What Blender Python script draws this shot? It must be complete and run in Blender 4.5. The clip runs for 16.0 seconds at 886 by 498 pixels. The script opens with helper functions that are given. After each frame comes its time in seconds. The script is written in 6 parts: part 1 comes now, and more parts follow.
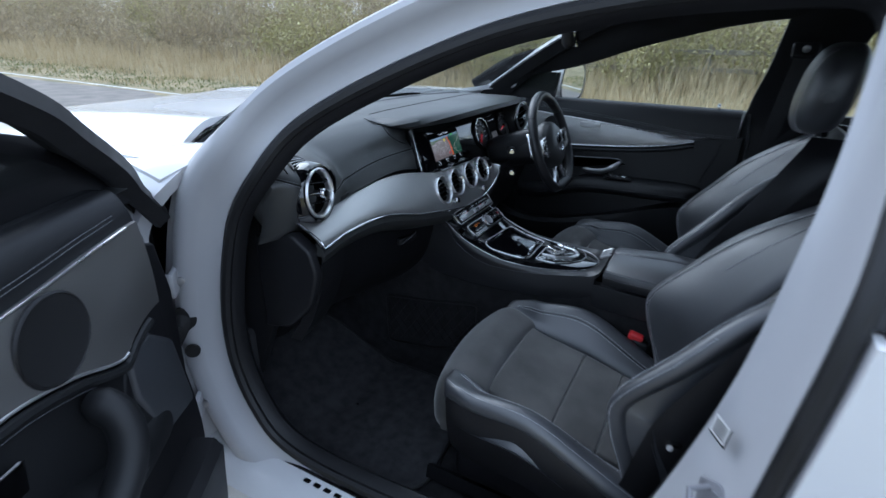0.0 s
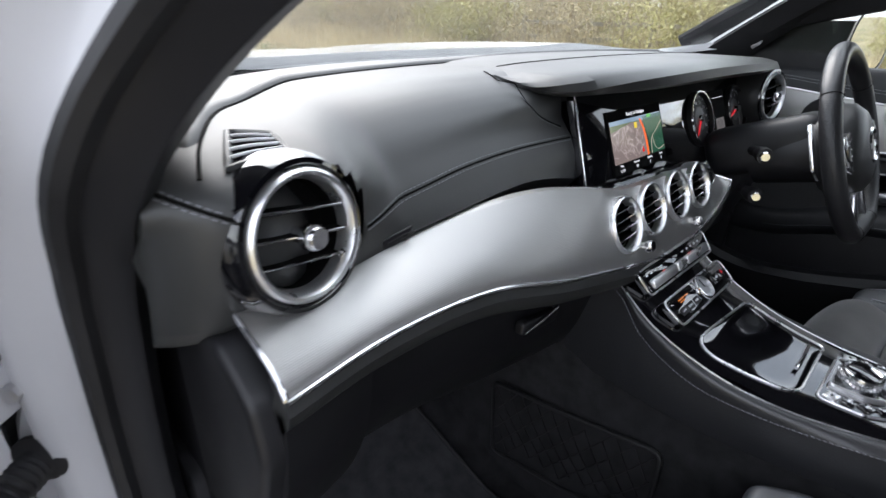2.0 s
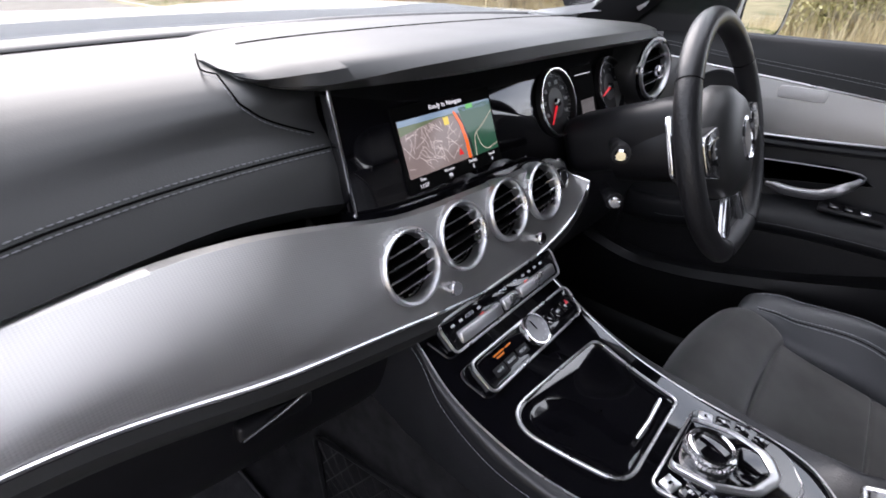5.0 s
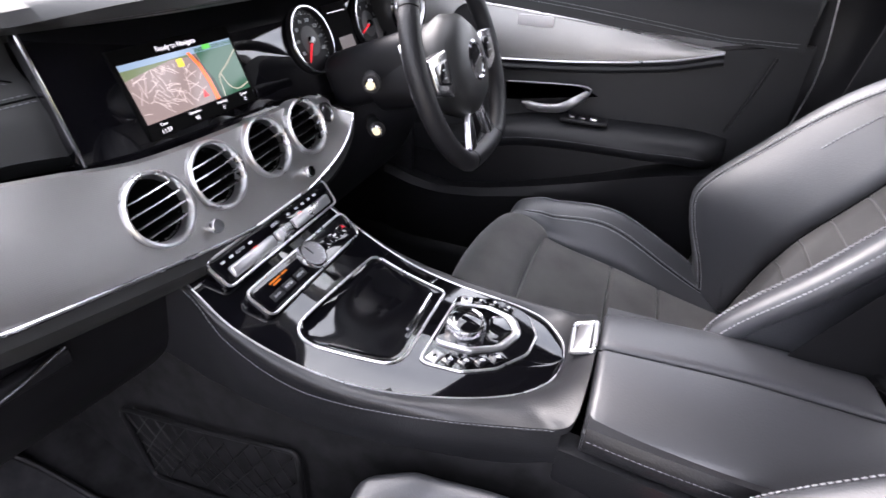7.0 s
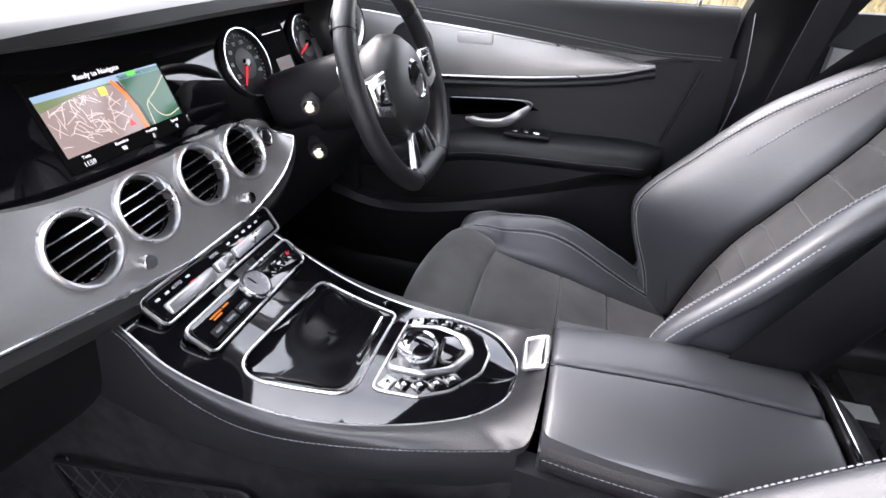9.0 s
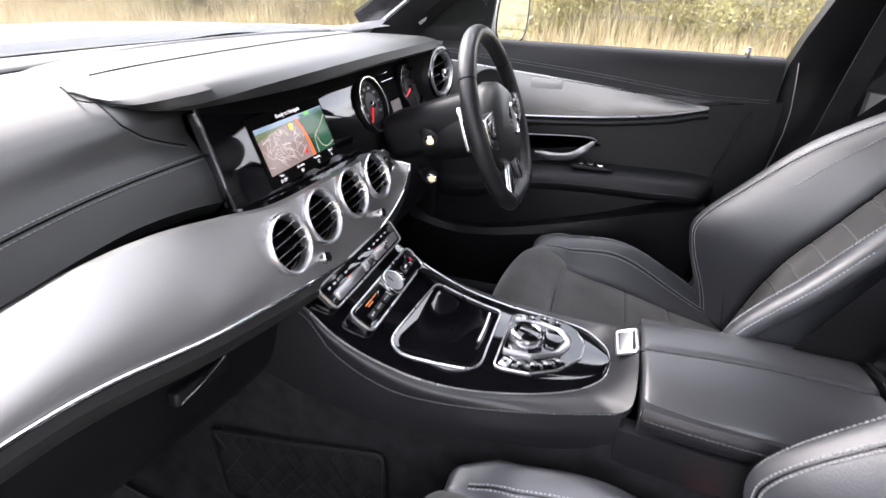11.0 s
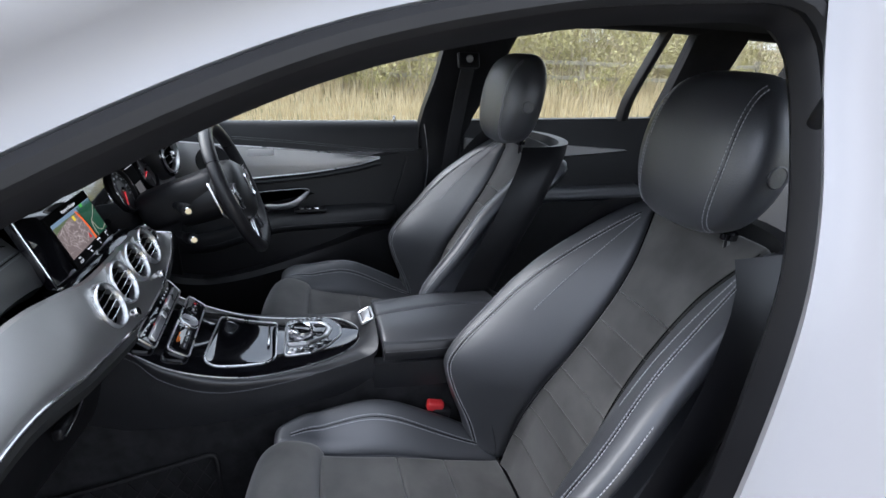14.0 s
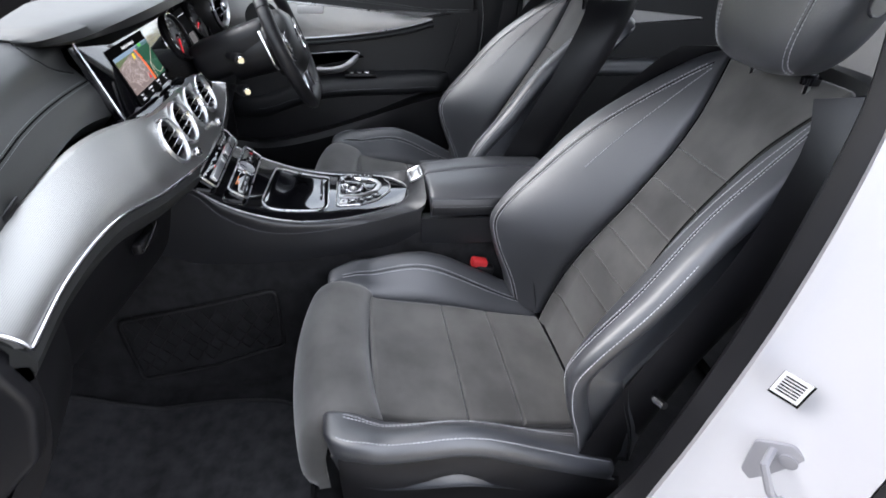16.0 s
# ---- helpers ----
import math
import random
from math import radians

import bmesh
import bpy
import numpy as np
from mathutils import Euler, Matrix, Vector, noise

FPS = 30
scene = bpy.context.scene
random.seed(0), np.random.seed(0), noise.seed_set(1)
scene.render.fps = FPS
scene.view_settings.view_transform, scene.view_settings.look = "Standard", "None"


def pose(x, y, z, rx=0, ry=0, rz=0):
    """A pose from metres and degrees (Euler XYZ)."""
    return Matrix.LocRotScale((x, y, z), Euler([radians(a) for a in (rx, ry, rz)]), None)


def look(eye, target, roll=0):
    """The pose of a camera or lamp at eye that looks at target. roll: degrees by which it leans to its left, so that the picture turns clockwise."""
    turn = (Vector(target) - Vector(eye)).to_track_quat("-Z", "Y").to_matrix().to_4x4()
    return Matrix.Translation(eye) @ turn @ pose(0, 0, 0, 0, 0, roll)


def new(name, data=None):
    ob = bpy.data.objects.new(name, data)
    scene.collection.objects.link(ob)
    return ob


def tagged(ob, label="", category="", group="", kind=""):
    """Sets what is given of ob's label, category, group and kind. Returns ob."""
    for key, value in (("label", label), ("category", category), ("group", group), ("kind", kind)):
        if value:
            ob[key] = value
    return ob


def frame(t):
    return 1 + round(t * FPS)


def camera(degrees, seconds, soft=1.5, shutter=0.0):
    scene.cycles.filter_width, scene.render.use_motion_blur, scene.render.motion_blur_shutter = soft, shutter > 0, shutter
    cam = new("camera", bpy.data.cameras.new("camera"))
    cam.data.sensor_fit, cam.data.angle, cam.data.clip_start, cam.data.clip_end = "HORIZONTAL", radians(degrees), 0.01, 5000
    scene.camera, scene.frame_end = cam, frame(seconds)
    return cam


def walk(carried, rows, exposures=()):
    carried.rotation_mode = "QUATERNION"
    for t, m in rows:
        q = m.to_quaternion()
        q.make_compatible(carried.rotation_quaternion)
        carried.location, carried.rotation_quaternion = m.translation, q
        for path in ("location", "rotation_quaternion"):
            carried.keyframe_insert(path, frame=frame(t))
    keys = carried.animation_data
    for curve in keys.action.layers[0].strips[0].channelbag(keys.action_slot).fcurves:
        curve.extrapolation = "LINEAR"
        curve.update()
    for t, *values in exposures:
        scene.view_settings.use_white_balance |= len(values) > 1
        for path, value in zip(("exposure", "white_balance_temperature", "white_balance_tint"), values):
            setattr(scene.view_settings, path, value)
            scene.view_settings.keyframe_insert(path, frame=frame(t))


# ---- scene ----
import functools

cam = camera(81.6, 16.0, shutter=0.4)
METRES, EYE, TILT, LEAN, TURN = 1.4, 1.35, -22.0, 0.0, -45.0
PATH = [
    (0, (-1.461, -0.743, 1.253), (0.163, 0.118, 0.465), 1.1),
    (0.5, (-1.263, -0.64, 1.199), (0.287, 0.328, 0.387), 1.4),
    (1, (-1.083, -0.525, 1.141), (0.371, 0.568, 0.31), 1.6),
    (1.5, (-0.961, -0.415, 1.09), (0.402, 0.788, 0.256), 1.5),
    (2, (-0.831, -0.342, 1.085), (0.464, 0.932, 0.248), 1.5),
    (2.5, (-0.714, -0.344, 1.114), (0.526, 0.984, 0.278), 0.8),
    (3, (-0.587, -0.345, 1.124), (0.627, 1.006, 0.288), -0.3),
    (3.2, (-0.55, -0.357, 1.13), (0.642, 1.02, 0.303), -1.5),
    (5.3, (-0.476, -0.37, 1.093), (0.902, 0.657, 0.07), 2.3),
    (5.5, (-0.474, -0.383, 1.098), (0.913, 0.594, 0.039), 2.3),
    (6, (-0.478, -0.427, 1.095), (0.974, 0.417, 0.009), 2.3),
    (6.5, (-0.478, -0.466, 1.092), (1.041, 0.234, -0.004), 2.4),
    (7, (-0.483, -0.501, 1.089), (1.093, 0.065, -0.004), 2.4),
    (7.5, (-0.481, -0.528, 1.101), (1.129, -0.074, 0.005), 2.5),
    (8, (-0.48, -0.541, 1.106), (1.149, -0.148, 0.015), 2.5),
    (8.5, (-0.472, -0.529, 1.101), (1.166, -0.147, 0.018), 2.6),
    (9, (-0.467, -0.507, 1.098), (1.185, -0.095, 0.047), 2.6),
    (9.5, (-0.461, -0.488, 1.113), (1.194, -0.008, 0.099), 2.7),
    (9.7, (-0.462, -0.471, 1.121), (1.196, 0.039, 0.126), 2.8),
    (11.8, (-0.9, -0.415, 1.14), (0.859, 0.014, 0.29), 2.9),
    (12, (-0.963, -0.424, 1.167), (0.822, -0.088, 0.331), 2.7),
    (12.5, (-1.046, -0.42, 1.23), (0.785, -0.384, 0.425), 2.6),
    (13, (-1.067, -0.4, 1.276), (0.765, -0.661, 0.517), 2.7),
    (13.5, (-1.057, -0.388, 1.276), (0.751, -0.829, 0.542), 2.4),
    (14, (-1.063, -0.38, 1.257), (0.723, -0.89, 0.515), 2.2),
    (14.5, (-1.068, -0.381, 1.238), (0.7, -0.875, 0.445), 2.2),
    (15, (-1.075, -0.372, 1.217), (0.664, -0.818, 0.335), 2.3),
    (15.5, (-1.09, -0.375, 1.193), (0.604, -0.754, 0.198), 2.3),
    (16, (-1.106, -0.369, 1.178), (0.535, -0.678, 0.077), 2.3),
]
walk(cam, [(t, look(eye, target, roll)) for t, eye, target, roll in PATH],
     [(0, 0.4, 5150, 9), (.5, 0.95, 5650, 11), (1, 1.2, 6100, 14), (2, 1.4, 6150, 14), (2.5, 1.3, 6200, 14), (3, 1.15, 6200, 15), (5.5, 1.7, 6300, 22), (6, 1.95, 6350, 23), (7, 2.3, 6350, 23), (8, 2.45, 6300, 22), (9.5, 2.45, 6350, 21), (12, 1.9, 6450, 19), (12.5, 1.95, 6200, 17), (13, 1.45, 6000, 15), (14, 1.2, 5850, 14), (15, 1.4, 5950, 15), (16, 1.75, 6150, 15)])

# ---- world and light ----
world = bpy.data.worlds.new("overcast")
scene.world = world
world.use_nodes = True
wn = world.node_tree.nodes
wl = world.node_tree.links
sky = wn.new("ShaderNodeTexSky")
sky.sky_type, sky.sun_disc = "NISHITA", False
sky.sun_elevation, sky.sun_rotation = radians(43), radians(22)
sky.air_density, sky.dust_density, sky.ozone_density = 1.0, 4.0, 1.0
veil = wn.new("ShaderNodeMix")
veil.data_type = "RGBA"
veil.inputs[0].default_value = 0.72
wl.new(sky.outputs[0], veil.inputs[6])
# cloud layer: soft bright and grey patches over the whole dome
wc = wn.new("ShaderNodeTexCoord")
wno = wn.new("ShaderNodeTexNoise")
wno.inputs["Scale"].default_value, wno.inputs["Detail"].default_value = 2.6, 5.0
wl.new(wc.outputs["Generated"], wno.inputs["Vector"])
wr = wn.new("ShaderNodeValToRGB")
wr.color_ramp.elements[0].position, wr.color_ramp.elements[0].color = 0.36, (6.0, 6.4, 7.0, 1)
wr.color_ramp.elements[1].position, wr.color_ramp.elements[1].color = 0.66, (15.5, 15.8, 16.0, 1)
wl.new(wno.outputs["Fac"], wr.inputs[0])
wl.new(wr.outputs[0], veil.inputs[7])
wn["Background"].inputs[1].default_value = 0.125
wl.new(veil.outputs[2], wn["Background"].inputs[0])

sun = new("sun", bpy.data.lights.new("sun", "SUN"))
sun.data.energy, sun.data.angle, sun.data.color = 1.4, radians(50), (1.0, 0.97, 0.93)
sun.matrix_world = look((8, 20, 20), (0, 0, 0))


# ---- materials ----
def material(name, color, rough=0.5, metal=0.0, bump=0.0, bump_scale=200.0, var=0.0, var_scale=6.0, spec=0.5,
             coat=0.0, relief=0.12, rough_var=0.0, kind="noise", stretch=(1, 1, 1), detail=4.0, sheen=0.0):
    m = bpy.data.materials.new(name)
    m.use_nodes = True
    n, l = m.node_tree.nodes, m.node_tree.links
    b = n["Principled BSDF"]
    b.inputs["Base Color"].default_value = (*color, 1)
    b.inputs["Roughness"].default_value, b.inputs["Metallic"].default_value = rough, metal
    b.inputs["Specular IOR Level"].default_value = spec
    b.inputs["Coat Weight"].default_value = coat
    b.inputs["Coat Roughness"].default_value = 0.04
    b.inputs["Sheen Weight"].default_value = sheen
    tc = n.new("ShaderNodeTexCoord")
    mp = n.new("ShaderNodeMapping")
    mp.inputs["Scale"].default_value = stretch
    l.new(tc.outputs["Object"], mp.inputs["Vector"])
    if bump > 0:
        if kind == "voronoi":
            t = n.new("ShaderNodeTexVoronoi")
            t.inputs["Scale"].default_value = bump_scale
            out = t.outputs["Distance"]
        else:
            t = n.new("ShaderNodeTexNoise")
            t.inputs["Scale"].default_value, t.inputs["Detail"].default_value = bump_scale, detail
            out = t.outputs["Fac"]
        l.new(mp.outputs[0], t.inputs["Vector"])
        bp = n.new("ShaderNodeBump")
        bp.inputs["Strength"].default_value, bp.inputs["Distance"].default_value = bump, relief / bump_scale
        l.new(out, bp.inputs["Height"])
        l.new(bp.outputs[0], b.inputs["Normal"])
    if var > 0 or rough_var > 0:
        v = n.new("ShaderNodeTexNoise")
        v.inputs["Scale"].default_value, v.inputs["Detail"].default_value = var_scale, 6.0
        l.new(mp.outputs[0], v.inputs["Vector"])
        if var > 0:
            r = n.new("ShaderNodeValToRGB")
            lo, hi = [c * (1 - var) for c in color], [min(1, c * (1 + var)) for c in color]
            r.color_ramp.elements[0].position, r.color_ramp.elements[0].color = 0.32, (*lo, 1)
            r.color_ramp.elements[1].position, r.color_ramp.elements[1].color = 0.68, (*hi, 1)
            l.new(v.outputs["Fac"], r.inputs[0])
            l.new(r.outputs[0], b.inputs["Base Color"])
        if rough_var > 0:
            mr = n.new("ShaderNodeMapRange")
            mr.inputs["From Min"].default_value, mr.inputs["From Max"].default_value = 0.3, 0.7
            mr.inputs["To Min"].default_value, mr.inputs["To Max"].default_value = rough - rough_var, rough + rough_var
            l.new(v.outputs["Fac"], mr.inputs["Value"])
            l.new(mr.outputs[0], b.inputs["Roughness"])
    return m


def glass_material(name, color, rough=0.0):
    """Thin tinted pane: straight-through light with a sharp reflection on top."""
    m = bpy.data.materials.new(name)
    m.use_nodes = True
    n, l = m.node_tree.nodes, m.node_tree.links
    n.remove(n["Principled BSDF"])
    tr, gl, lw, mx = (n.new("ShaderNode" + k) for k in ("BsdfTransparent", "BsdfGlossy", "LayerWeight", "MixShader"))
    tr.inputs[0].default_value, gl.inputs["Roughness"].default_value = (*color, 1), rough
    pw, ad = n.new("ShaderNodeMath"), n.new("ShaderNodeMath")
    pw.operation, pw.inputs[1].default_value = "POWER", 5.0
    ad.operation, ad.inputs[1].default_value, ad.inputs[2].default_value = "MULTIPLY_ADD", 0.9, 0.035
    l.new(lw.outputs["Facing"], pw.inputs[0])
    l.new(pw.outputs[0], ad.inputs[0])
    l.new(ad.outputs[0], mx.inputs[0])
    l.new(tr.outputs[0], mx.inputs[1])
    l.new(gl.outputs[0], mx.inputs[2])
    l.new(mx.outputs[0], n["Material Output"].inputs[0])
    return m


def glow(name, color, power):
    m = bpy.data.materials.new(name)
    m.use_nodes = True
    b = m.node_tree.nodes["Principled BSDF"]
    b.inputs["Base Color"].default_value = (0.01, 0.01, 0.01, 1)
    b.inputs["Roughness"].default_value = 0.12
    b.inputs["Emission Color"].default_value, b.inputs["Emission Strength"].default_value = (*color, 1), power * 0.42
    return m


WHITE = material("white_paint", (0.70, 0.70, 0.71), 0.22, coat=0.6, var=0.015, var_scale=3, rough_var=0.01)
# same white paint as the body, darkened: the doorway's shade is in its colour
JAMB = material("white_paint_shaded", (0.44, 0.44, 0.455), 0.32, coat=0.15, var=0.012, var_scale=14, rough_var=0.01)
LEATHER = material("black_leather", (0.034, 0.0365, 0.0425), 0.46, spec=1.0, bump=0.4, relief=0.22, bump_scale=420, kind="voronoi", var=0.15, var_scale=5, rough_var=0.06)
PAD = material("black_dash_leather", (0.024, 0.025, 0.025), 0.46, spec=0.55, bump=0.25, bump_scale=600, kind="voronoi", var=0.12, var_scale=4, rough_var=0.05)
for m, w, r in ((PAD, .12, .50), (LEATHER, .8, .44)):
    m.node_tree.nodes["Principled BSDF"].inputs["Coat Weight"].default_value = w
    m.node_tree.nodes["Principled BSDF"].inputs["Coat Roughness"].default_value = r
SUEDE = material("black_microfibre", (0.056, 0.055, 0.053), 0.85, bump=0.5, bump_scale=900, var=0.45, var_scale=9, sheen=0.4)
PLASTIC = material("black_plastic", (0.009, 0.009, 0.0105), 0.45, spec=0.35, bump=0.25, bump_scale=900, var=0.15, var_scale=8, rough_var=0.05)
GLOSS = material("piano_black", (0.003, 0.003, 0.004), 0.03, coat=1.0, spec=0.6, rough_var=0.02, var_scale=20)
CHROME = material("satin_chrome", (0.78, 0.78, 0.80), 0.16, metal=1.0, rough_var=0.05, var_scale=30)
SATIN = material("satin_frame", (0.76, 0.76, 0.77), 0.30, metal=0.95, rough_var=0.05, var_scale=30)
SHINY = material("bright_chrome", (0.82, 0.82, 0.83), 0.08, metal=1.0, rough_var=0.03, var_scale=30)
HEADLINER = material("black_headliner", (0.012, 0.012, 0.014), 0.92, bump=0.4, bump_scale=700, var=0.2, var_scale=12)
CARPET = material("black_carpet", (0.020, 0.020, 0.0215), 0.97, spec=0.15, bump=0.9, bump_scale=600, var=0.35, var_scale=30)
RUBBER = material("black_rubber", (0.009, 0.009, 0.010), 0.55, bump=0.15, bump_scale=300, var=0.2, var_scale=20, rough_var=0.08)
STEEL = material("zinc_steel", (0.55, 0.55, 0.56), 0.38, metal=1.0, bump=0.1, bump_scale=150, rough_var=0.1, var_scale=40)
THREAD = material("grey_thread", (0.46, 0.47, 0.49), 0.8, var=0.2, var_scale=200)
DIM_THREAD = material("dark_grey_thread", (0.17, 0.175, 0.19), 0.8, var=0.2, var_scale=200)
RED = material("red_plastic", (0.62, 0.035, 0.04), 0.4, var=0.05)
BELT = material("black_webbing", (0.018, 0.018, 0.02), 0.75, bump=0.5, bump_scale=500, stretch=(1, 1, 0.3), var=0.15, var_scale=60)
CONSOLE = material("black_console_leather", (0.019, 0.0195, 0.022), 0.42, spec=0.7, bump=0.4, relief=0.22, bump_scale=420, kind="voronoi", var=0.15, var_scale=5, rough_var=0.06)
DOORPAD = material("black_door_leather", (0.011, 0.0115, 0.013), 0.50, spec=0.38, bump=0.3, bump_scale=600, kind="voronoi", var=0.15, var_scale=5, rough_var=0.05)
GLASS = glass_material("clear_glass", (0.95, 0.965, 0.95))
MIRROR = material("mirror_glass", (0.8, 0.82, 0.84), 0.02, metal=1.0)
DARK = material("deep_black", (0.004, 0.004, 0.004), 0.8, spec=0.05)
PRINT = material("pale_print", (0.62, 0.63, 0.65), 0.5)
PAPER = material("white_sticker", (0.7, 0.7, 0.7), 0.5)
RED_LED = glow("red_led", (1.0, 0.08, 0.06), 1.2)


def ribbed_metal():
    """Satin aluminium with a fine relief of raised ribs that run along each piece ("rib": metres across it)."""
    m = material("ribbed_aluminium", (0.40, 0.395, 0.385), 0.40, metal=0.9, rough_var=0.05, var_scale=12)
    n, l = m.node_tree.nodes, m.node_tree.links
    waves = []
    for key, pitch in (("rib", .0019), ("run", .0026)):
        at = n.new("ShaderNodeAttribute")
        at.attribute_name = key
        k, w = n.new("ShaderNodeMath"), n.new("ShaderNodeMath")
        k.operation, k.inputs[1].default_value = "MULTIPLY", 6.2832 / pitch
        w.operation = "SINE"
        l.new(at.outputs["Fac"], k.inputs[0])
        l.new(k.outputs[0], w.inputs[0])
        waves.append(w)
    a = n.new("ShaderNodeMath")
    a.operation, a.inputs[1].default_value = "MULTIPLY_ADD", 0.45
    l.new(waves[1].outputs[0], a.inputs[0])
    l.new(waves[0].outputs[0], a.inputs[2])
    bp = n.new("ShaderNodeBump")
    bp.inputs["Strength"].default_value, bp.inputs["Distance"].default_value = 0.5, 0.00009
    l.new(a.outputs[0], bp.inputs["Height"])
    l.new(bp.outputs[0], n["Principled BSDF"].inputs["Normal"])
    return m


ALU = ribbed_metal()

# ---- mesh helpers ----
WORLD = {}


def thing(name, at=(0, 0, 0), label="", category="", group="", kind=""):
    ob = new(name)
    ob.location = at
    ob.empty_display_size = 0.05
    WORLD[ob] = Matrix.Translation(at)
    return tagged(ob, label, category, group, kind)


def link(name, me, mat, parent=None, label="", smooth=True):
    if mat is not None:
        me.materials.append(mat)
    if smooth:
        me.shade_smooth()
        me.set_sharp_from_angle(angle=radians(38))
    ob = new(name, me)
    if parent is not None:
        ob.parent = parent
        ob.matrix_parent_inverse = WORLD.get(parent, Matrix()).inverted()
    return tagged(ob, label)


def raw(name, verts, faces, mat, parent=None, label="", M=None, smooth=True):
    verts = np.asarray(verts, float)
    if M is not None:
        m = np.array(M)
        verts = verts @ m[:3, :3].T + m[:3, 3]
    me = bpy.data.meshes.new(name)
    me.from_pydata(verts.tolist(), [], [list(map(int, f)) for f in faces])
    bm = bmesh.new()
    bm.from_mesh(me)
    bmesh.ops.recalc_face_normals(bm, faces=bm.faces)
    bm.to_mesh(me)
    bm.free()
    me.update()
    return link(name, me, mat, parent, label, smooth)


def part(name, bm, mat, parent=None, label="", M=None, smooth=True):
    if M is not None:
        bm.transform(M)
    me = bpy.data.meshes.new(name)
    bm.to_mesh(me)
    bm.free()
    return link(name, me, mat, parent, label, smooth)


STEPS = np.linspace(0, 1, 24, endpoint=False)[:, None]


def spline(pts, n, closed=False):
    """Catmull-Rom through the points, spaced evenly along the arc."""
    p = np.asarray(pts, float)
    k = len(p)
    ext = np.vstack([p[-1:], p, p[:2]]) if closed else np.vstack([2 * p[0] - p[1], p, 2 * p[-1] - p[-2]])
    out = []
    for i in range(k if closed else k - 1):
        a, b, c, d = ext[i:i + 4]
        out.append(0.5 * (2 * b + (c - a) * STEPS + (2 * a - 5 * b + 4 * c - d) * STEPS ** 2 + (3 * b - a - 3 * c + d) * STEPS ** 3))
    out = np.vstack(out + [p[:1] if closed else p[-1:]])
    s = np.r_[0, np.cumsum(np.linalg.norm(np.diff(out, axis=0), axis=1))]
    w = np.linspace(0, s[-1], n + 1 if closed else n)
    res = np.stack([np.interp(w, s, out[:, j]) for j in range(out.shape[1])], 1)
    return res[:-1] if closed else res


def even(pts, n):
    """n points spaced evenly round a closed polygon."""
    p = np.asarray(list(pts) + [pts[0]], float)
    s = np.r_[0, np.cumsum(np.linalg.norm(np.diff(p, axis=0), axis=1))]
    w = np.linspace(0, s[-1], n, endpoint=False)
    return [tuple(np.interp(w, s, p[:, j])[k] for j in range(p.shape[1])) for k in range(n)]


def lerp(x, xs, ys):
    """Smooth curve through (xs, ys)."""
    n = len(xs)
    i = 0
    while i < n - 2 and x > xs[i + 1]:
        i += 1
    h = xs[i + 1] - xs[i]
    t = min(1.0, max(0.0, (x - xs[i]) / h))
    slope = lambda k: (ys[min(k + 1, n - 1)] - ys[max(k - 1, 0)]) / (xs[min(k + 1, n - 1)] - xs[max(k - 1, 0)])  # noqa: E731
    return ((2 * t ** 3 - 3 * t ** 2 + 1) * ys[i] + (t ** 3 - 2 * t ** 2 + t) * h * slope(i)
            + (-2 * t ** 3 + 3 * t ** 2) * ys[i + 1] + (t ** 3 - t ** 2) * h * slope(i + 1))


def slab(P, back):
    """Closed shell from a grid of points (nu, nv, 3) and its back: an offset, or a second grid."""
    P = np.asarray(P, float)
    nu, nv = P.shape[:2]
    B = P + np.asarray(back, float) if np.ndim(back) == 1 else np.asarray(back, float)
    v = np.vstack([P.reshape(-1, 3), B.reshape(-1, 3)])
    o = nu * nv
    f = []
    for i in range(nu - 1):
        for j in range(nv - 1):
            a = i * nv + j
            f += [(a, a + 1, a + nv + 1, a + nv), (o + a, o + a + nv, o + a + nv + 1, o + a + 1)]
    for i in range(nu - 1):
        a, b = i * nv, i * nv + nv - 1
        f += [(a, a + nv, o + a + nv, o + a), (b, o + b, o + b + nv, b + nv)]
    for j in range(nv - 1):
        a, b = j, (nu - 1) * nv + j
        f += [(a, o + a, o + a + 1, a + 1), (b, b + 1, o + b + 1, o + b)]
    return v, f


def ribs(ob, P):
    """Notes on the mesh how far each point lies across and along its panel."""
    P = np.asarray(P, float)
    for key, axis in (("rib", 1), ("run", 0)):
        d = np.linalg.norm(np.diff(P, axis=axis), axis=2)
        d = np.insert(np.cumsum(d, axis=axis), 0, 0, axis=axis).reshape(-1)
        ob.data.attributes.new(key, "FLOAT", "POINT").data.foreach_set("value", np.r_[d, d].astype(np.float32))
    return ob


def sheet(name, P, back, mat, parent=None, label="", M=None):
    ob = raw(name, *slab(P, back), mat, parent, label, M)
    return ribs(ob, P) if mat is ALU else ob


def surf(f, us, vs):
    return np.array([[f(u, v) for v in vs] for u in us], float)


def frames(path, closed=False):
    p = np.asarray(path, float)
    n = len(p)
    t = (np.roll(p, -1, 0) - np.roll(p, 1, 0)) if closed else np.gradient(p, axis=0)
    t /= np.linalg.norm(t, axis=1)[:, None] + 1e-12
    a = np.array([0, 0, 1.0]) if abs(t[0][2]) < 0.9 else np.array([1.0, 0, 0])
    N = []
    nrm = np.cross(t[0], a)
    for i in range(n):
        nrm = nrm - t[i] * (nrm @ t[i])
        nrm /= np.linalg.norm(nrm) + 1e-12
        N.append(nrm.copy())
    N = np.array(N)
    return p, t, N, np.cross(t, N)


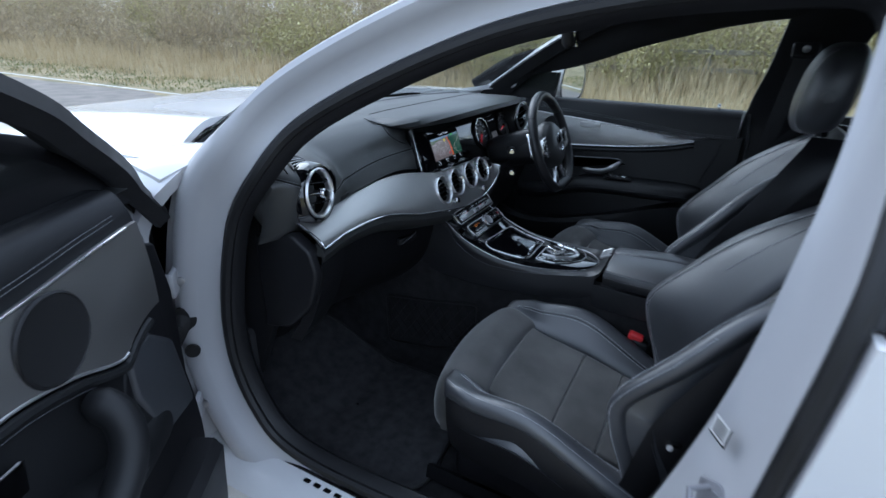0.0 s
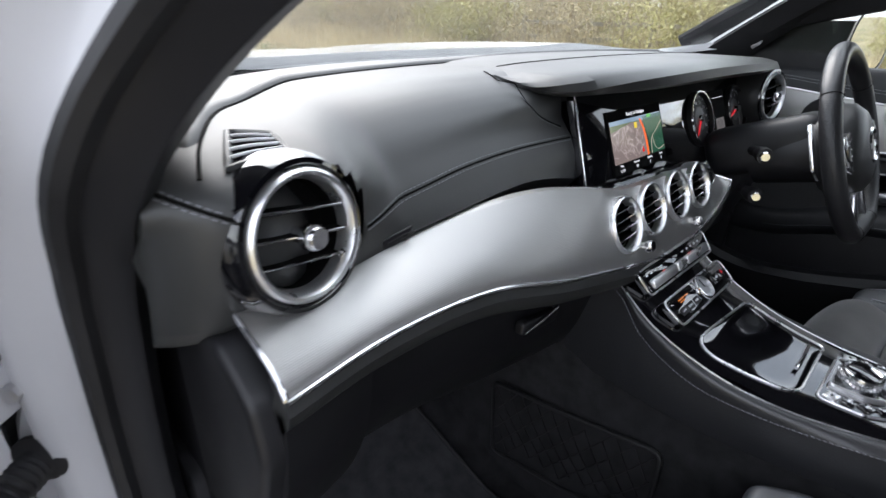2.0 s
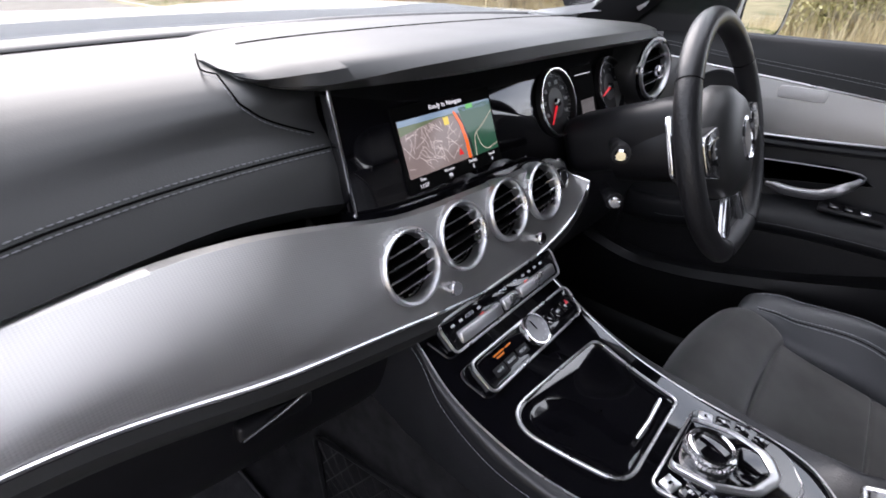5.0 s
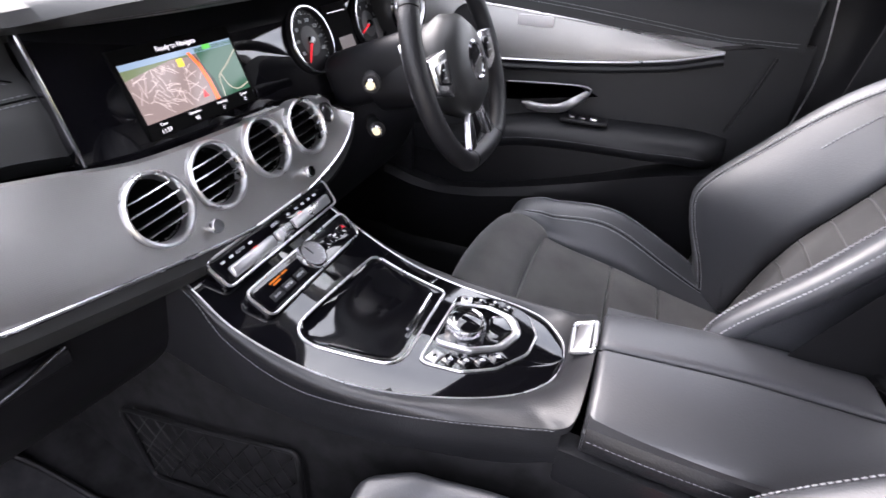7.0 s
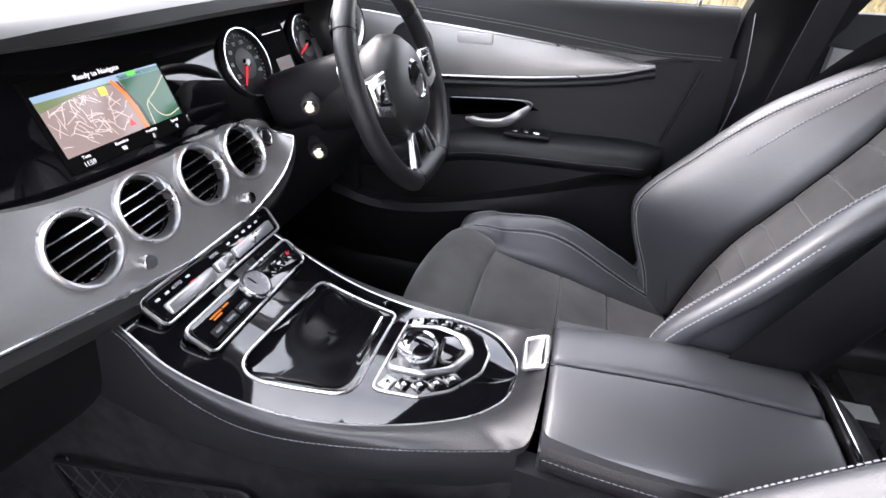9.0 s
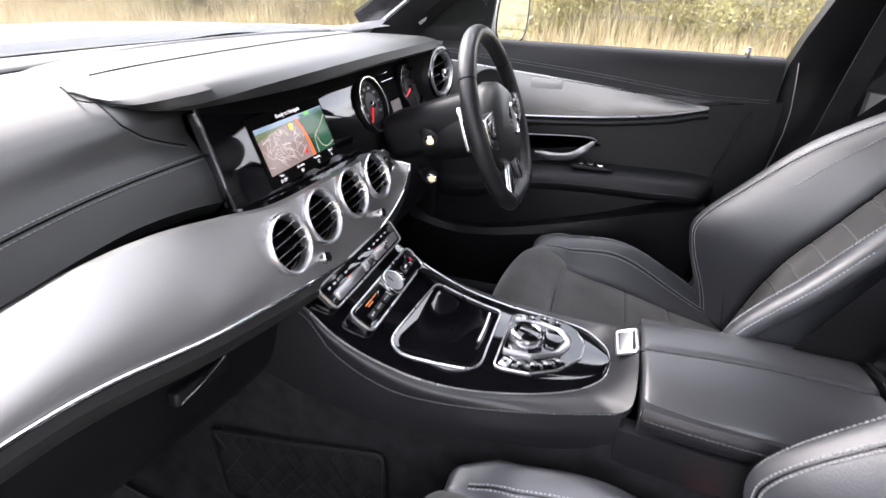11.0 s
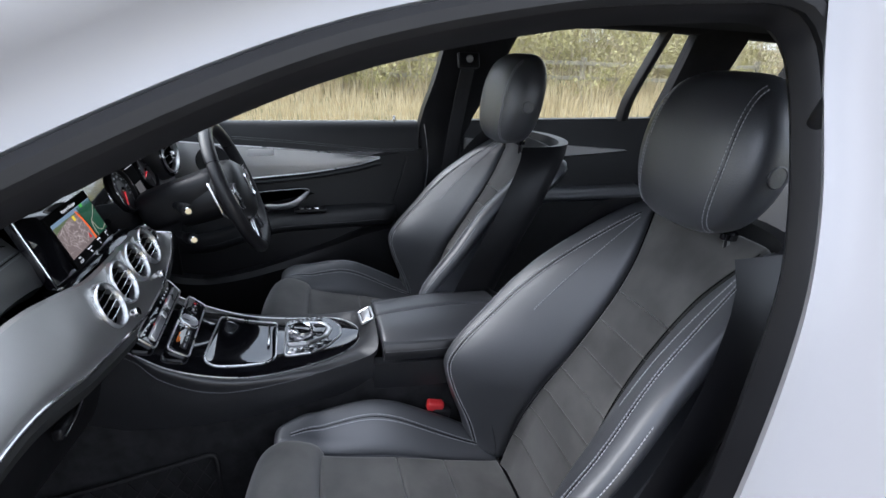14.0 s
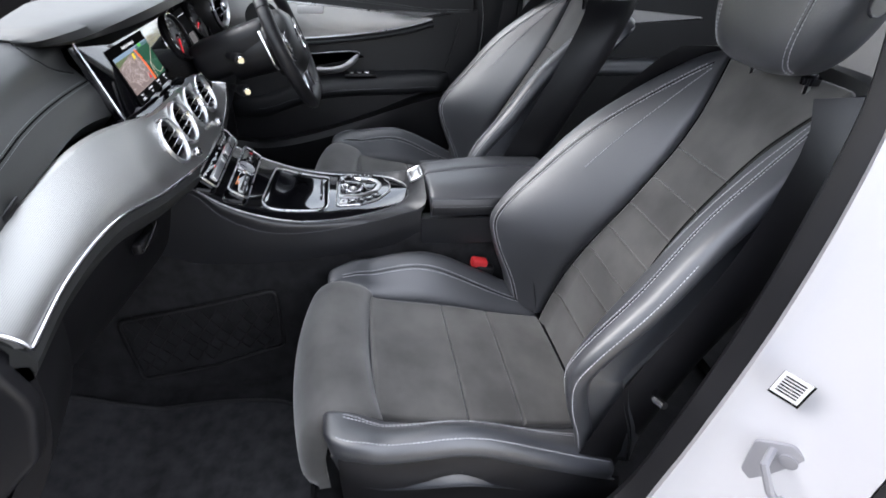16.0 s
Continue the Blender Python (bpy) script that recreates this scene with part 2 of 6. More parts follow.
def tube_data(path, r, closed=False, seg=8, flat=1.0):
    p, t, N, B = frames(path, closed)
    r = np.broadcast_to(np.asarray(r, float), (len(p),))
    ang = np.linspace(0, 2 * np.pi, seg, endpoint=False)
    v = np.concatenate([p[i] + r[i] * (np.cos(ang)[:, None] * N[i] + flat * np.sin(ang)[:, None] * B[i]) for i in range(len(p))])
    f = []
    m = len(p)
    for i in range(m if closed else m - 1):
        j = (i + 1) % m
        for k in range(seg):
            q = (k + 1) % seg
            f.append((i * seg + k, i * seg + q, j * seg + q, j * seg + k))
    if not closed:
        f += [tuple(range(seg))[::-1], tuple((m - 1) * seg + k for k in range(seg))]
    return v, f


def tube(name, path, r, mat, parent=None, label="", closed=False, seg=8, M=None, flat=1.0):
    return raw(name, *tube_data(path, r, closed, seg, flat), mat, parent, label, M)


def stitches(name, path, parent, step=0.0068, r=0.0007, mat=None, M=None):
    """A seam of separate thread stitches along a path."""
    p = np.asarray(path, float)
    s = np.r_[0, np.cumsum(np.linalg.norm(np.diff(p, axis=0), axis=1))]
    at = lambda w: np.array([np.interp(w, s, p[:, j]) for j in range(3)])  # noqa: E731
    V, F = [], []
    for w in np.arange(0, s[-1] - step, step):
        v, f = tube_data([at(w), at(w + step * 0.36), at(w + step * 0.72)], [r * 0.6, r, r * 0.6], seg=4)
        o = len(V) * 12
        F += [tuple(k + o for k in q) for q in f]
        V.append(v)
    return raw(name, np.vstack(V), F, mat or DIM_THREAD, parent, "", M)


def lathe(prof, seg=48):
    """Solid of revolution about z from a profile of (radius, height)."""
    ang = np.linspace(0, 2 * np.pi, seg, endpoint=False)
    v, f, rings = [], [], []
    for r, h in prof:
        if r < 1e-6:
            rings.append([len(v)])
            v.append((0, 0, h))
        else:
            rings.append(list(range(len(v), len(v) + seg)))
            v += [(r * np.cos(a), r * np.sin(a), h) for a in ang]
    for a, b in zip(rings, rings[1:]):
        for k in range(seg):
            q = (k + 1) % seg
            if len(a) == 1 and len(b) == 1:
                continue
            if len(a) == 1:
                f.append((a[0], b[k], b[q]))
            elif len(b) == 1:
                f.append((a[k], b[0], a[q]))
            else:
                f.append((a[k], b[k], b[q], a[q]))
    return np.array(v, float), f


def turned(name, prof, mat, parent=None, label="", M=None, seg=48):
    return raw(name, *lathe(prof, seg), mat, parent, label, M)


def rbox(size, bevel=0.005, seg=3):
    bm = bmesh.new()
    bmesh.ops.create_cube(bm, size=1)
    bmesh.ops.scale(bm, vec=size, verts=bm.verts)
    bmesh.ops.bevel(bm, geom=bm.edges[:], offset=bevel, segments=seg, profile=0.5, affect="EDGES")
    return bm


def plate(pts, h, bevel=0.0015, seg=2):
    """A prism of the outline pts (x, y) from z = 0 to h with a rounded upper rim."""
    bm = bmesh.new()
    lo = [bm.verts.new((x, y, 0)) for x, y in pts]
    face = bm.faces.new(lo)
    ext = bmesh.ops.extrude_face_region(bm, geom=[face])
    top = [g for g in ext["geom"] if isinstance(g, bmesh.types.BMVert)]
    for v in top:
        v.co.z += h
    bmesh.ops.recalc_face_normals(bm, faces=bm.faces)
    if bevel:
        rim = [e for e in bm.edges if all(v in top for v in e.verts)]
        bmesh.ops.bevel(bm, geom=rim, offset=bevel, segments=seg, profile=0.5, affect="EDGES")
    return bm


def rounded(pts, r, n=6):
    """Rounds the corners of a polygon of (x, y)."""
    p = [np.array(q, float) for q in pts]
    rr = r if isinstance(r, (list, tuple)) else [r] * len(p)
    out = []
    for i, c in enumerate(p):
        a, b = p[i - 1], p[(i + 1) % len(p)]
        u, w = (a - c) / np.linalg.norm(a - c), (b - c) / np.linalg.norm(b - c)
        half = math.acos(max(-1, min(1, float(u @ w)))) / 2
        d = rr[i] / math.tan(half)
        p0, p1 = c + u * d, c + w * d
        for t in np.linspace(0, 1, n):
            out.append(tuple((1 - t) ** 2 * p0 + 2 * t * (1 - t) * c + t * t * p1))
    return out


def pillow(S, ur, vr, r=0.02, depth=0.03, nu=14, nv=24):
    """A padded panel on the surface S(u, v) -> (point, normal), u and v in metres: rounded over all its edges."""
    def axis(a, b, n):
        e = np.array([0, 0.04, 0.12, 0.25, 0.45, 0.7, 1.0]) * min(r, (b - a) / 2)
        mid = np.linspace(a + r, b - r, n)[1:-1] if b - a > 2 * r else []
        return np.r_[a + e, mid, (b - e)[::-1]]
    us, vs = axis(*ur, nu), axis(*vr, nv)
    P, Q = [], []
    for u in us:
        rp, rq = [], []
        for v in vs:
            p, n = S(u, v)
            d = [max(0.0, 1 - x / r) for x in (u - ur[0], ur[1] - u, v - vr[0], vr[1] - v)]
            e = min(1.0, math.hypot(max(d[0], d[1]), max(d[2], d[3])))
            rp.append(np.array(p) - np.array(n) * r * (1 - math.sqrt(1 - e * e)))
            rq.append(np.array(p) - np.array(n) * (r + depth))
        P.append(rp)
        Q.append(rq)
    return slab(np.array(P), np.array(Q))


def facing(at, normal, up=(0, 0, 1)):
    """Matrix whose z looks along normal, with its y turned towards up."""
    z = Vector(normal).normalized()
    x = Vector(up).cross(z).normalized()
    y = z.cross(x)
    m = Matrix((x, y, z)).transposed().to_4x4()
    m.translation = at
    return m


def text(name, words, size, mat, M, parent=None, label="", align="CENTER", depth=0.0002):
    c = bpy.data.curves.new(name, "FONT")
    c.body, c.size, c.align_x, c.align_y, c.extrude = words, size, align, "CENTER", depth
    c.resolution_u = 2
    tmp = bpy.data.objects.new("tmp", c)
    me = bpy.data.meshes.new_from_object(tmp)
    bpy.data.objects.remove(tmp)
    me.transform(M)
    me.materials.clear()
    return link(name, me, mat, parent, label, smooth=False)

# ---- ground, road and verge ----
GROUND = -0.08


def terrain(x, y):
    bank = 1.1 / (1 + math.exp(-(x - 13.5) / 1.4)) + max(0, x - 17) * 0.03
    left = 1.0 / (1 + math.exp((x + 9.0) / 1.2))
    bump = 0.10 * noise.noise((x * 0.35, y * 0.35, 0)) if (x > 6.4 or x < -4) else 0
    return GROUND - 0.02 + min(bank, 2.0) + left + bump + 0.02 * max(0, y - 10) * 0.5


def mixed(name, a, b, c, scale, rough=0.95, bump=0.6):
    m = material(name, a, rough, bump=bump, bump_scale=scale * 8)
    n, l = m.node_tree.nodes, m.node_tree.links
    t = n.new("ShaderNodeTexNoise")
    t.inputs["Scale"].default_value, t.inputs["Detail"].default_value = scale, 8
    tc = n.new("ShaderNodeTexCoord")
    l.new(tc.outputs["Object"], t.inputs["Vector"])
    r = n.new("ShaderNodeValToRGB")
    r.color_ramp.elements[0].position, r.color_ramp.elements[0].color = 0.34, (*a, 1)
    r.color_ramp.elements[1].position, r.color_ramp.elements[1].color = 0.66, (*c, 1)
    e = r.color_ramp.elements.new(0.5)
    e.color = (*b, 1)
    l.new(t.outputs["Fac"], r.inputs[0])
    l.new(r.outputs[0], n["Principled BSDF"].inputs["Base Color"])
    return m


SOIL = mixed("rough_grass_ground", (0.16, 0.15, 0.07), (0.25, 0.21, 0.11), (0.34, 0.28, 0.16), 1.4)
ASPHALT = mixed("asphalt", (0.15, 0.135, 0.115), (0.19, 0.17, 0.145), (0.23, 0.205, 0.175), 3.0, 0.9, 0.4)
LINE = material("worn_white_line", (0.6, 0.6, 0.57), 0.8, var=0.3, var_scale=9)

xs = np.r_[np.linspace(-260, -12, 12), np.linspace(-10, -3, 8), np.linspace(-2, 6, 5), np.linspace(6.3, 20, 40), np.linspace(24, 260, 12)]
ys = np.r_[np.linspace(-260, -20, 10), np.linspace(-16, 60, 110), np.linspace(70, 300, 12)]
V = [(x, y, terrain(x, y)) for x in xs for y in ys]
F = [(i * len(ys) + j, (i + 1) * len(ys) + j, (i + 1) * len(ys) + j + 1, i * len(ys) + j + 1) for i in range(len(xs) - 1) for j in range(len(ys) - 1)]
tagged(raw("ground", V, F, SOIL), "rough verge and bank of dry winter grass", "ground", kind="structure")

ry = np.linspace(-120, 200, 80)
P = surf(lambda y, x: (x, y, GROUND + 0.004 + 0.01 * max(0, y - 10) - 0.00035 * (x - 1.6) ** 2 * 4), ry, np.linspace(-2.6, 5.85, 9))
tagged(sheet("road", P, (0, 0, -0.12), ASPHALT), "grey worn asphalt country road", "road", kind="structure")
P = surf(lambda y, x: (x, y, GROUND + 0.012 + 0.01 * max(0, y - 10) - 0.00035 * (x - 1.6) ** 2 * 4), ry, (5.66, 5.74))
tagged(sheet("edge_line", P, (0, 0, -0.008), LINE), "worn white edge line on the road", "road marking", kind="structure")
for k in range(14):
    y0 = -6 + 4.2 * k
    P = surf(lambda y, x: (x, y, GROUND + 0.012 + 0.01 * max(0, y - 10)), np.linspace(y0, y0 + 1.9, 4), (2.05, 2.16))
    tagged(sheet("centre_dash", P, (0, 0, -0.008), LINE), "worn white centre line dash", "road marking", "centre line dashes", kind="structure")

rng = np.random.default_rng(4)


def blades(name, n, xr, yr, hr, mats, label, power=1.0, lean=0.35, wid=(0.006, 0.014)):
    V, F, MI = [], [], []
    for _ in range(n):
        x = xr[0] + (xr[1] - xr[0]) * rng.random() ** power
        y = yr[0] + (yr[1] - yr[0]) * rng.random()
        h = hr[0] + (hr[1] - hr[0]) * rng.random() ** 1.6
        patch = noise.noise((x * 0.5, y * 0.5, 3.1))
        h *= 0.75 + 0.6 * patch if patch > -0.5 else 0.45
        a, w = rng.random() * 6.283, wid[0] + (wid[1] - wid[0]) * rng.random()
        dx, dy = math.cos(a), math.sin(a)
        k, l1 = rng.random() * 6.283, lean * h * rng.random()
        z = terrain(x, y) - 0.02
        o = len(V)
        V += [(x - dx * w, y - dy * w, z), (x + dx * w, y + dy * w, z),
              (x + math.cos(k) * l1 * 0.4 + dx * w * 0.7, y + math.sin(k) * l1 * 0.4 + dy * w * 0.7, z + h * 0.6),
              (x + math.cos(k) * l1 * 0.4 - dx * w * 0.7, y + math.sin(k) * l1 * 0.4 - dy * w * 0.7, z + h * 0.6),
              (x + math.cos(k) * l1, y + math.sin(k) * l1, z + h)]
        F += [(o, o + 1, o + 2, o + 3), (o + 3, o + 2, o + 4)]
        MI += [0, 0] if rng.random() + patch * 0.6 < 0.55 else [1, 1]
    me = bpy.data.meshes.new(name)
    me.from_pydata(V, [], F)
    for m in mats:
        me.materials.append(m)
    me.polygons.foreach_set("material_index", np.array(MI, dtype=np.int32) % len(mats))
    me.update()
    return tagged(new(name, me), label, name.replace("_", " "), kind="stuff")


DRY = mixed("dry_grass", (0.40, 0.32, 0.18), (0.52, 0.43, 0.26), (0.60, 0.52, 0.34), 2.0, 0.8, 0.1)
GREEN = mixed("green_grass", (0.07, 0.10, 0.022), (0.12, 0.15, 0.035), (0.18, 0.19, 0.05), 2.0, 0.8, 0.1)
TWIG = mixed("grey_brown_twig", (0.24, 0.20, 0.13), (0.34, 0.29, 0.20), (0.44, 0.38, 0.28), 3.0, 0.9, 0.1)
BUD = mixed("olive_winter_leaf", (0.32, 0.30, 0.12), (0.43, 0.40, 0.18), (0.54, 0.49, 0.26), 1.2, 0.8, 0.1)
blades("verge_grass", 26000, (5.9, 8.2), (-14, 55), (0.05, 0.16), (GREEN, DRY), "short green grass along the road edge", wid=(0.008, 0.016))
blades("dry_grass", 42000, (7.6, 12.5), (-14, 50), (0.25, 0.85), (DRY, DRY), "tall bleached dry grass on the verge", 0.9, wid=(0.006, 0.012))


def scrub():
    """Leafless and budding thicket on the bank: branching stems with small leaves."""
    V, F, MI = [], [], []

    def stick(a, b, r0, r1):
        o = len(V)
        for p, r in ((a, r0), (b, r1)):
            x, y, z = p.tolist()
            V.extend(((x + r, y, z), (x - r * .5, y + r * .87, z), (x - r * .5, y - r * .87, z)))
        for k in range(3):
            F.append((o + k, o + (k + 1) % 3, o + 3 + (k + 1) % 3, o + 3 + k))
            MI.append(0)

    for _ in range(900):
        x = 10.2 + 10.0 * rng.random() ** 0.9
        y = -16 + 70 * rng.random()
        z = terrain(x, y) - 0.05
        tall = 1.0 + 1.5 * rng.random() + 0.10 * (x - 10)
        leafy = noise.noise((x * 0.22, y * 0.22, 7.0)) + 0.25 * rng.random() - (0.35 if y > 7 else 0) > -0.05
        for _s in range(7):
            base = np.array([x + rng.normal() * 0.25, y + rng.normal() * 0.25, z])
            d = np.array([rng.normal() * 0.28, rng.normal() * 0.28, 1.0])
            p, ln = base, tall * (0.6 + 0.4 * rng.random())
            nodes = [p]
            for k in range(4):
                d2 = d + rng.normal(size=3) * 0.14
                p2 = p + d2 * ln / 4
                stick(p, p2, 0.018 * (1 - k / 4.6), 0.018 * (1 - (k + 1) / 4.6))
                p, d = p2, d2
                nodes.append(p)
            for _b in range(10):
                i = int(rng.integers(1, 5))
                a = nodes[i]
                e = a + np.array([rng.normal() * 0.45, rng.normal() * 0.45, 0.15 + 0.45 * rng.random()]) * tall * 0.28
                stick(a, e, 0.007, 0.003)
                for _l in range(16 if leafy else 6):
                    c = a + (e - a) * rng.random() + rng.normal(size=3) * 0.10
                    u, w = rng.normal(size=3) * 0.021, rng.normal(size=3) * 0.010
                    o = len(V)
                    V.extend(((c - u).tolist(), (c - w).tolist(), (c + u).tolist(), (c + w).tolist()))
                    F.append((o, o + 1, o + 2, o + 3))
                    MI.append(1 if leafy else 2)
    me = bpy.data.meshes.new("scrub")
    me.from_pydata(V, [], F)
    for m in (TWIG, BUD, DRY):
        me.materials.append(m)
    me.polygons.foreach_set("material_index", np.array(MI, dtype=np.int32))
    me.update()
    return tagged(new("scrub", me), "tangled winter scrub with olive and brown leaves", "scrub", kind="stuff")


scrub()

OLDWOOD = material("weathered_wood", (0.30, 0.275, 0.215), 0.9, bump=0.6, bump_scale=60, var=0.3, var_scale=8, stretch=(1, 1, 0.2))
fence = thing("fence", (12.0, 0, terrain(12.0, 0)), "weathered grey post and rail fence in dry grass", "fence")
for k in range(13):
    y = -13.5 + 1.9 * k
    z = terrain(12.0, y)
    part("post", rbox((0.12, 0.12, 1.25), 0.012, 1), OLDWOOD, fence, M=pose(12.0, y, z + 0.25, 1.5 * math.sin(k * 2.3), 2 * math.sin(k), 7 * k))
    if k < 12:
        z2 = terrain(12.0, y + 1.9)
        for h in (0.35, 0.72):
            part("rail", rbox((0.04, 1.9, 0.10), 0.008, 1), OLDWOOD, fence,
                 M=pose(11.92, y + 0.95, (z + z2) / 2 + h, math.degrees(math.atan2(z2 - z, 1.9)), 0, 0.4 * math.sin(k * 3)))

# ---- car body: door opening, pillars, roof, bonnet, glass ----
car = thing("car", (0, 0, GROUND), "white estate car with its passenger door open", "car")

OPENING = [(-.79, .192, .60), (-.79, .177, .70), (-.79, .15, .80), (-.79, .108, .90), (-.785, .03, 1.0), (-.745, -.045, 1.09),
           (-.70, -.2, 1.18), (-.65, -.4, 1.263), (-.62, -.6, 1.307), (-.61, -.72, 1.322), (-.608, -.81, 1.325), (-.617, -.855, 1.305),
           (-.64, -.872, 1.25), (-.69, -.865, 1.12), (-.72, -.85, 1.0), (-.735, -.82, .8), (-.745, -.77, .6), (-.755, -.71, .42),
           (-.765, -.60, .31), (-.775, -.4, .272), (-.785, -.1, .268), (-.79, .06, .30), (-.79, .14, .38), (-.79, .185, .49)]
OPENING = [(x, y - .044 * min(1, max(0, (-.62 - y) / .12)), z) for x, y, z in OPENING]
ring = spline(OPENING, 150, closed=True)


def ring_basis(P):
    t = np.roll(P, -1, 0) - np.roll(P, 1, 0)
    t /= np.linalg.norm(t, axis=1)[:, None]
    c = P.mean(0)
    s = np.array([[-1.0, 0, -0.42 * max(0, min(1, (p[2] - 0.9) / 0.15))] for p in P])
    s = s * [1, 1, -1]
    s /= np.linalg.norm(s, axis=1)[:, None]
    n = np.cross(t, s)
    n *= np.sign(((P - c) * n).sum(1))[:, None]
    n /= np.linalg.norm(n, axis=1)[:, None]
    return n, s


RN, RS = ring_basis(ring)


def ring_sweep(name, prof, mat, parent, label=""):
    """Sweeps a closed profile of (away from the opening, outwards) round the door opening."""
    k, m = len(prof), len(ring)
    slim = [1 - .42 * min(1, max(0, (p[2] - .93) / .13)) * min(1, max(0, (p[1] + .84) / .10)) for p in ring]
    v = np.concatenate([[ring[i] + (a if a < .03 else .03 + (a - .03) * slim[i]) * RN[i] + b * RS[i] for a, b in prof] for i in range(m)])
    f = [(i * k + j, i * k + (j + 1) % k, ((i + 1) % m) * k + (j + 1) % k, ((i + 1) % m) * k + j) for i in range(m) for j in range(k)]
    return raw(name, v, f, mat, parent, label)


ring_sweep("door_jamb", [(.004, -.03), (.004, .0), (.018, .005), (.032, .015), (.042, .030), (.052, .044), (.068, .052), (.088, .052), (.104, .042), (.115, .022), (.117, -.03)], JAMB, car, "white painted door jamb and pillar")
seal = [(.012 * math.cos(a) - .008, .012 * math.sin(a) - .006) for a in np.linspace(0, 6.283, 9)[:-1]]
ring_sweep("door_seal", seal, RUBBER, car, "black rubber door seal")
ring_sweep("pillar_trim", [(.002, -.008), (-.012, -.010), (-.020, -.02), (-.022, -.045), (-.01, -.058), (.06, -.072), (.15, -.085), (.15, -.06), (.03, -.02)], PLASTIC, car, "black inner pillar trim")
# white hinge post between the jamb and the front wing
POST = lambda z: lerp(z, [.25, .49, .6, .7, .8, .9, 1.0], [.262, .275, .285, .270, .245, .205, .14])  # noqa: E731
P = surf(lambda u, z: (-.80 - lerp(z, [.5, .62, .72, .98], [.062, .058, .032, .028]) * u, POST(z) + .02 * u, z), np.linspace(0, 1, 4), np.linspace(.25, .985, 14))
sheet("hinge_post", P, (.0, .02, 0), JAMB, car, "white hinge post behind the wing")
# black sheet added for the shade in the gap between post and door
P = surf(lambda u, z: (-.82 - .075 * u, .345 + .01 * u - .09 * max(0, z - .75), z), np.linspace(0, 1, 3), np.linspace(.25, .97, 6))
sheet("door_gap", P, (.0, .02, 0), RUBBER, car, "black gap seal behind the hinges")


def wing(u, v):
    # u: along the car from the pillar forward, v: from low to high
    back = lerp(v, [0, .75, .87, 1.0], [.285, .28, .235, .17])
    y = back + (1.235 - back) * u
    top = .992 - .07 * (max(0, y - .4) / 1.2) ** 1.6
    z = .30 + (top - .30) * v
    x = -.905 + .07 * (max(0, v - .82) / .18) ** 2 + .02 * (1 - v)
    return (x, y, z)


sheet("front_wing", surf(wing, np.linspace(0, 1, 24), np.linspace(0, 1, 30)), (.03, 0, -.01), WHITE, car, "white front wing")
sheet("front_wing", surf(lambda u, v: np.array(wing(u, v)) * [-1, 1, 1], np.linspace(0, 1, 24), np.linspace(0, 1, 30)), (-.03, 0, -.01), WHITE, car, "white front wing")


def bonnet(u, v):
    x = -.83 + 1.66 * u
    back = .625 - .42 * abs(x / .83) ** 2.4
    y = back + (1.62 - back) * v
    e = abs(x / .83)
    z = 1.0 - .07 * (max(0, y - .4) / 1.2) ** 1.6 - .012 * e ** 3 + .012 * math.exp(-((e - .62) / .12) ** 2) + .008
    return (x, y, z)


sheet("bonnet", surf(bonnet, np.linspace(0, 1, 40), np.linspace(0, 1, 24)), (0, 0, -.02), WHITE, car, "white bonnet")
P = surf(lambda u, v: (-.76 + 1.52 * u, lerp(-.76 + 1.52 * u, [-.8, -.57, -.35, 0, .35, .57, .8], [.27, .45, .56, .61, .56, .45, .27]) + .10 - .14 * v, .972 + .006 * v), np.linspace(0, 1, 30), (0, 1))
sheet("scuttle", P, (0, 0, -.05), RUBBER, car, "black scuttle panel below the windscreen")

for s in (-1, 1):
    A, B, C, D = (np.array(q) * [-s, 1, 1] for q in ((-.862, .205, .972), (-.845, .34, .990), (-.735, .345, 1.004), (-.772, .085, 1.048)))
    P = surf(lambda u, v: (A * (1 - u) + B * u) * (1 - v) + (D * (1 - u) + C * u) * v + np.array([0, 0, .012 * math.sin(u * 3.14) * math.sin(v * 3.14)]), np.linspace(0, 1, 10), np.linspace(0, 1, 10))
    sheet("cowl_corner", P, (0, .01, -.02), WHITE, car, "white panel between wing, bonnet and pillar")

# roof with headliner
RX = [-.60, -.45, -.2, 0, .2, .45, .60]
HEADER = [-.34, -.29, -.25, -.24, -.25, -.29, -.34]


def roof(u, v, off=0.0):
    x = -.615 + 1.23 * u
    y = lerp(x, RX, HEADER) + (-3.0 + .36) * v
    crown = .055 * (1 - (x / .62) ** 2)
    return (x, y, 1.345 + crown + .03 * math.sin(min(1, v * 1.6) * 1.57) - .06 * max(0, v - .5) + off)


sheet("roof", surf(roof, np.linspace(0, 1, 20), np.linspace(0, 1, 20)), (0, 0, .03), WHITE, car, "white roof")
sheet("headliner", surf(lambda u, v: roof(u, v, -.035), np.linspace(.01, .99, 20), np.linspace(.005, 1, 20)), (0, 0, .02), HEADLINER, car, "black fabric headliner")

# windscreen
AP = np.array([(-.80, .27, 1.0), (-.74, .05, 1.12), (-.69, -.15, 1.225), (-.615, -.38, 1.335)])
base = lambda x: lerp(x, [-.8, -.57, -.35, 0, .35, .57, .8], [.27, .45, .56, .61, .56, .45, .27])  # noqa: E731


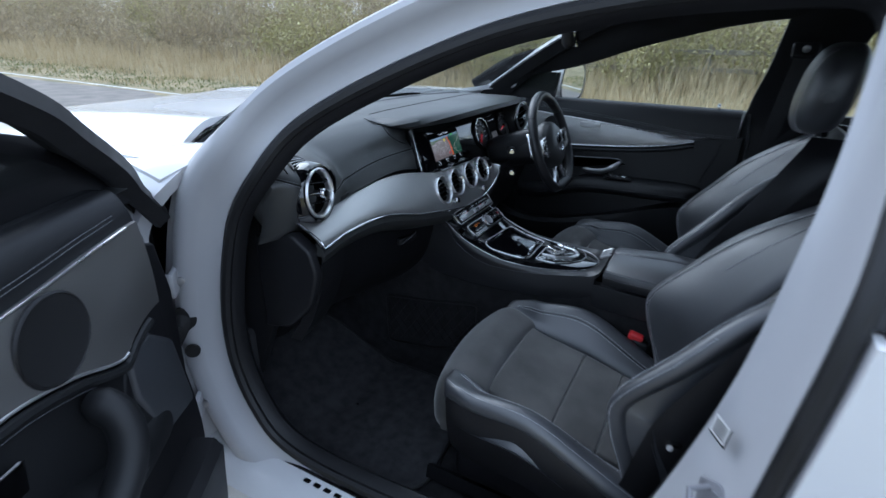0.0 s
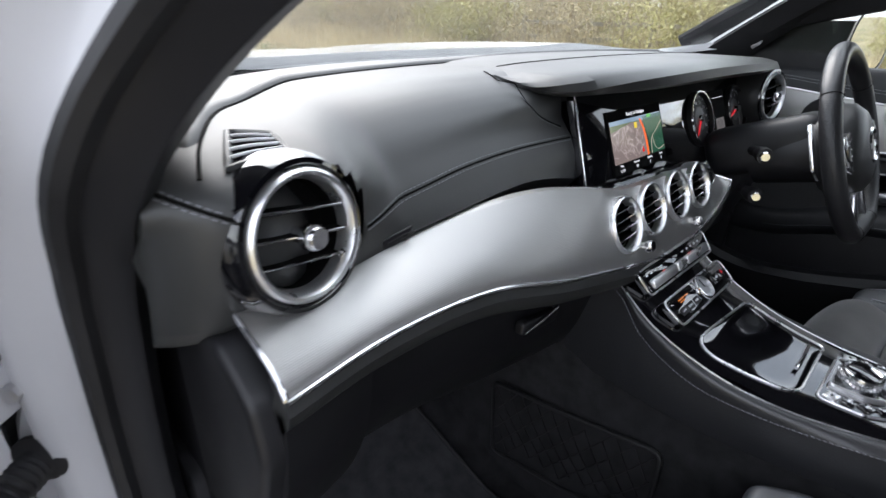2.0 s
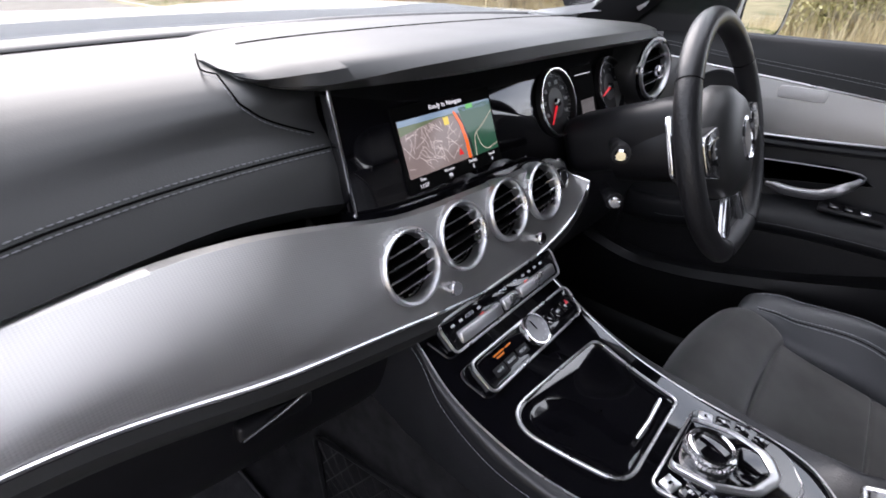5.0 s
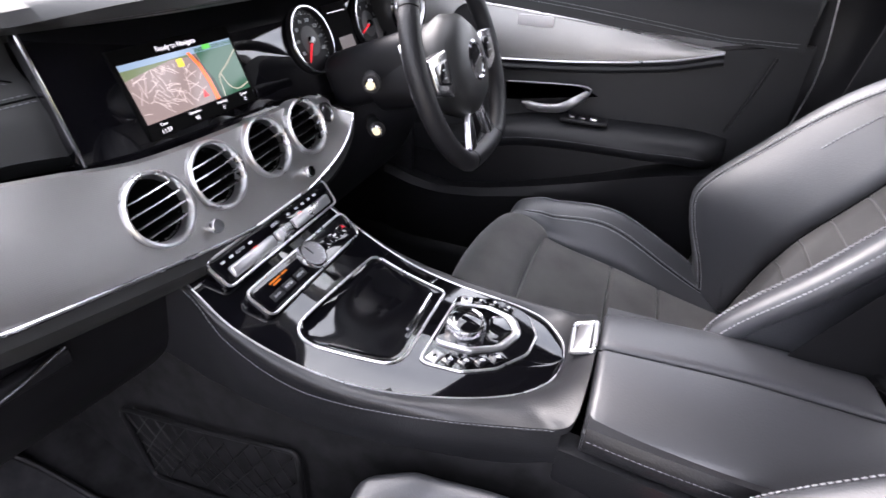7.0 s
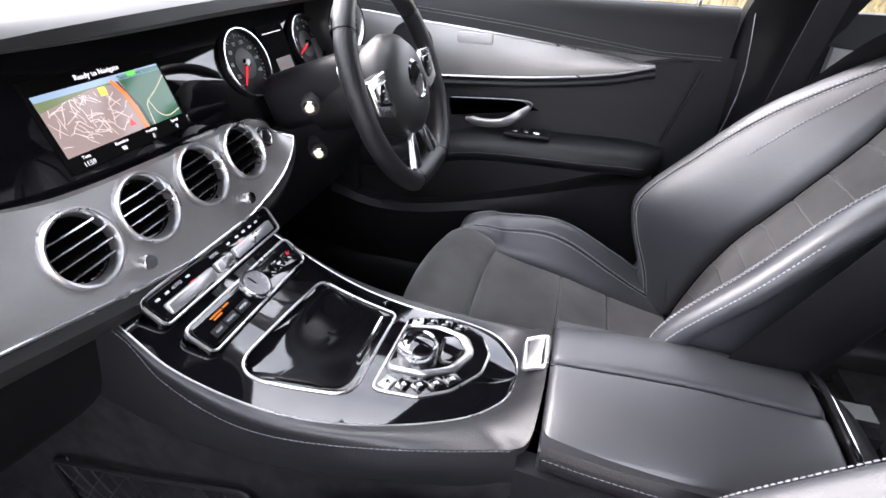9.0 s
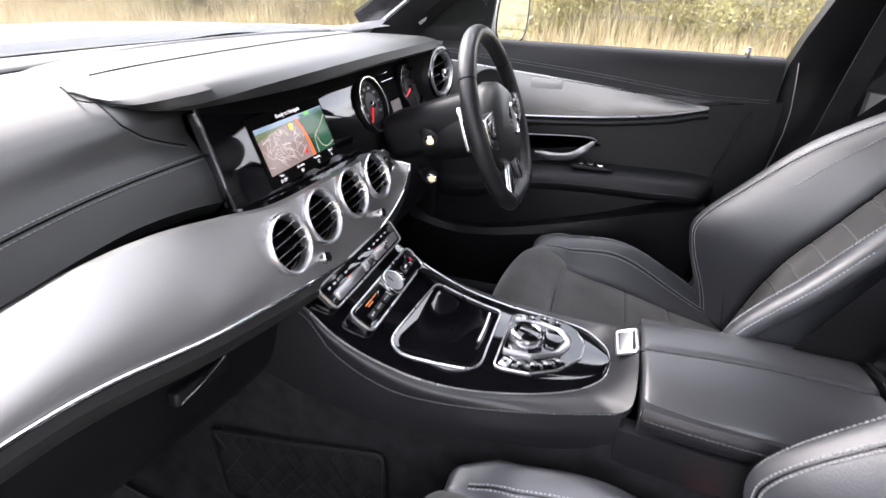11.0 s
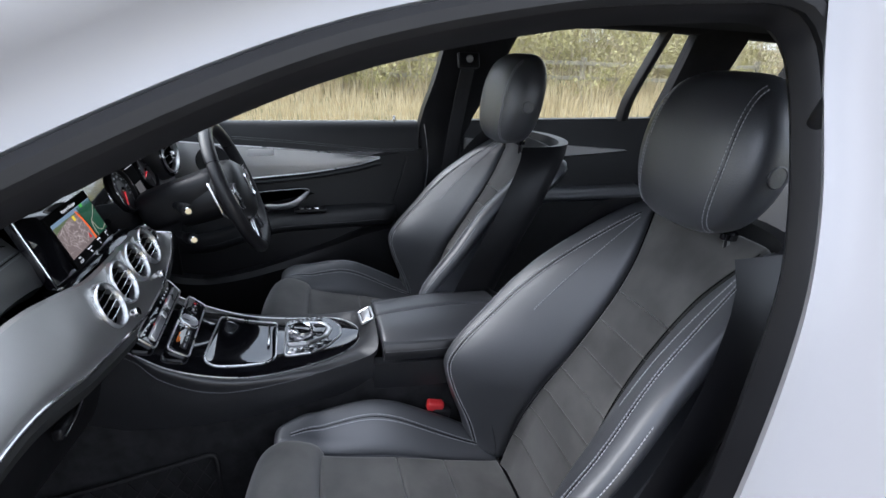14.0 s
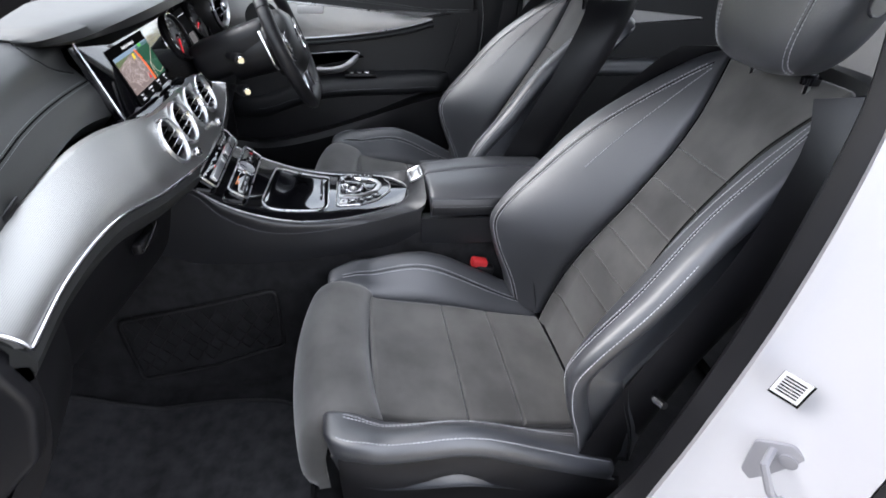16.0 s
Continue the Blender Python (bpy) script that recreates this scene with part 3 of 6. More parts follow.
def screen_pt(u, v):
    x = (-.79 + 1.58 * u) * (1 - .235 * v)
    y0, y1 = base(-.79 + 1.58 * u), lerp(x, RX, HEADER)
    bow = math.sin(math.pi * v) * .015
    return (x, y0 + (y1 - y0) * v + bow, .985 + (1.352 + .05 * (1 - (x / .62) ** 2) - .985) * v + bow)


ws = sheet("windscreen", surf(screen_pt, np.linspace(0, 1, 24), np.linspace(0, 1, 16)), (0, .002, .004), GLASS, car, "clear laminated windscreen")
ws.visible_shadow = False
# A-pillar outer skin beside the glass on the far side, inner covers on both
for s in (-1, 1):
    P = []
    for v in np.linspace(0, 1, 24):
        a = np.array(screen_pt(0, v))
        j = spline([(-.80, .19, .96), (-.765, .03, 1.09), (-.71, -.15, 1.20), (-.655, -.36, 1.30), (-.62, -.5, 1.335)], 24)[int(round(v * 23))]
        m = (a + j) / 2 + np.array([-.02, .0, .022])
        P.append([np.array([q[0] * (-s), q[1], q[2]]) for q in (a + [-.02, .008, .008], m + [-.02, .008, .008], j + [-.05, .008, .018])])
    if s > 0:
        sheet("a_pillar", np.array(P), (-.012, -.01, -.012), WHITE, car, "white windscreen pillar")
        sheet("pillar_lining", np.array(P) + [-.014, -.012, -.014], (-.004, -.003, -.004), HEADLINER, car, "black inner lining of the windscreen pillar")
    P = []
    for v in np.linspace(0, 1, 24):
        a = np.array(screen_pt(0, v)) + [-.012, -.008, -.008]
        b = spline([(-.80, .19, .96), (-.765, .03, 1.09), (-.71, -.15, 1.20), (-.655, -.36, 1.30), (-.62, -.5, 1.335)], 24)[int(round(v * 23))] + ([-.020, -.012, -.010] if s > 0 else [.012, -.004, -.008])
        c = (a + b) / 2 + [.025, -.004, -.014]
        P.append([np.array([q[0] * (-s), q[1], q[2]]) for q in (a + [.03, 0, 0], c, b)])
    P = [[q + np.array([0, .09, -.075]) for q in P[0]]] + P
    sheet("pillar_cover", np.array(P), (s * .01, 0, .01), HEADLINER, car, "black inner windscreen pillar cover")


def side_x(z, s=1):
    """Inner face of the upper car side."""
    return s * (.835 - max(0, z - .97) * .50)


# driver's side upper frame: pillars and roof rail as one pressed frame with window openings
def bar(name, pts, wid, thick, mat, label="", n=24, s=1):
    """A flat bent bar along points (y, z) on the car side; wid in the side's plane."""
    p = spline(pts, n)
    t = np.gradient(p, axis=0)
    t /= np.linalg.norm(t, axis=1)[:, None]
    q = np.stack([-t[:, 1], t[:, 0]], 1)
    w = np.interp(np.linspace(0, 1, n), np.linspace(0, 1, len(wid)), wid)
    P = []
    for k in range(n):
        row = []
        for e, d in ((-1, .0), (-.8, -.012), (0, -.018), (.8, -.012), (1, .0)):
            y, z = p[k] + q[k] * e * w[k] / 2
            row.append((side_x(z, s) + s * d, y, z))
        P.append(row)
    return sheet(name, np.array(P), (s * thick, 0, 0), mat, car, label)


bar("roof_rail_trim", [(.30, 1.0), (.10, 1.105), (-.14, 1.168), (-.34, 1.235), (-.55, 1.29), (-.72, 1.325), (-.90, 1.345), (-1.3, 1.36), (-1.8, 1.355), (-2.6, 1.33)], [.09, .11, .08, .07, .07, .075], .05, HEADLINER, "black roof rail and pillar lining", 60)
bar("b_pillar", [(-.88, .2), (-.89, .6), (-.905, .95), (-.955, 1.15), (-1.0, 1.36)], [.20, .18, .175, .20, .25], .05, PLASTIC, "black B pillar lining", 24)
bar("window_divider", [(-1.665, .99), (-1.655, 1.1), (-1.685, 1.33)], [.035, .03, .03], .03, RUBBER, "black window divider")
bar("d_pillar", [(-1.93, .9), (-1.93, 1.1), (-1.93, 1.36)], [.22, .22, .24], .05, HEADLINER, "black rear pillar lining")
bar("tail_pillar", [(-2.6, .9), (-2.6, 1.1), (-2.6, 1.34)], [.5, .5, .5], .05, HEADLINER, "black tail pillar lining")
for name, y0, y1 in (("front_side_window", .2, -.93), ("rear_side_window", -.93, -1.66), ("quarter_window", -1.66, -1.95), ("load_bay_window", -1.95, -2.5)):
    P = surf(lambda y, z: (side_x(z) + .012, y, z), np.linspace(y0, y1, 8), np.linspace(.95, 1.37, 8))
    g = sheet(name, P, (.004, 0, 0), GLASS, car, "clear side window")
    g.visible_shadow = False

# floor, sills, bulkhead, tail and far side to close the cabin
P = surf(lambda y, x: (x, y, .15 + .30 * max(0, (y - .12) / .5) ** 1.1 + .01 * noise.noise((x * 9, y * 9, 0))), np.linspace(-1.3, .62, 40), np.linspace(-.76, .80, 30))
sheet("floor_carpet", P, (0, 0, -.03), CARPET, car, "black cabin carpet")
P = surf(lambda x, z: (x, .60, z), np.linspace(-.80, .80, 4), np.linspace(.14, .98, 4))
sheet("bulkhead", P, (0, .03, 0), CARPET, car, "black carpeted bulkhead")
P = surf(lambda x, z: (x, -2.75 + .25 * max(0, z - .9), z), np.linspace(-.8, .8, 8), np.linspace(.1, 1.36, 10))
sheet("tailgate", P, (0, -.04, 0), PLASTIC, car, "black lined tailgate")
P = surf(lambda y, x: (x, y, .2 + .35 * (y < -1.9)), np.linspace(-2.75, -1.25, 12), np.linspace(-.8, .8, 6))
sheet("rear_floor", P, (0, 0, -.03), CARPET, car, "black rear carpet")
for s in (-1, 1):
    P = surf(lambda y, z: (s * .79, y, z), np.linspace(-1.94, -2.74, 4), np.linspace(.1, .99, 4))
    sheet("load_bay_lining", P, (s * .02, 0, 0), PLASTIC, car, "black load bay lining")
# inner sill on the open side and scuff plate
P = surf(lambda u, y: [(-.785, y, .262), (-.765, y, .275), (-.72, y, .268), (-.70, y, .24), (-.695, y, .15)][int(round(u * 4))], np.linspace(0, 1, 5), np.linspace(.14, -.72, 16))
sheet("sill_cover", P, (-.02, 0, -.02), PLASTIC, car, "black plastic sill cover")
P = surf(lambda u, y: [(.86, y, .29), (.785, y, .285), (.74, y, .268), (.72, y, .24), (.715, y, .12)][int(round(u * 4))], np.linspace(0, 1, 5), np.linspace(.55, -1.96, 24))
sheet("sill_cover", P, (.02, 0, -.02), PLASTIC, car, "black plastic sill cover")
P = surf(lambda u, y: (-.845 + .055 * u, y, .262 + .008 * u), np.linspace(0, 1, 4), np.linspace(.045, -.52, 12))
sheet("scuff_plate", P, (0, 0, -.006), SHINY, car, "polished metal sill plate with dark lettering strip")
for k in range(8):
    part("plate_mark", rbox((.012, .018, .002), .0005, 1), DARK, car, M=pose(-.815, -.05 - .03 * k, .2685, 0, 8, 0))
P = surf(lambda u, y: [(-.80, y, .27), (-.85, y, .262), (-.895, y, .235), (-.91, y, .15), (-.90, y, .05)][int(round(u * 4))], np.linspace(0, 1, 5), np.linspace(.28, -1.2, 20))
sheet("outer_sill", P, (.03, 0, -.02), WHITE, car, "white painted sill")
# B pillar jamb of the open side, and rear door behind it
SHUT = lambda z: lerp(z, [.26, .5, .73, .85, .95, 1.06, 1.34], [-.80, -.838, -.862, -.875, -.886, -.896, -.92])  # noqa: E731
BY_Z, BY_Y = [.26, .42, .6, .8, 1.0, 1.12, 1.25, 1.36], [-.66, -.72, -.78, -.83, -.86, -.875, -.885, -.89]
BX_X = [-.765, -.757, -.748, -.738, -.722, -.692, -.642, -.61]
P = surf(lambda u, z: (lerp(z, BY_Z, BX_X) - lerp(u, [0, .25, .6, 1], [0, .015, .07, .145]), lerp(z, BY_Z, BY_Y) * (1 - u) + SHUT(z) * u - .012 * math.sin(u * 3.14), z), np.linspace(0, 1, 10), np.linspace(.26, 1.34, 40))
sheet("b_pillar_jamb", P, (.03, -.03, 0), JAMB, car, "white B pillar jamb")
rear_door = thing("rear_door", (-.88, -.93, .3), "closed white rear passenger door with chrome window strip", "car door")
P = surf(lambda u, z: (-.905 + .012 * math.cos(z * 4) + .02 * max(0, (z - .93)) , SHUT(z) - .024 - .95 * u, z), np.linspace(0, 1, 12), np.linspace(.24, .985, 24))
sheet("skin", P, (.05, 0, 0), WHITE, rear_door, "white door skin")
P = surf(lambda u, z: (-.875 + max(0, z - .98) * .50, -.93 - .9 * u, z), np.linspace(0, 1, 8), np.linspace(.985, 1.34, 10))
g = sheet("window", P, (.004, 0, 0), GLASS, rear_door)
g.visible_shadow = False
P = surf(lambda u, z: (-.885 + max(0, z - .98) * .50, SHUT(z) - .022 - .06 * u, z), np.linspace(0, 1, 4), np.linspace(.99, 1.34, 10))
sheet("window_frame", P, (.03, 0, 0), RUBBER, rear_door, "black window frame")
part("chrome_strip", rbox((.012, .9, .018), .004, 2), SHINY, rear_door, "chrome window strip", pose(-.893, -1.37, .99))
tube("edge_seal", [(lerp(z, [.26, .98, 1.2, 1.33], [-.888, -.886, -.78, -.70]), SHUT(z) - .010, z) for z in np.linspace(.26, 1.33, 40)], .013, RUBBER, rear_door, "black rubber edge seal")

# ---- dashboard ----
dash = thing("dashboard", (0, .1, .7), "black leather dashboard with ribbed aluminium trim", "dashboard")
LOWX, LOWZ = [-.70, -.6, -.46, -.32, -.1, .02, .11, .19, .235, .258, .269, .275], [.824, .833, .823, .787, .737, .718, .718, .733, .750, .768, .782, .797]
UPX, UPZ = [-.70, -.6, -.45, -.3, -.2, -.1, .05, .2, .24, .26, .270, .275], [.866, .870, .879, .880, .866, .845, .836, .831, .828, .820, .811, .799]
zlow, zup = (lambda x: lerp(x, LOWX, LOWZ)), (lambda x: lerp(x, UPX, UPZ))


def trim_pt(x, s):
    """Aluminium band; s from its upper edge (0) to its lower edge (1)."""
    k = min(1, max(0, (x + .34) / .20))
    k = k * k * (3 - 2 * k)
    y = (.014 - .070 * math.sin(min(1, s) * 1.5)) * (1 - k) + (-.006 - .046 * s) * k + .008 * (1 - k) * math.sin(max(0, min(1, (x + .7) / .4)) * 3.14)
    return np.array([x, y, zup(x) + (zlow(x) - zup(x)) * s])


TX = np.r_[np.linspace(-.70, .24, 84), np.linspace(.244, .275, 14)]
VENTS = (-.121, -.022, .082, .178)
BAND = surf(trim_pt, np.r_[np.linspace(-.70, .245, 320), np.linspace(.248, .275, 14)], np.linspace(0, 1, 50))
bv, bf = slab(BAND, (0, .012, 0))
mids = np.array([bv[list(q)].mean(0) for q in bf])
open_at = np.zeros(len(bf), bool)
for x in VENTS:
    open_at |= np.hypot(mids[:, 0] - x, (mids[:, 2] - .799) * 1.08) < .0392
ribs(raw("trim_band", bv, [q for q, hole in zip(bf, open_at) if not hole], ALU, dash, "ribbed satin aluminium trim band"), BAND)
tube("trim_edge", [trim_pt(x, 1.0) + [0, -.002, -.002] for x in TX] + [trim_pt(x, 0) + [.001, -.002, .001] for x in np.linspace(.275, .245, 12)], .0026, CHROME, dash, "bright edge of the trim")
tube("trim_end", [trim_pt(-.70, s) + [-.001, -.001, 0] for s in np.linspace(0, 1, 14)], .0024, CHROME, dash, "bright end of the trim")


def lower_pt(x, s):
    y, d = spline([(-.052, -.006), (-.056, -.022), (-.04, -.045), (.0, -.058), (.06, -.06)], 12)[int(round(s * 11))]
    return np.array([x, y + (.008 * math.sin(max(0, min(1, (x + .7) / .4)) * 3.14)), zlow(x) + d])


sheet("lower_roll", surf(lower_pt, TX, np.linspace(0, 1, 12)), (0, .02, .012), PAD, dash, "black padded lower dash roll")


def glove_pt(x, s):
    p = spline([(.0, 0), (.012, -.06), (.05, -.16), (.14, -.26), (.26, -.30)], 14)[int(round(s * 13))]
    return np.array([x, p[0], zlow(max(x, -.6)) - .05 + p[1] * lerp(x, [-.7, -.55, -.2, .1], [1, 1, .9, .8])])


sheet("glovebox_lid", surf(glove_pt, np.linspace(-.665, -.10, 30), np.linspace(0, 1, 14)), (0, .03, .01), PLASTIC, dash, "black glovebox lid")
gb = part("glovebox_handle", rbox((.085, .016, .02), .005, 3), PLASTIC, dash, "black glovebox latch handle", pose(-.295, -.004, .692, 0, 7, 0))
tube("handle_edge", [(-.335, -.013, .693), (-.295, -.015, .699), (-.258, -.013, .704)], .0022, CHROME, gb)


def smooth(x, a, b):
    k = min(1, max(0, (x - a) / (b - a)))
    return k * k * (3 - 2 * k)


@functools.lru_cache(maxsize=None)
def pad_col(x):
    yb, q = base(x), smooth(-x, .50, .61)
    a = np.array([(yb - .01, .978), (yb - .07, .994), (.24, 1.006), (.15, .998), (.085, .968), (.05, .930), (.028, .900), (.018, max(zup(x), .853) + .004)])
    b = np.array([(yb - .01, .972), (yb - .06, .986), (.20, .996), (.11, .996), (.045, .984), (-.002, .957), (.0, .905), (.020, .852)])
    p = spline(a * (1 - q) + b * q, 121)
    c = max(0, (-x - .695) / .05)
    out = []
    for y, z in p:
        w = smooth(-z, -.99, -.94)
        out.append((x, y + (.035 * smooth(x, -.56, -.10) + .05 * c ** 2.2) * w, z - .016 * c ** 2))
    return np.array(out)


def pad_pt(x, s):
    """Upper pad, from the windscreen (0) down to the aluminium band (1); a barrel carries the outer vent."""
    return pad_col(round(float(x), 3))[int(round(s * 120))]


def pad_z(x, y):
    """Height of the pad's top face."""
    col = pad_col(round(float(x), 3))[:85][::-1]
    return float(np.interp(y, col[:, 1], col[:, 2]))


def pad_at(x, z):
    """Point of the pad's rear face at that height."""
    col = pad_col(round(float(x), 3))[60:]
    return np.array([x, float(np.interp(-z, -col[:, 2], col[:, 1])), z])


PX = np.linspace(-.745, -.135, 75)
bv, bf = slab(surf(pad_pt, PX, np.r_[np.linspace(0, .6, 16), np.linspace(.62, 1, 34)]), (0, .02, -.02))
mids = np.array([bv[list(q)].mean(0) for q in bf])
cut = (np.hypot(mids[:, 0] + .640, mids[:, 2] - .92) < .062) & (mids[:, 1] < .07)
raw("upper_pad", bv, [q for q, hole in zip(bf, cut) if not hole], PAD, dash, "black leather upper dash pad")
SEAM_X = np.linspace(-.575, -.14, 70)
seam_z = lambda x: lerp(x, [-.575, -.53, -.47, -.4, -.3, -.14], [.908, .911, .916, .921, .922, .917])  # noqa: E731
for d in (-.0032, .0032):
    stitches("stitching", [pad_at(x, seam_z(x) + d) + [0, -.0015, .0006] for x in SEAM_X], dash)
    stitches("stitching", [pad_at(x, .956 - .5 * (x + .71) + d) + [-.001, -.0015, .0006] for x in np.linspace(-.738, -.697, 12)], dash)
tube("seam", [pad_at(x, seam_z(x)) + [0, -.0003, 0] for x in SEAM_X], .0011, DARK, dash)
tube("seam", [pad_at(x, .956 - .5 * (x + .71)) for x in np.linspace(-.740, -.695, 14)], .0014, DARK, dash)
V, F = lathe([(0, 1), (.25, .968), (.5, .866), (.75, .661), (.92, .392), (1, 0), (.92, -.392), (.75, -.661), (.5, -.866), (.25, -.968), (0, -1)], 40)
raw("vent_barrel", V, F, PAD, dash, "black leather barrel that carries the outer vent", Matrix.Translation((-.676, .072, .905)) @ Matrix.Diagonal((.072, .070, .078, 1)))


def top_pt(x, y):
    e = max(0, (x - .56) / .16)
    z = .978 + .03 * math.sin(min(1, max(0, (base(x) - y) / .25)) * 1.57) - .04 * e ** 2
    w = smooth(x, -.135, .12)
    return np.array([x, y, z * w + (1 - w) * pad_z(-.135, y) if w < 1 else z])


P = np.array([[top_pt(x, base(x) - .01 - (base(x) - .01 - .10) * t) for t in np.linspace(0, 1, 30)] for x in np.linspace(-.136, .72, 44)])
sheet("driver_pad", P, (0, 0, -.03), PAD, dash, "black leather dash top")
# raised border of the pad, round the outer corner and along the windscreen
RIDGE = spline([(-.712, .035), (-.688, .085), (-.63, .172), (-.535, .245), (-.42, .298), (-.29, .332), (-.14, .352), (.05, .360), (.25, .350), (.42, .325), (.56, .270)], 90)
deck = lambda x, y: pad_z(x, y) if x < -.135 else float(top_pt(x, y)[2])  # noqa: E731
tube("border_roll", [(x, y, deck(x, y) - .006 - .022 * (k < 2) - .008 * (k == 2)) for k, (x, y) in enumerate(RIDGE)], .0125, PAD, dash, "black leather border roll", seg=14)
tube("seam", [(x + .006, y - .0135, deck(x + .006, y - .0135) + .0002) for x, y in RIDGE], .0016, DARK, dash)
tube("seam", [(x - .005, y + .0145, deck(x - .005, y + .0145) + .0002) for x, y in RIDGE[4:]], .0012, DARK, dash)


HX = [-.220, -.215, -.207, -.192, -.168, -.14, -.05, .05, .2, .45, .56, .63]
HF = [.155, .132, .114, .092, .068, .052, .016, -.004, -.016, -.018, -.016, .004]
HH = [.0004, .002, .006, .014, .024, .030, .032, .032, .03, .03, .026, .016]


def brow_pt(x, s):
    """Hood over the screens: top surface flowing out of the pad, rounded front lip, underside."""
    front, h = lerp(x, HX, HF), lerp(x, HX, HH)
    top, w = lerp(x, [-.25, -.16, 0, .3, .57, .63], [.985, 1.004, 1.012, 1.012, 1.006, .998]), smooth(x, -.235, -.161)
    over = lambda y, d: (1 - w) * (pad_z(x, y) + .0006) + w * (top + d) if x < -.16 else top + d  # noqa: E731
    ys = (.36, (.41 + front) / 2, front + .06, front + .026)
    zs = [over(y, d) for y, d in zip(ys, (-.002, .002, .003, .0005))]
    z0 = zs[3]
    ctrl = list(zip(ys, zs)) + [(front + .007, z0 - .22 * h), (front + .0005, z0 - .55 * h), (front + .010, z0 - .85 * h), (front + .045, z0 - .97 * h), (front + .10, z0 - h)]
    k = smooth(-x, .135, .19)
    ctrl = ctrl[:6] + [(y, z * (1 - k) + k * min(z, pad_z(max(x, -.7), y) - .003)) for y, z in ctrl[6:]]
    y, z = spline(ctrl, 30)[int(round(s * 29))]
    return np.array([x, max(y, front), z])


sheet("instrument_hood", surf(brow_pt, np.r_[np.linspace(-.220, -.12, 30), np.linspace(-.11, .63, 60)], np.linspace(0, 1, 30)), (0, .006, -.003), PAD, dash, "black leather hood over the screens")
tube("seam", [brow_pt(x, .36) + [0, 0, .0004] for x in np.linspace(-.15, .60, 60)], .0010, DARK, dash)
CREASE = spline([(-.212, 0, .190), (-.229, 0, .150), (-.231, 0, .122), (-.216, 0, .104), (-.185, 0, .094), (-.150, 0, .088)], 40)
crease = [(x, y, pad_z(x, y) + .0006) for x, _, y in CREASE if y > .118] + [tuple(pad_at(x, z) + [0, -.0005, .0006]) for x, z in spline([(-.222, .972), (-.205, .957), (-.180, .944), (-.150, .932)], 24)]
tube("seam", crease, .0009, DARK, dash)
stitches("stitching", [(x - .003, y - .003, z - .002) for x, y, z in crease], dash, .0062, .0005)

# glossy screen panel leaning back, with display and dials
TILT_S = 20
SP = pose(0, .05, .895, 90 - TILT_S)   # local x right, y up the panel, z towards the cabin


P = surf(lambda x, t: (x, -.004 + .056 * t, zup(x) - .002 - .004 * t), np.linspace(-.15, .27, 24), np.linspace(0, 1, 4))
sheet("panel_ledge", P, (0, .0, -.01), GLOSS, dash, "piano black ledge under the screens")
panel = part("screen_panel", plate(rounded([(-.147, -.073), (.62, -.105), (.64, -.07), (.62, .09), (.40, .102), (-.135, .09)], [.012, .02, .02, .03, .05, .012]), .012, .003), GLOSS, dash, "piano black panel behind one glass", SP @ pose(0, 0, -.012))
tube("panel_edge", [np.array(SP @ Vector(p)) for p in ((-.146, -.07, .002), (-.140, 0, .002), (-.134, .085, .002))], .002, CHROME, dash, "bright edge of the panel")


def round_vent(center, normal, r, mat_ring, parent, slats=3, knob=True, label="", pod=False, roll=0):
    M = facing(center, normal) @ pose(0, 0, 0, 0, 0, roll)
    body = turned("air_vent", [(r * .985, -.02), (r * .985, .001), (r * .968, .0042), (r * .925, .0060), (r * .875, .0052), (r * .835, .0016), (r * .815, -.004), (r * .80, -.014)], mat_ring, parent, label, M)
    turned("throat", [(0, -.034), (r * .82, -.034), (r * .81, -.012), (r * .79, -.012), (r * .79, -.03), (0, -.03)], DARK, body, "black vent throat", M)
    for k in range(slats):
        h = (k - (slats - 1) / 2) * r * 1.52 / (slats + 1)
        half = math.sqrt(max(0, (r * .81) ** 2 - h * h))
        b = rbox((2 * half, .003, .012), .001, 1)
        part("slat", b, DARK, body, "", M @ pose(0, h, -.009, 8))
        tube("slat_edge", [(-half, h, -.002), (0, h, -.001), (half, h, -.002)], .0013, CHROME, body, "", M=M, seg=6)
    if knob:
        turned("knob", [(0, .017), (r * .15, .017), (r * .19, .013), (r * .20, .004), (r * .12, -.003), (r * .12, -.015)], CHROME, body, "satin knob", M, 24)
    return body


VN = (0, -1, .38)
for x in VENTS:
    c = trim_pt(x, (zup(x) - .799) / (zup(x) - zlow(x)))
    round_vent(tuple(c + [0, -.0045, .001]), VN, .0455, SATIN, dash, 4, False, "round air vent with satin ring", roll=3)
for x in (-.070, .132):
    turned("vent_dial", [(0, .014), (.008, .014), (.0095, .011), (.0095, .004), (.006, .002), (.006, -.004)], SHINY, dash, "small ribbed satin dial", facing(tuple(trim_pt(x, .80) + [0, -.003, 0]), VN), 24)
sb = turned("start_button", [(0, .003), (.010, .003), (.0115, .004), (.0115, .002), (.013, .004), (.0165, .004), (.018, .0), (.018, -.006)], CHROME, dash, "round start button", facing(tuple(trim_pt(.239, (zup(.239) - .803) / (zup(.239) - zlow(.239))) + [0, -.001, 0]), VN), 32)
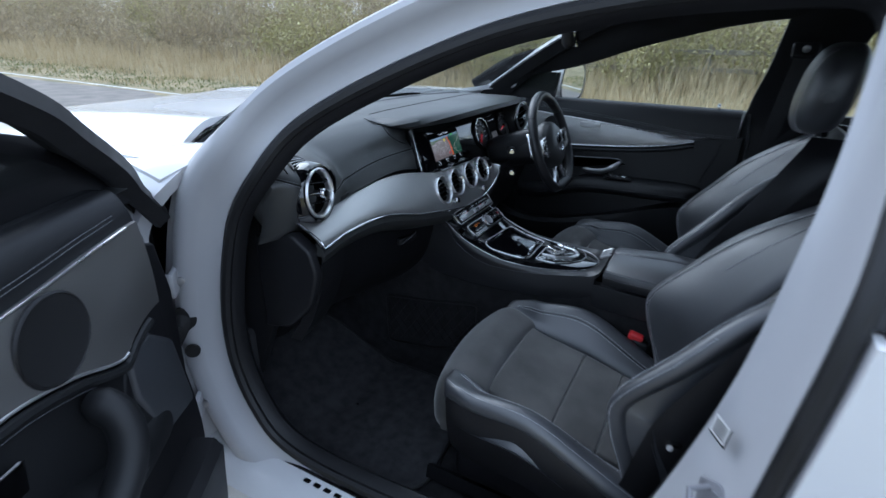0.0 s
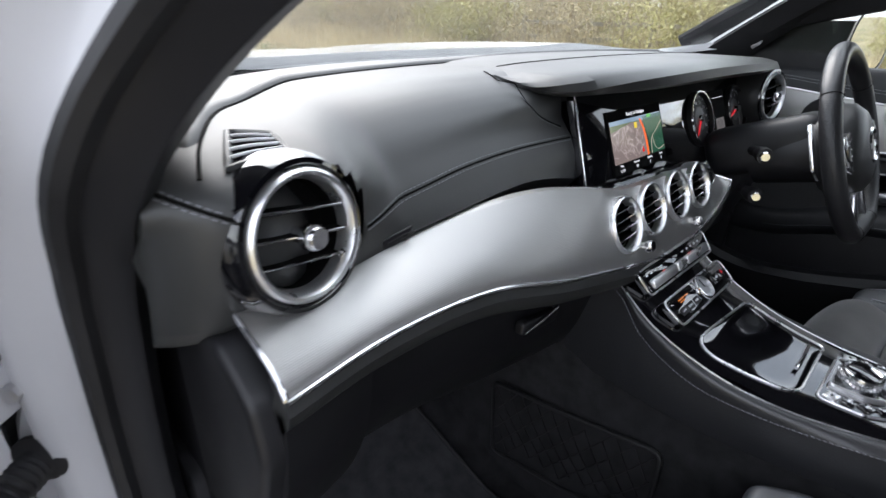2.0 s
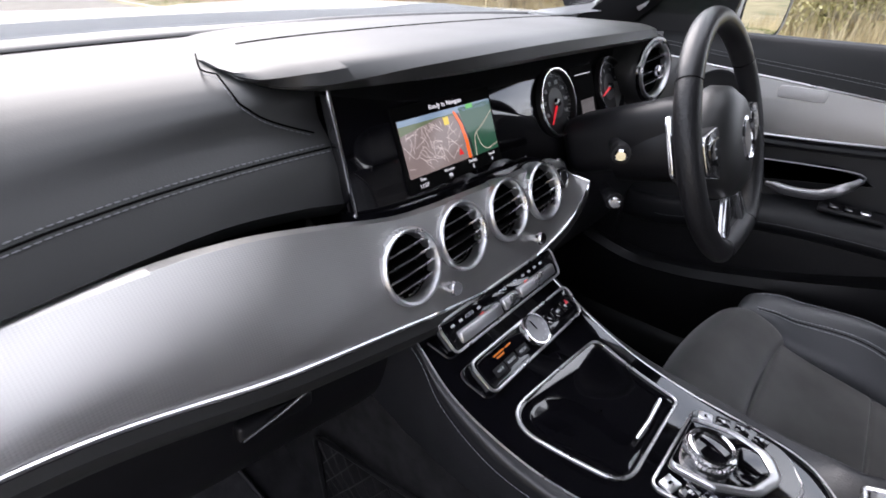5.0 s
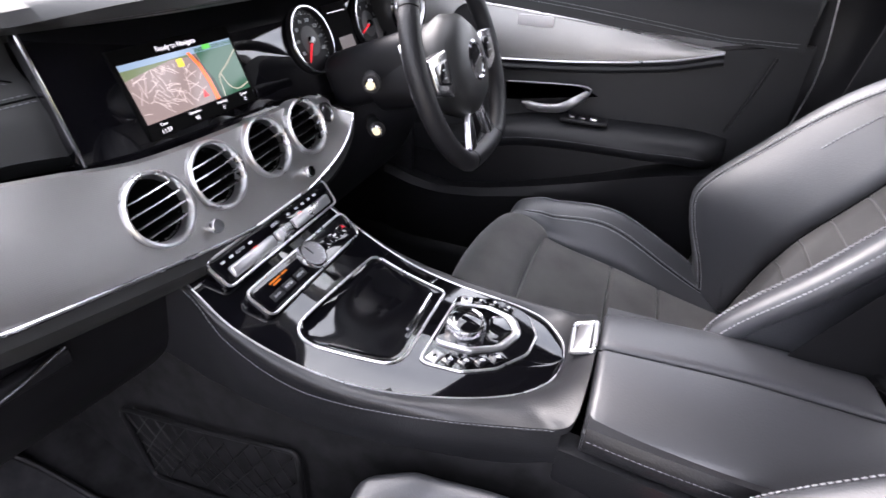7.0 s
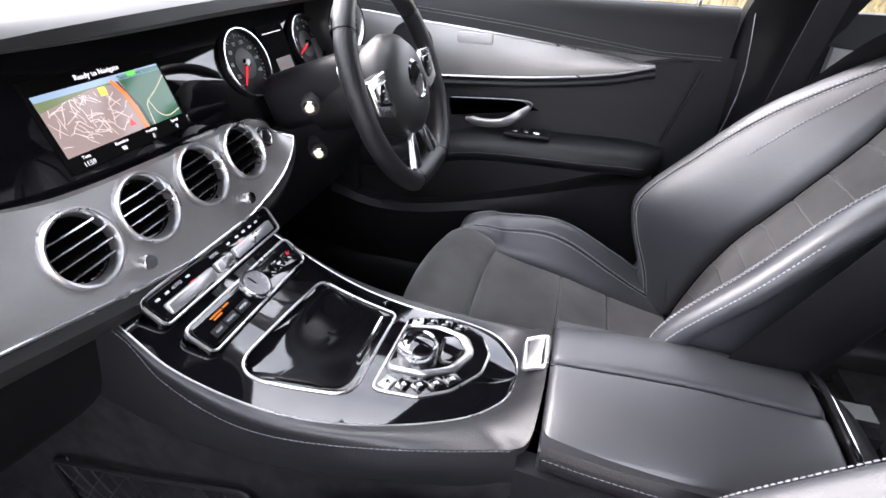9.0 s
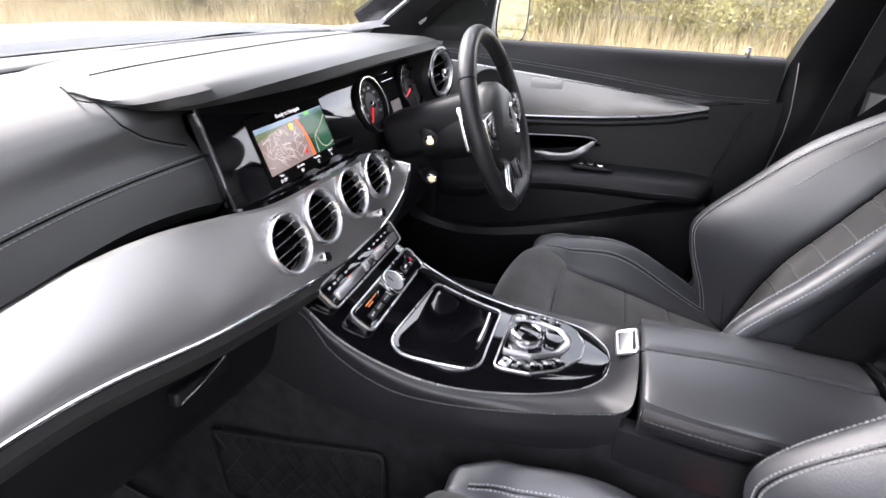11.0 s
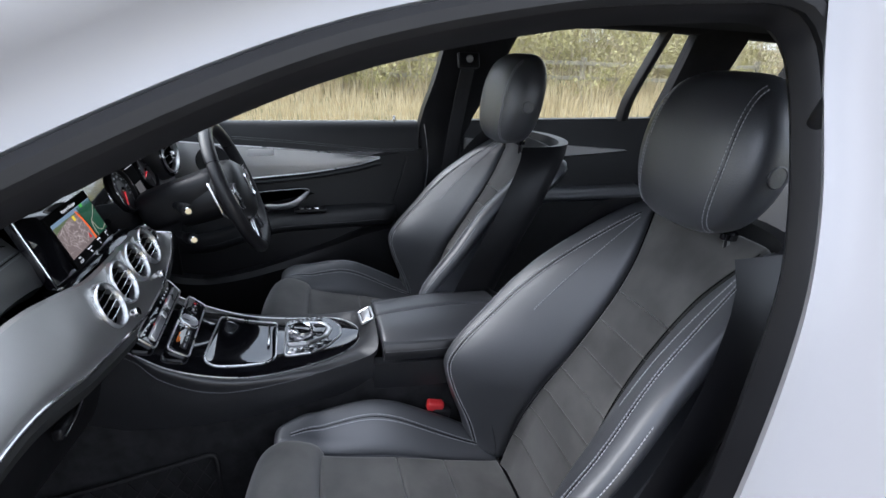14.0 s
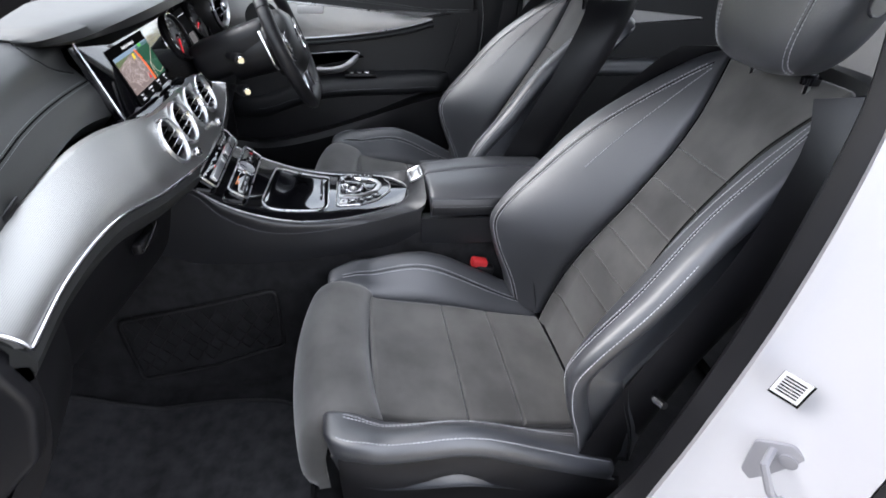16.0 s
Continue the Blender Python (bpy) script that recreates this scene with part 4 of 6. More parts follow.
for s in (-1, 1):
    n = Vector((-.18 * s, -1, .12)).normalized()
    vx = .63 if s > 0 else -.640
    M = facing((vx, .0, .92), n)
    if s > 0:
        turned("vent_pod", [(.0625, .0), (.068, -.004), (.073, -.020), (.076, -.05), (.078, -.10)], PAD, dash, "black leather vent pod", M)
    turned("pod_rim", [(.0555, .0), (.0585, .003), (.0625, .002), (.0665, -.005), (.069, -.018), (.069, -.05)], GLOSS, dash, "piano black rim of the vent", M)
    round_vent((vx, .0, .92), n, .0565, SATIN, dash, label="large round air vent with satin ring", roll=9 * s)
# side demister grille on the pad corner
def on_grille(u, v, lift=0.0):
    """u from the outer to the inner end, v from the rear edge to the front edge."""
    a, b = np.array([-.684, .024]) + v * np.array([.024, .050]), np.array([-.632, .030]) + v * np.array([.002, .030])
    x, y = a + (b - a) * u
    return np.array([x, y, pad_z(x, y) + lift])


grille = sheet("demister_grille", surf(lambda u, v: on_grille(u, v, .0012), np.linspace(0, 1, 8), np.linspace(0, 1, 8)), (0, 0, -.006), DARK, dash, "small side demister grille")
loop_g = [on_grille(u, 0, .001) for u in np.linspace(0, 1, 8)] + [on_grille(1, v, .001) for v in np.linspace(.15, .85, 5)] + [on_grille(u, 1, .001) for u in np.linspace(1, 0, 8)] + [on_grille(0, v, .001) for v in np.linspace(.85, .15, 5)]
tube("grille_rim", loop_g, .0035, PAD, grille, "", closed=True)
# dark slats coloured pale: the sheen on them is put into the colour
for k in range(4):
    tube("slat", [on_grille(u, .2 + .2 * k + .05 * math.sin(3 * u), .003) for u in np.linspace(.02, .98, 8)], .0014, PRINT, grille, seg=6)
# blank cover with bars in place of unreadable lettering
ab = part("airbag_cover", rbox((.040, .003, .013), .0015, 2), PLASTIC, dash, "small embossed cover", pose(-.530, pad_at(-.53, .880)[1] - .0005, .880, 12, -9, 0))
part("bar", rbox((.028, .0006, .0030), .0002, 1), RUBBER, ab, "", pose(-.530, pad_at(-.53, .880)[1] - .0022, .880, 12, -9, 0))

# end cap below the vent, seen with the door open
cap = part("end_cap", plate(rounded([(.13, .823), (.02, .845), (-.03, .812), (-.045, .76), (-.02, .68), (.05, .605), (.13, .585)], [.01, .03, .03, .06, .07, .05, .01]), .03, .008, 3), PLASTIC, dash, "black plastic dash end cap", Matrix(((0, 0, -1, -.69), (1, 0, 0, 0), (0, 1, 0, 0), (0, 0, 0, 1))))
part("kick_panel", plate(rounded([(.36, .90), (.13, .90), (.12, .58), (.20, .40), (.36, .38)], .02), .02, .005, 2), PLASTIC, dash, "black kick panel", Matrix(((0, 0, -1, -.685), (1, 0, 0, 0), (0, 1, 0, 0), (0, 0, 0, 1))))
part("kick_panel", plate(rounded([(.62, .90), (.05, .90), (.05, .14), (.62, .14)], .02), .02, .005, 2), PLASTIC, dash, "black kick panel", Matrix(((0, 0, -1, .775), (1, 0, 0, 0), (0, 1, 0, 0), (0, 0, 0, 1))))
part("kick_panel", plate(rounded([(.62, .55), (.19, .55), (.19, .14), (.62, .14)], .02), .02, .005, 2), CARPET, dash, "black carpeted kick panel", Matrix(((0, 0, -1, -.70), (1, 0, 0, 0), (0, 1, 0, 0), (0, 0, 0, 1))))
P = surf(lambda u, s: np.array([-.70 + .10 * u, -.048 + .02 * u + .0 * s, .80]) + [0, .09 * s ** 2, -.24 * s], np.linspace(0, 1, 6), np.linspace(0, 1, 14))
sheet("dash_corner", P, (0, .03, 0), PLASTIC, dash, "black lower dash corner")

# driver's lower dash, column shroud, stalks
P = surf(lambda x, s: (x, *spline([(.05, .80), (.01, .77), (.02, .66), (.09, .52), (.2, .44)], 14)[int(round(s * 13))]), np.linspace(.17, .74, 24), np.linspace(0, 1, 14))
sheet("lower_panel", P, (0, .03, 0), PLASTIC, dash, "black lower dash panel on the driver's side")
P = surf(lambda x, s: (x, .045 - .03 * s, .90 - .10 * s), np.linspace(.55, .745, 8), np.linspace(0, 1, 6))
sheet("side_panel", P, (0, .03, 0), ALU, dash, "ribbed aluminium trim beside the dials")
col = part("column_shroud", rbox((.105, .22, .10), .03, 4), PLASTIC, dash, "black steering column shroud", pose(.37, -.075, .855, -20))

# centre display
scr = part("display", rbox((.196, .106, .004), .001, 1), DARK, dash, "lit navigation display", SP @ pose(.041, .0, .0015))
def lit(name, pts, color, z, power=1.0, M=SP):
    m = bpy.data.materials.get(name + "_lit") or glow(name + "_lit", color, power)
    return part(name, plate(pts, .0003, 0), m, scr, "", M @ pose(.041, .0, z), smooth=False)


lit("map_land", [(-.093, -.034), (.093, -.034), (.093, .036), (-.093, .036)], (.34, .265, .24), .0036, .62)
lit("map_sky", [(-.093, .028), (.093, .028), (.093, .036), (-.093, .036)], (.32, .46, .60), .0039, .6)
lit("map_park", [(.032, -.034), (.093, -.034), (.093, .034), (.022, .034), (.030, 0)], (.035, .14, .075), .0039, .55)
lit("map_field", [(-.093, .018), (-.05, .024), (-.02, .028), (.01, .026), (.01, .029), (-.093, .029)], (.20, .26, .12), .0041, .55)
lit("map_route", [(.023, -.034), (.0295, -.034), (.0285, -.01), (.0235, .014), (.0135, .031), (.009, .031), (.0185, .012), (.0225, -.01)], (1.0, .16, .02), .0045, .9)
lit("map_rail", [(.0335, -.034), (.037, -.034), (.0345, -.008), (.020, .028), (.018, .028), (.031, -.008)], (.02, .03, .02), .0044, .5)
rs = np.random.default_rng(11)
streets = bpy.data.materials.new("map_street_lit")
V, F = [], []
for _ in range(60):
    x, y, a = rs.uniform(-.088, .012), rs.uniform(-.033, .022), rs.choice([.3, .9, 1.9, 2.5]) + rs.normal() * .2
    pts = [np.array([x, y])]
    for _k in range(4):
        a += rs.normal() * .22
        pts.append(pts[-1] + .0055 * np.array([math.cos(a), math.sin(a)]))
    w = .00045
    for p, q in zip(pts, pts[1:]):
        if not (-.092 < q[0] < .02 and -.034 < q[1] < .026 and -.092 < p[0] < .02 and -.034 < p[1] < .026):
            continue
        n = np.array([-(q - p)[1], (q - p)[0]]) / np.linalg.norm(q - p) * w
        o = len(V)
        V += [(*(p - n), .0042), (*(q - n), .0042), (*(q + n), .0042), (*(p + n), .0042)]
        F.append((o, o + 1, o + 2, o + 3))
raw("street_pattern", V, F, glow("street_lit", (.78, .66, .60), .62), scr, "", SP @ pose(.041, 0, 0), smooth=False)
for pts in ([(.041, -.034), (.044, -.012), (.05, -.004), (.07, .006), (.093, .02)], [(.05, -.004), (.056, -.022), (.07, -.03), (.093, -.026)]):
    tube("map_road", [(x + .041, y, .0042) for x, y in spline(pts, 20)], .0007, glow("road_lit", (.75, .68, .52), .6), scr, M=SP, seg=4)
INK = glow("screen_text", (.9, .9, .92), .8)
text("caption", "Ready to Navigate", .0088, INK, SP @ pose(.041, .0435, .0042), scr)
for w, x in (("Time", -.072), ("Elevation", -.02), ("Heading", .03), ("Speed", .074)):
    text("readout", w, .0055, INK, SP @ pose(.041 + x, -.0385, .0042), scr)
for w, x in (("11:59", -.072), ("90", -.02), ("E", .03), ("0", .074)):
    text("readout", w, .0075, INK, SP @ pose(.041 + x, -.0465, .0042), scr)
lit("map_sign", rounded([(.038, .030), (.052, .030), (.052, .036), (.038, .036)], .001), (.1, .55, .08), .0048, .8)
lit("map_junction", rounded([(-.012, .017), (-.002, .017), (-.002, .027), (-.012, .027)], .0015), (.9, .68, .05), .0048, .8)
lit("map_arrow", [(.004, -.026), (.014, -.026), (.009, -.016)], (.8, .03, .03), .0048, .8)

# instrument dials
FACE = material("dial_black", (.008, .008, .009), .55, spec=.25)
for cx, cz, r in ((.318, .000, .057), (.53, -.002, .057)):
    M = SP @ pose(cx, cz, .001)
    dial = turned("dial", [(r, -.004), (r, .006), (r * .97, .010), (r * .92, .010), (r * .90, .002), (0, .001)], FACE, dash, "round dial with bright rim", M)
    turned("inner_disc", [(r * .44, .0012), (r * .44, .0026), (r * .41, .003), (0, .003)], material("dial_centre", (.05, .05, .052), .45), dial, "", M)
    turned("rim", [(r * .995, .004), (r * .985, .0108), (r * .95, .0108), (r * .945, .004)], CHROME, dial, "bright rim", M)
    for k in range(33):
        a = radians(225 - 270 * k / 32)
        big = k % 4 == 0
        part("tick", rbox((.0010 if big else .0006, .007 if big else .004, .0004), .0001, 1), PRINT, dial, "", M @ pose(math.cos(a) * r * .80, math.sin(a) * r * .80, .0022, 0, 0, math.degrees(a) - 90))
    nums = ("20", "40", "60", "80", "100", "120", "140", "160") if cx < .4 else ("1", "2", "3", "4", "5", "6")
    for k, w in enumerate(nums):
        a = radians(225 - 270 * (k + .5) / len(nums))
        text("numeral", w, .0085, PRINT, M @ pose(math.cos(a) * r * .60, math.sin(a) * r * .60, .0022), dial)
    tip = radians(232 if cx < .4 else 200)
    tube("needle", [np.array([0, 0, .0055]), np.array([math.cos(tip) * r * .72, math.sin(tip) * r * .72, .0050])], [.0022, .0010], glow("needle_red", (.9, .03, .04), .7), dial, M=M)
    turned("hub", [(0, .009), (.006, .0085), (.008, .004)], GLOSS, dial, "", M, 20)
inf = part("info_display", rbox((.085, .10, .003), .001, 1), DARK, dash, "dark display between the dials", SP @ pose(.424, .0, .002))
part("lit_bar", rbox((.06, .0012, .001), .0003, 1), INK, inf, "", SP @ pose(.424, .035, .0045))
part("lit_bar", rbox((.05, .030, .0006), .0002, 1), glow("info_grey", (.30, .28, .27), .35), inf, "", SP @ pose(.43, -.025, .0036))

# ---- centre console ----
cons = thing("centre_console", (.018, -.3, .15), "piano black and leather centre console with chrome edges", "centre console")
CX = .018
cz = lambda y: lerp(-y, [-.02, .045, .105, .2, .3, .39, .48], [.735, .70, .662, .622, .602, .596, .593])  # noqa: E731
EDGE_Y = [-.02, .045, .105, .17, .262, .36, .41, .45, .475, .486, .490]
EDGE_L = lambda y: lerp(-y, EDGE_Y, [-.117, -.124, -.131, -.127, -.113, -.082, -.060, -.035, -.008, .015, .043])  # noqa: E731
EDGE_R = lambda y: lerp(-y, EDGE_Y, [.141, .147, .150, .146, .138, .134, .130, .117, .092, .072, .045])  # noqa: E731
YS = np.r_[np.linspace(.02, -.42, 44), np.linspace(-.428, -.475, 14), np.linspace(-.477, -.490, 9)]


def top(y, e, d=0.0):
    a, b = EDGE_L(y), EDGE_R(y)
    return np.array([(a + b) / 2 + e * (b - a) / 2, y, cz(y) + .003 - .005 * abs(e) ** 2.2 + d])


FR = rounded([(-.100, -.158), (.116, -.172), (.106, -.297), (-.062, -.298)], [.03, .018, .012, .038], 10)
FR = even(FR, 140)


def inside(x, y, loop):
    """Whether the point lies within the closed loop."""
    odd = False
    for (ax, ay), (bx, by) in zip(loop, loop[1:] + loop[:1]):
        if (ay > y) != (by > y) and x < ax + (y - ay) / (by - ay) * (bx - ax):
            odd = not odd
    return odd


bv, bf = slab(surf(lambda y, e: top(y, e), np.r_[np.linspace(.02, -.14, 14), np.linspace(-.143, -.31, 84), YS[YS < -.312]], np.linspace(-1, 1, 111)), (0, 0, -.004))
raw("gloss_top", bv, [q for q in bf if not inside(*bv[list(q)].mean(0)[:2], FR)], GLOSS, cons, "piano black console top")
rim = np.vstack([[top(y, -1) for y in YS], [top(y, 1) for y in YS[::-1]]])
tube("chrome_edge", rim, .0014, SATIN, cons, "thin chrome edge")
SEAM_Y = [-.16, -.02, .05, .09, .17, .25, .37, .50]
SEAM_Z = lambda y: lerp(-y, SEAM_Y, [.80, .72, .685, .640, .600, .590, .592, .606])  # noqa: E731
SEAM_L = lambda y: lerp(-y, SEAM_Y, [-.118, -.121, -.127, -.133, -.136, -.131, -.110, -.083])  # noqa: E731
SEAM_R = lambda y: lerp(-y, SEAM_Y, [.142, .146, .152, .158, .160, .156, .146, .132])  # noqa: E731


def side(s):
    """Console side: from the gloss edge to the stitched seam, then down to the carpet."""
    def f(y, t):
        a = np.array([EDGE_L(y) if s < 0 else EDGE_R(y), y, cz(y) - .002])
        b = np.array([SEAM_L(y) if s < 0 else SEAM_R(y), y, SEAM_Z(y)])
        if t < .55:
            k = t / .55
            q = a + (b - a) * k
            q[0] += s * .006 * math.sin(k * 3.14)
            q[2] += .008 * math.sin(k * 3.14)
            return q
        k = (t - .55) / .45
        return b + np.array([s * .004 * math.sin(k * 3.14) - s * .012 * k, 0, -(b[2] - .512) * k])
    return f


for s in (-1, 1):
    sheet("leather_side", surf(side(s), np.linspace(.16, -.300, 40), np.linspace(0, 1, 18)), (-s * .02, 0, -.008), CONSOLE, cons, "black leather console side")
    sheet("leather_side", surf(lambda y, t: side(s)(y, .55 + .45 * t), np.linspace(-.300, -.508, 18), np.linspace(0, 1, 10)), (-s * .02, 0, -.008), CONSOLE, cons, "black leather console side")
    stitches("stitching", [side(s)(y, .56) + [s * .0015, 0, .001] for y in np.linspace(.0, -.505, 62)], cons, .0068, .00075)
    P = surf(lambda y, t: (CX + s * (lerp(-y, [-.2, .3, .5, 1.0], [.130, .116, .094, .094]) + .022 * t), y, .575 - .44 * t), np.linspace(.45, -.95, 30), np.linspace(0, 1, 6))
    sheet("carpet_side", P, (-s * .02, 0, 0), CARPET, cons, "dark carpeted tunnel side")

# leather collar round the rounded end of the gloss panel, up to the armrest
ring_in = spline([top(y, -1) for y in YS if y < -.29] + [top(y, 1) for y in YS[::-1] if y < -.29], 90)
ring_out = spline([(SEAM_L(y), y, SEAM_Z(y)) for y in np.linspace(-.295, -.50, 10)] + [(-.076, -.518, .619), (-.03, -.524, .630), (.03, -.526, .634), (.09, -.525, .630), (.128, -.518, .616)]
                  + [(SEAM_R(y), y, SEAM_Z(y)) for y in np.linspace(-.50, -.295, 10)], 90)
P = []
for i, (p, o) in enumerate(zip(ring_in, ring_out)):
    far = smooth(min(i, 89 - i), 0, 22)
    lean = np.array([(-.006 if i < 45 else .006) * (1 - far), 0, .008 - .003 * far])
    P.append([p + (o - p) * k + lean * math.sin(k * 3.14) for k in np.linspace(.0, 1, 10)])
sheet("collar", np.array(P), (0, 0, -.012), CONSOLE, cons, "black leather collar behind the gloss panel")

# sloping panel with two control strips
def on_top(x, y, z=0.0):
    sl = (cz(y + .01) - cz(y - .01)) / .02
    return facing((x, y, cz(y)), (0, -sl, 1), (0, 1, sl)) @ pose(0, 0, z)


M = on_top(.026, -.056, .006) @ pose(0, 0, 0, 16)
OUT = rounded([(-.122, -.023), (.130, -.023), (.138, .019), (-.128, .019)], .009)
strip = part("climate_panel", plate(OUT, .010, .001), GLOSS, cons, "climate control strip with chrome frame", M)
tube("frame", [(x, y, .0098) for x, y in even(OUT, 130)], .0019, SATIN, strip, "chrome frame", closed=True, M=M)
part("face", plate(rounded([(-.1180, -.0190), (.1260, -.0190), (.1335, .0150), (-.1235, .0150)], .007), .0022, .0005), GLOSS, strip, "piano black face", M @ pose(0, 0, .0092))
for x0, x1 in ((-.108, -.022), (-.016, .018), (.024, .116)):
    part("toggle", rbox((x1 - x0, .016, .010), .003, 3), SATIN, strip, "bright toggle bar", M @ pose((x0 + x1) / 2, -.0095, .0125, 12))
for x in (-.055, .05):
    part("led", rbox((.008, .0012, .0006), .0002, 1), RED_LED, strip, "", M @ pose(x, -.0012, .0116))
for x, w in ((-.075, "AUTO"), (-.002, "MENU")):
    text("lettering", w, .0062, PRINT, M @ pose(x, .0072, .0116), strip)
for x in (-.108, -.092, -.055, .03, .05, .066, .082, .098):
    part("symbol", rbox((.007, .0032, .0004), .0001, 1), PRINT, strip, "", M @ pose(x, .0072, .0115))
M = on_top(.022, -.110, .004) @ pose(0, 0, 0, 10)
OUT = rounded([(-.114, -.024), (.108, -.024), (.116, .020), (-.118, .020)], .011)
strip = part("audio_panel", plate(OUT, .010, .001), GLOSS, cons, "audio button strip with chrome frame", M)
tube("frame", [(x, y, .0098) for x, y in even(OUT, 130)], .0019, SATIN, strip, "chrome frame", closed=True, M=M)
part("face", plate(rounded([(-.1100, -.0200), (.1040, -.0200), (.1115, .0160), (-.1140, .0160)], .010), .0022, .0005), GLOSS, strip, "piano black face", M @ pose(0, 0, .0092))
for x, w in ((-.086, "NAVI"), (-.062, "RADIO"), (-.036, "MEDIA")):
    part("button", rbox((.023, .012, .003), .001, 2), PLASTIC, strip, "", M @ pose(x, -.0085, .0105))
    text("lettering", w, .0052, PRINT, M @ pose(x, -.0085, .0122), strip)
for k in range(2):
    part("lit_bar", rbox((.022 - .006 * k, .0022, .0005), .0002, 1), glow("amber_text", (1.0, .28, .03), .5), strip, "", M @ pose(-.072, .0085 - .004 * k, .0116))
part("lit_bar", rbox((.012, .0022, .0005), .0002, 1), glow("amber_text", (1.0, .28, .03), .5), strip, "", M @ pose(-.052, .0085, .0116))
for x in (.040, .062, .086):
    part("button", rbox((.021, .016, .003), .001, 2), GLOSS, strip, "", M @ pose(x, -.002, .0105))
part("symbol", plate([(-.004, -.003), (.004, -.003), (0, .004)], .0004, 0), glow("hazard_red", (.8, .04, .06), .5), strip, "", M @ pose(.090, .001, .0121))
part("symbol", rbox((.008, .0035, .0004), .0001, 1), PRINT, strip, "", M @ pose(.064, -.001, .0121))
M2 = M @ pose(.004, .0, .010)
clock = turned("clock", [(.0215, -.004), (.0225, .003), (.0212, .008), (.0192, .008), (.0188, .004), (0, .004)], SHINY, cons, "small analogue clock with bright rim", M2, 40)
turned("clock_face", [(.0188, .0042), (.0188, .005), (0, .005)], material("clock_silver", (.35, .35, .36), .35, metal=.6), clock, "silver face", M2, 40)
for k in range(12):
    a = k * math.pi / 6
    part("tick", rbox((.0009, .003, .0003), .0001, 1), PRINT, clock, "", M2 @ pose(math.sin(a) * .0155, math.cos(a) * .0155, .0052, 0, 0, -30 * k))
for a, ln in ((-2, .011), (-6, .0145)):
    a = radians(a)
    tube("clock_hand", [(0, 0, .0058), (math.sin(a) * ln, math.cos(a) * ln, .0058)], .0007, DARK, clock, M=M2, seg=5)

# stowage cover with chrome frame, and the controller pad behind it
def loop_on_top(pts, lift=.0):
    return [np.array([x, y, cz(y) + .003 - .005 * abs((2 * x - EDGE_L(y) - EDGE_R(y)) / (EDGE_R(y) - EDGE_L(y))) ** 2.2 + lift]) for x, y in pts]


tube("stowage_frame", loop_on_top(FR, .0012), .0020, SATIN, cons, "chrome frame of the stowage cover", closed=True)
P = []
for k in np.r_[np.linspace(.02, .8, 6), np.linspace(.84, 1, 9)]:
    P.append([(.015 + (x - .015) * k, -.23 + (y + .23) * k, cz(-.23 + (y + .23) * k) + .002 - .006 * (1 - k ** 9) - .003 * k ** 10) for x, y in FR + FR[:1]])
sheet("stowage_cover", np.array(P), (0, 0, -.004), GLOSS, cons, "piano black dished stowage cover")
tube("cover_grip", loop_on_top([(.002, -.280), (.04, -.281), (.088, -.279)], .0005), .0030, SHINY, cons, "bright grip bar")
PD = even(rounded([(-.043, -.316), (.104, -.318), (.124, -.372), (.112, -.425), (.072, -.447), (.030, -.444), (-.012, -.412), (-.036, -.372)], [.010, .012, .030, .035, .030, .030, .03, .02], 10), 160)
P = []
for k in np.linspace(.02, 1, 8):
    P.append([(.04 + (x - .04) * k, -.38 + (y + .38) * k, cz(-.38 + (y + .38) * k) + .0042) for x, y in PD + PD[:1]])
ctl = sheet("controller_panel", np.array(P), (0, 0, -.006), GLOSS, cons, "piano black controller panel")
tube("pad_frame", loop_on_top(PD, .0016), .0018, SATIN, ctl, "chrome frame round the controller", closed=True)


def on_pad(x, y, lift=0.0, turn=0.0):
    return pose(x, y, cz(y) + .002 + lift, 0, 0, turn)


# satin tray that carries the rotary controller and hand rest, dark inside, with a broad rear rim
TRAY = rounded([(-.006, -.322), (.086, -.322), (.100, -.372), (.092, -.412), (.062, -.428), (.022, -.412), (-.002, -.372)], [.008, .008, .02, .022, .024, .024, .02], 8)
TRAY = even(TRAY, 110)
def shrunk(pts, c, k, dy=0.0):
    return [(c[0] + (x - c[0]) * k, c[1] + (y - c[1]) * k + dy) for x, y in pts]


inner = shrunk(TRAY, (.045, -.366), .86, .006)
P = np.array([[(*(np.array(a) * (1 - k) + np.array(b) * k), cz(a[1]) + .0075 + .003 * math.sin(k * 3.14)) for k in np.linspace(0, 1, 6)] for a, b in zip(TRAY + TRAY[:1], inner + inner[:1])])
tray = sheet("controller_rim", P, (0, 0, -.006), SATIN, cons, "satin rim round the controller")
P = np.array([[(.045 + (x - .045) * k, -.362 + (y + .362) * k, cz(y) + .0072) for k in np.linspace(.02, 1.03, 6)] for x, y in inner + inner[:1]])
sheet("tray_floor", P, (0, 0, -.004), GLOSS, tray, "piano black tray floor")
kn = facing((.036, -.352, .604), (0, -.1, 1), (0, 1, 0))
knob = turned("rotary_controller", [(.026, -.004), (.0275, .004), (.0275, .016), (.0262, .0205), (.0240, .0215), (.0215, .0195), (0, .0195)], CHROME, cons, "ribbed satin rotary controller", kn)
turned("knob_top", [(.0214, .0196), (.020, .0206), (0, .0208)], GLOSS, knob, "piano black top", kn)
for k in range(36):
    a = k * math.pi / 18
    tube("rib", [(math.cos(a) * .0277, math.sin(a) * .0277, .005), (math.cos(a) * .0277, math.sin(a) * .0277, .0155)], .0008, CHROME, knob, M=kn, seg=4)
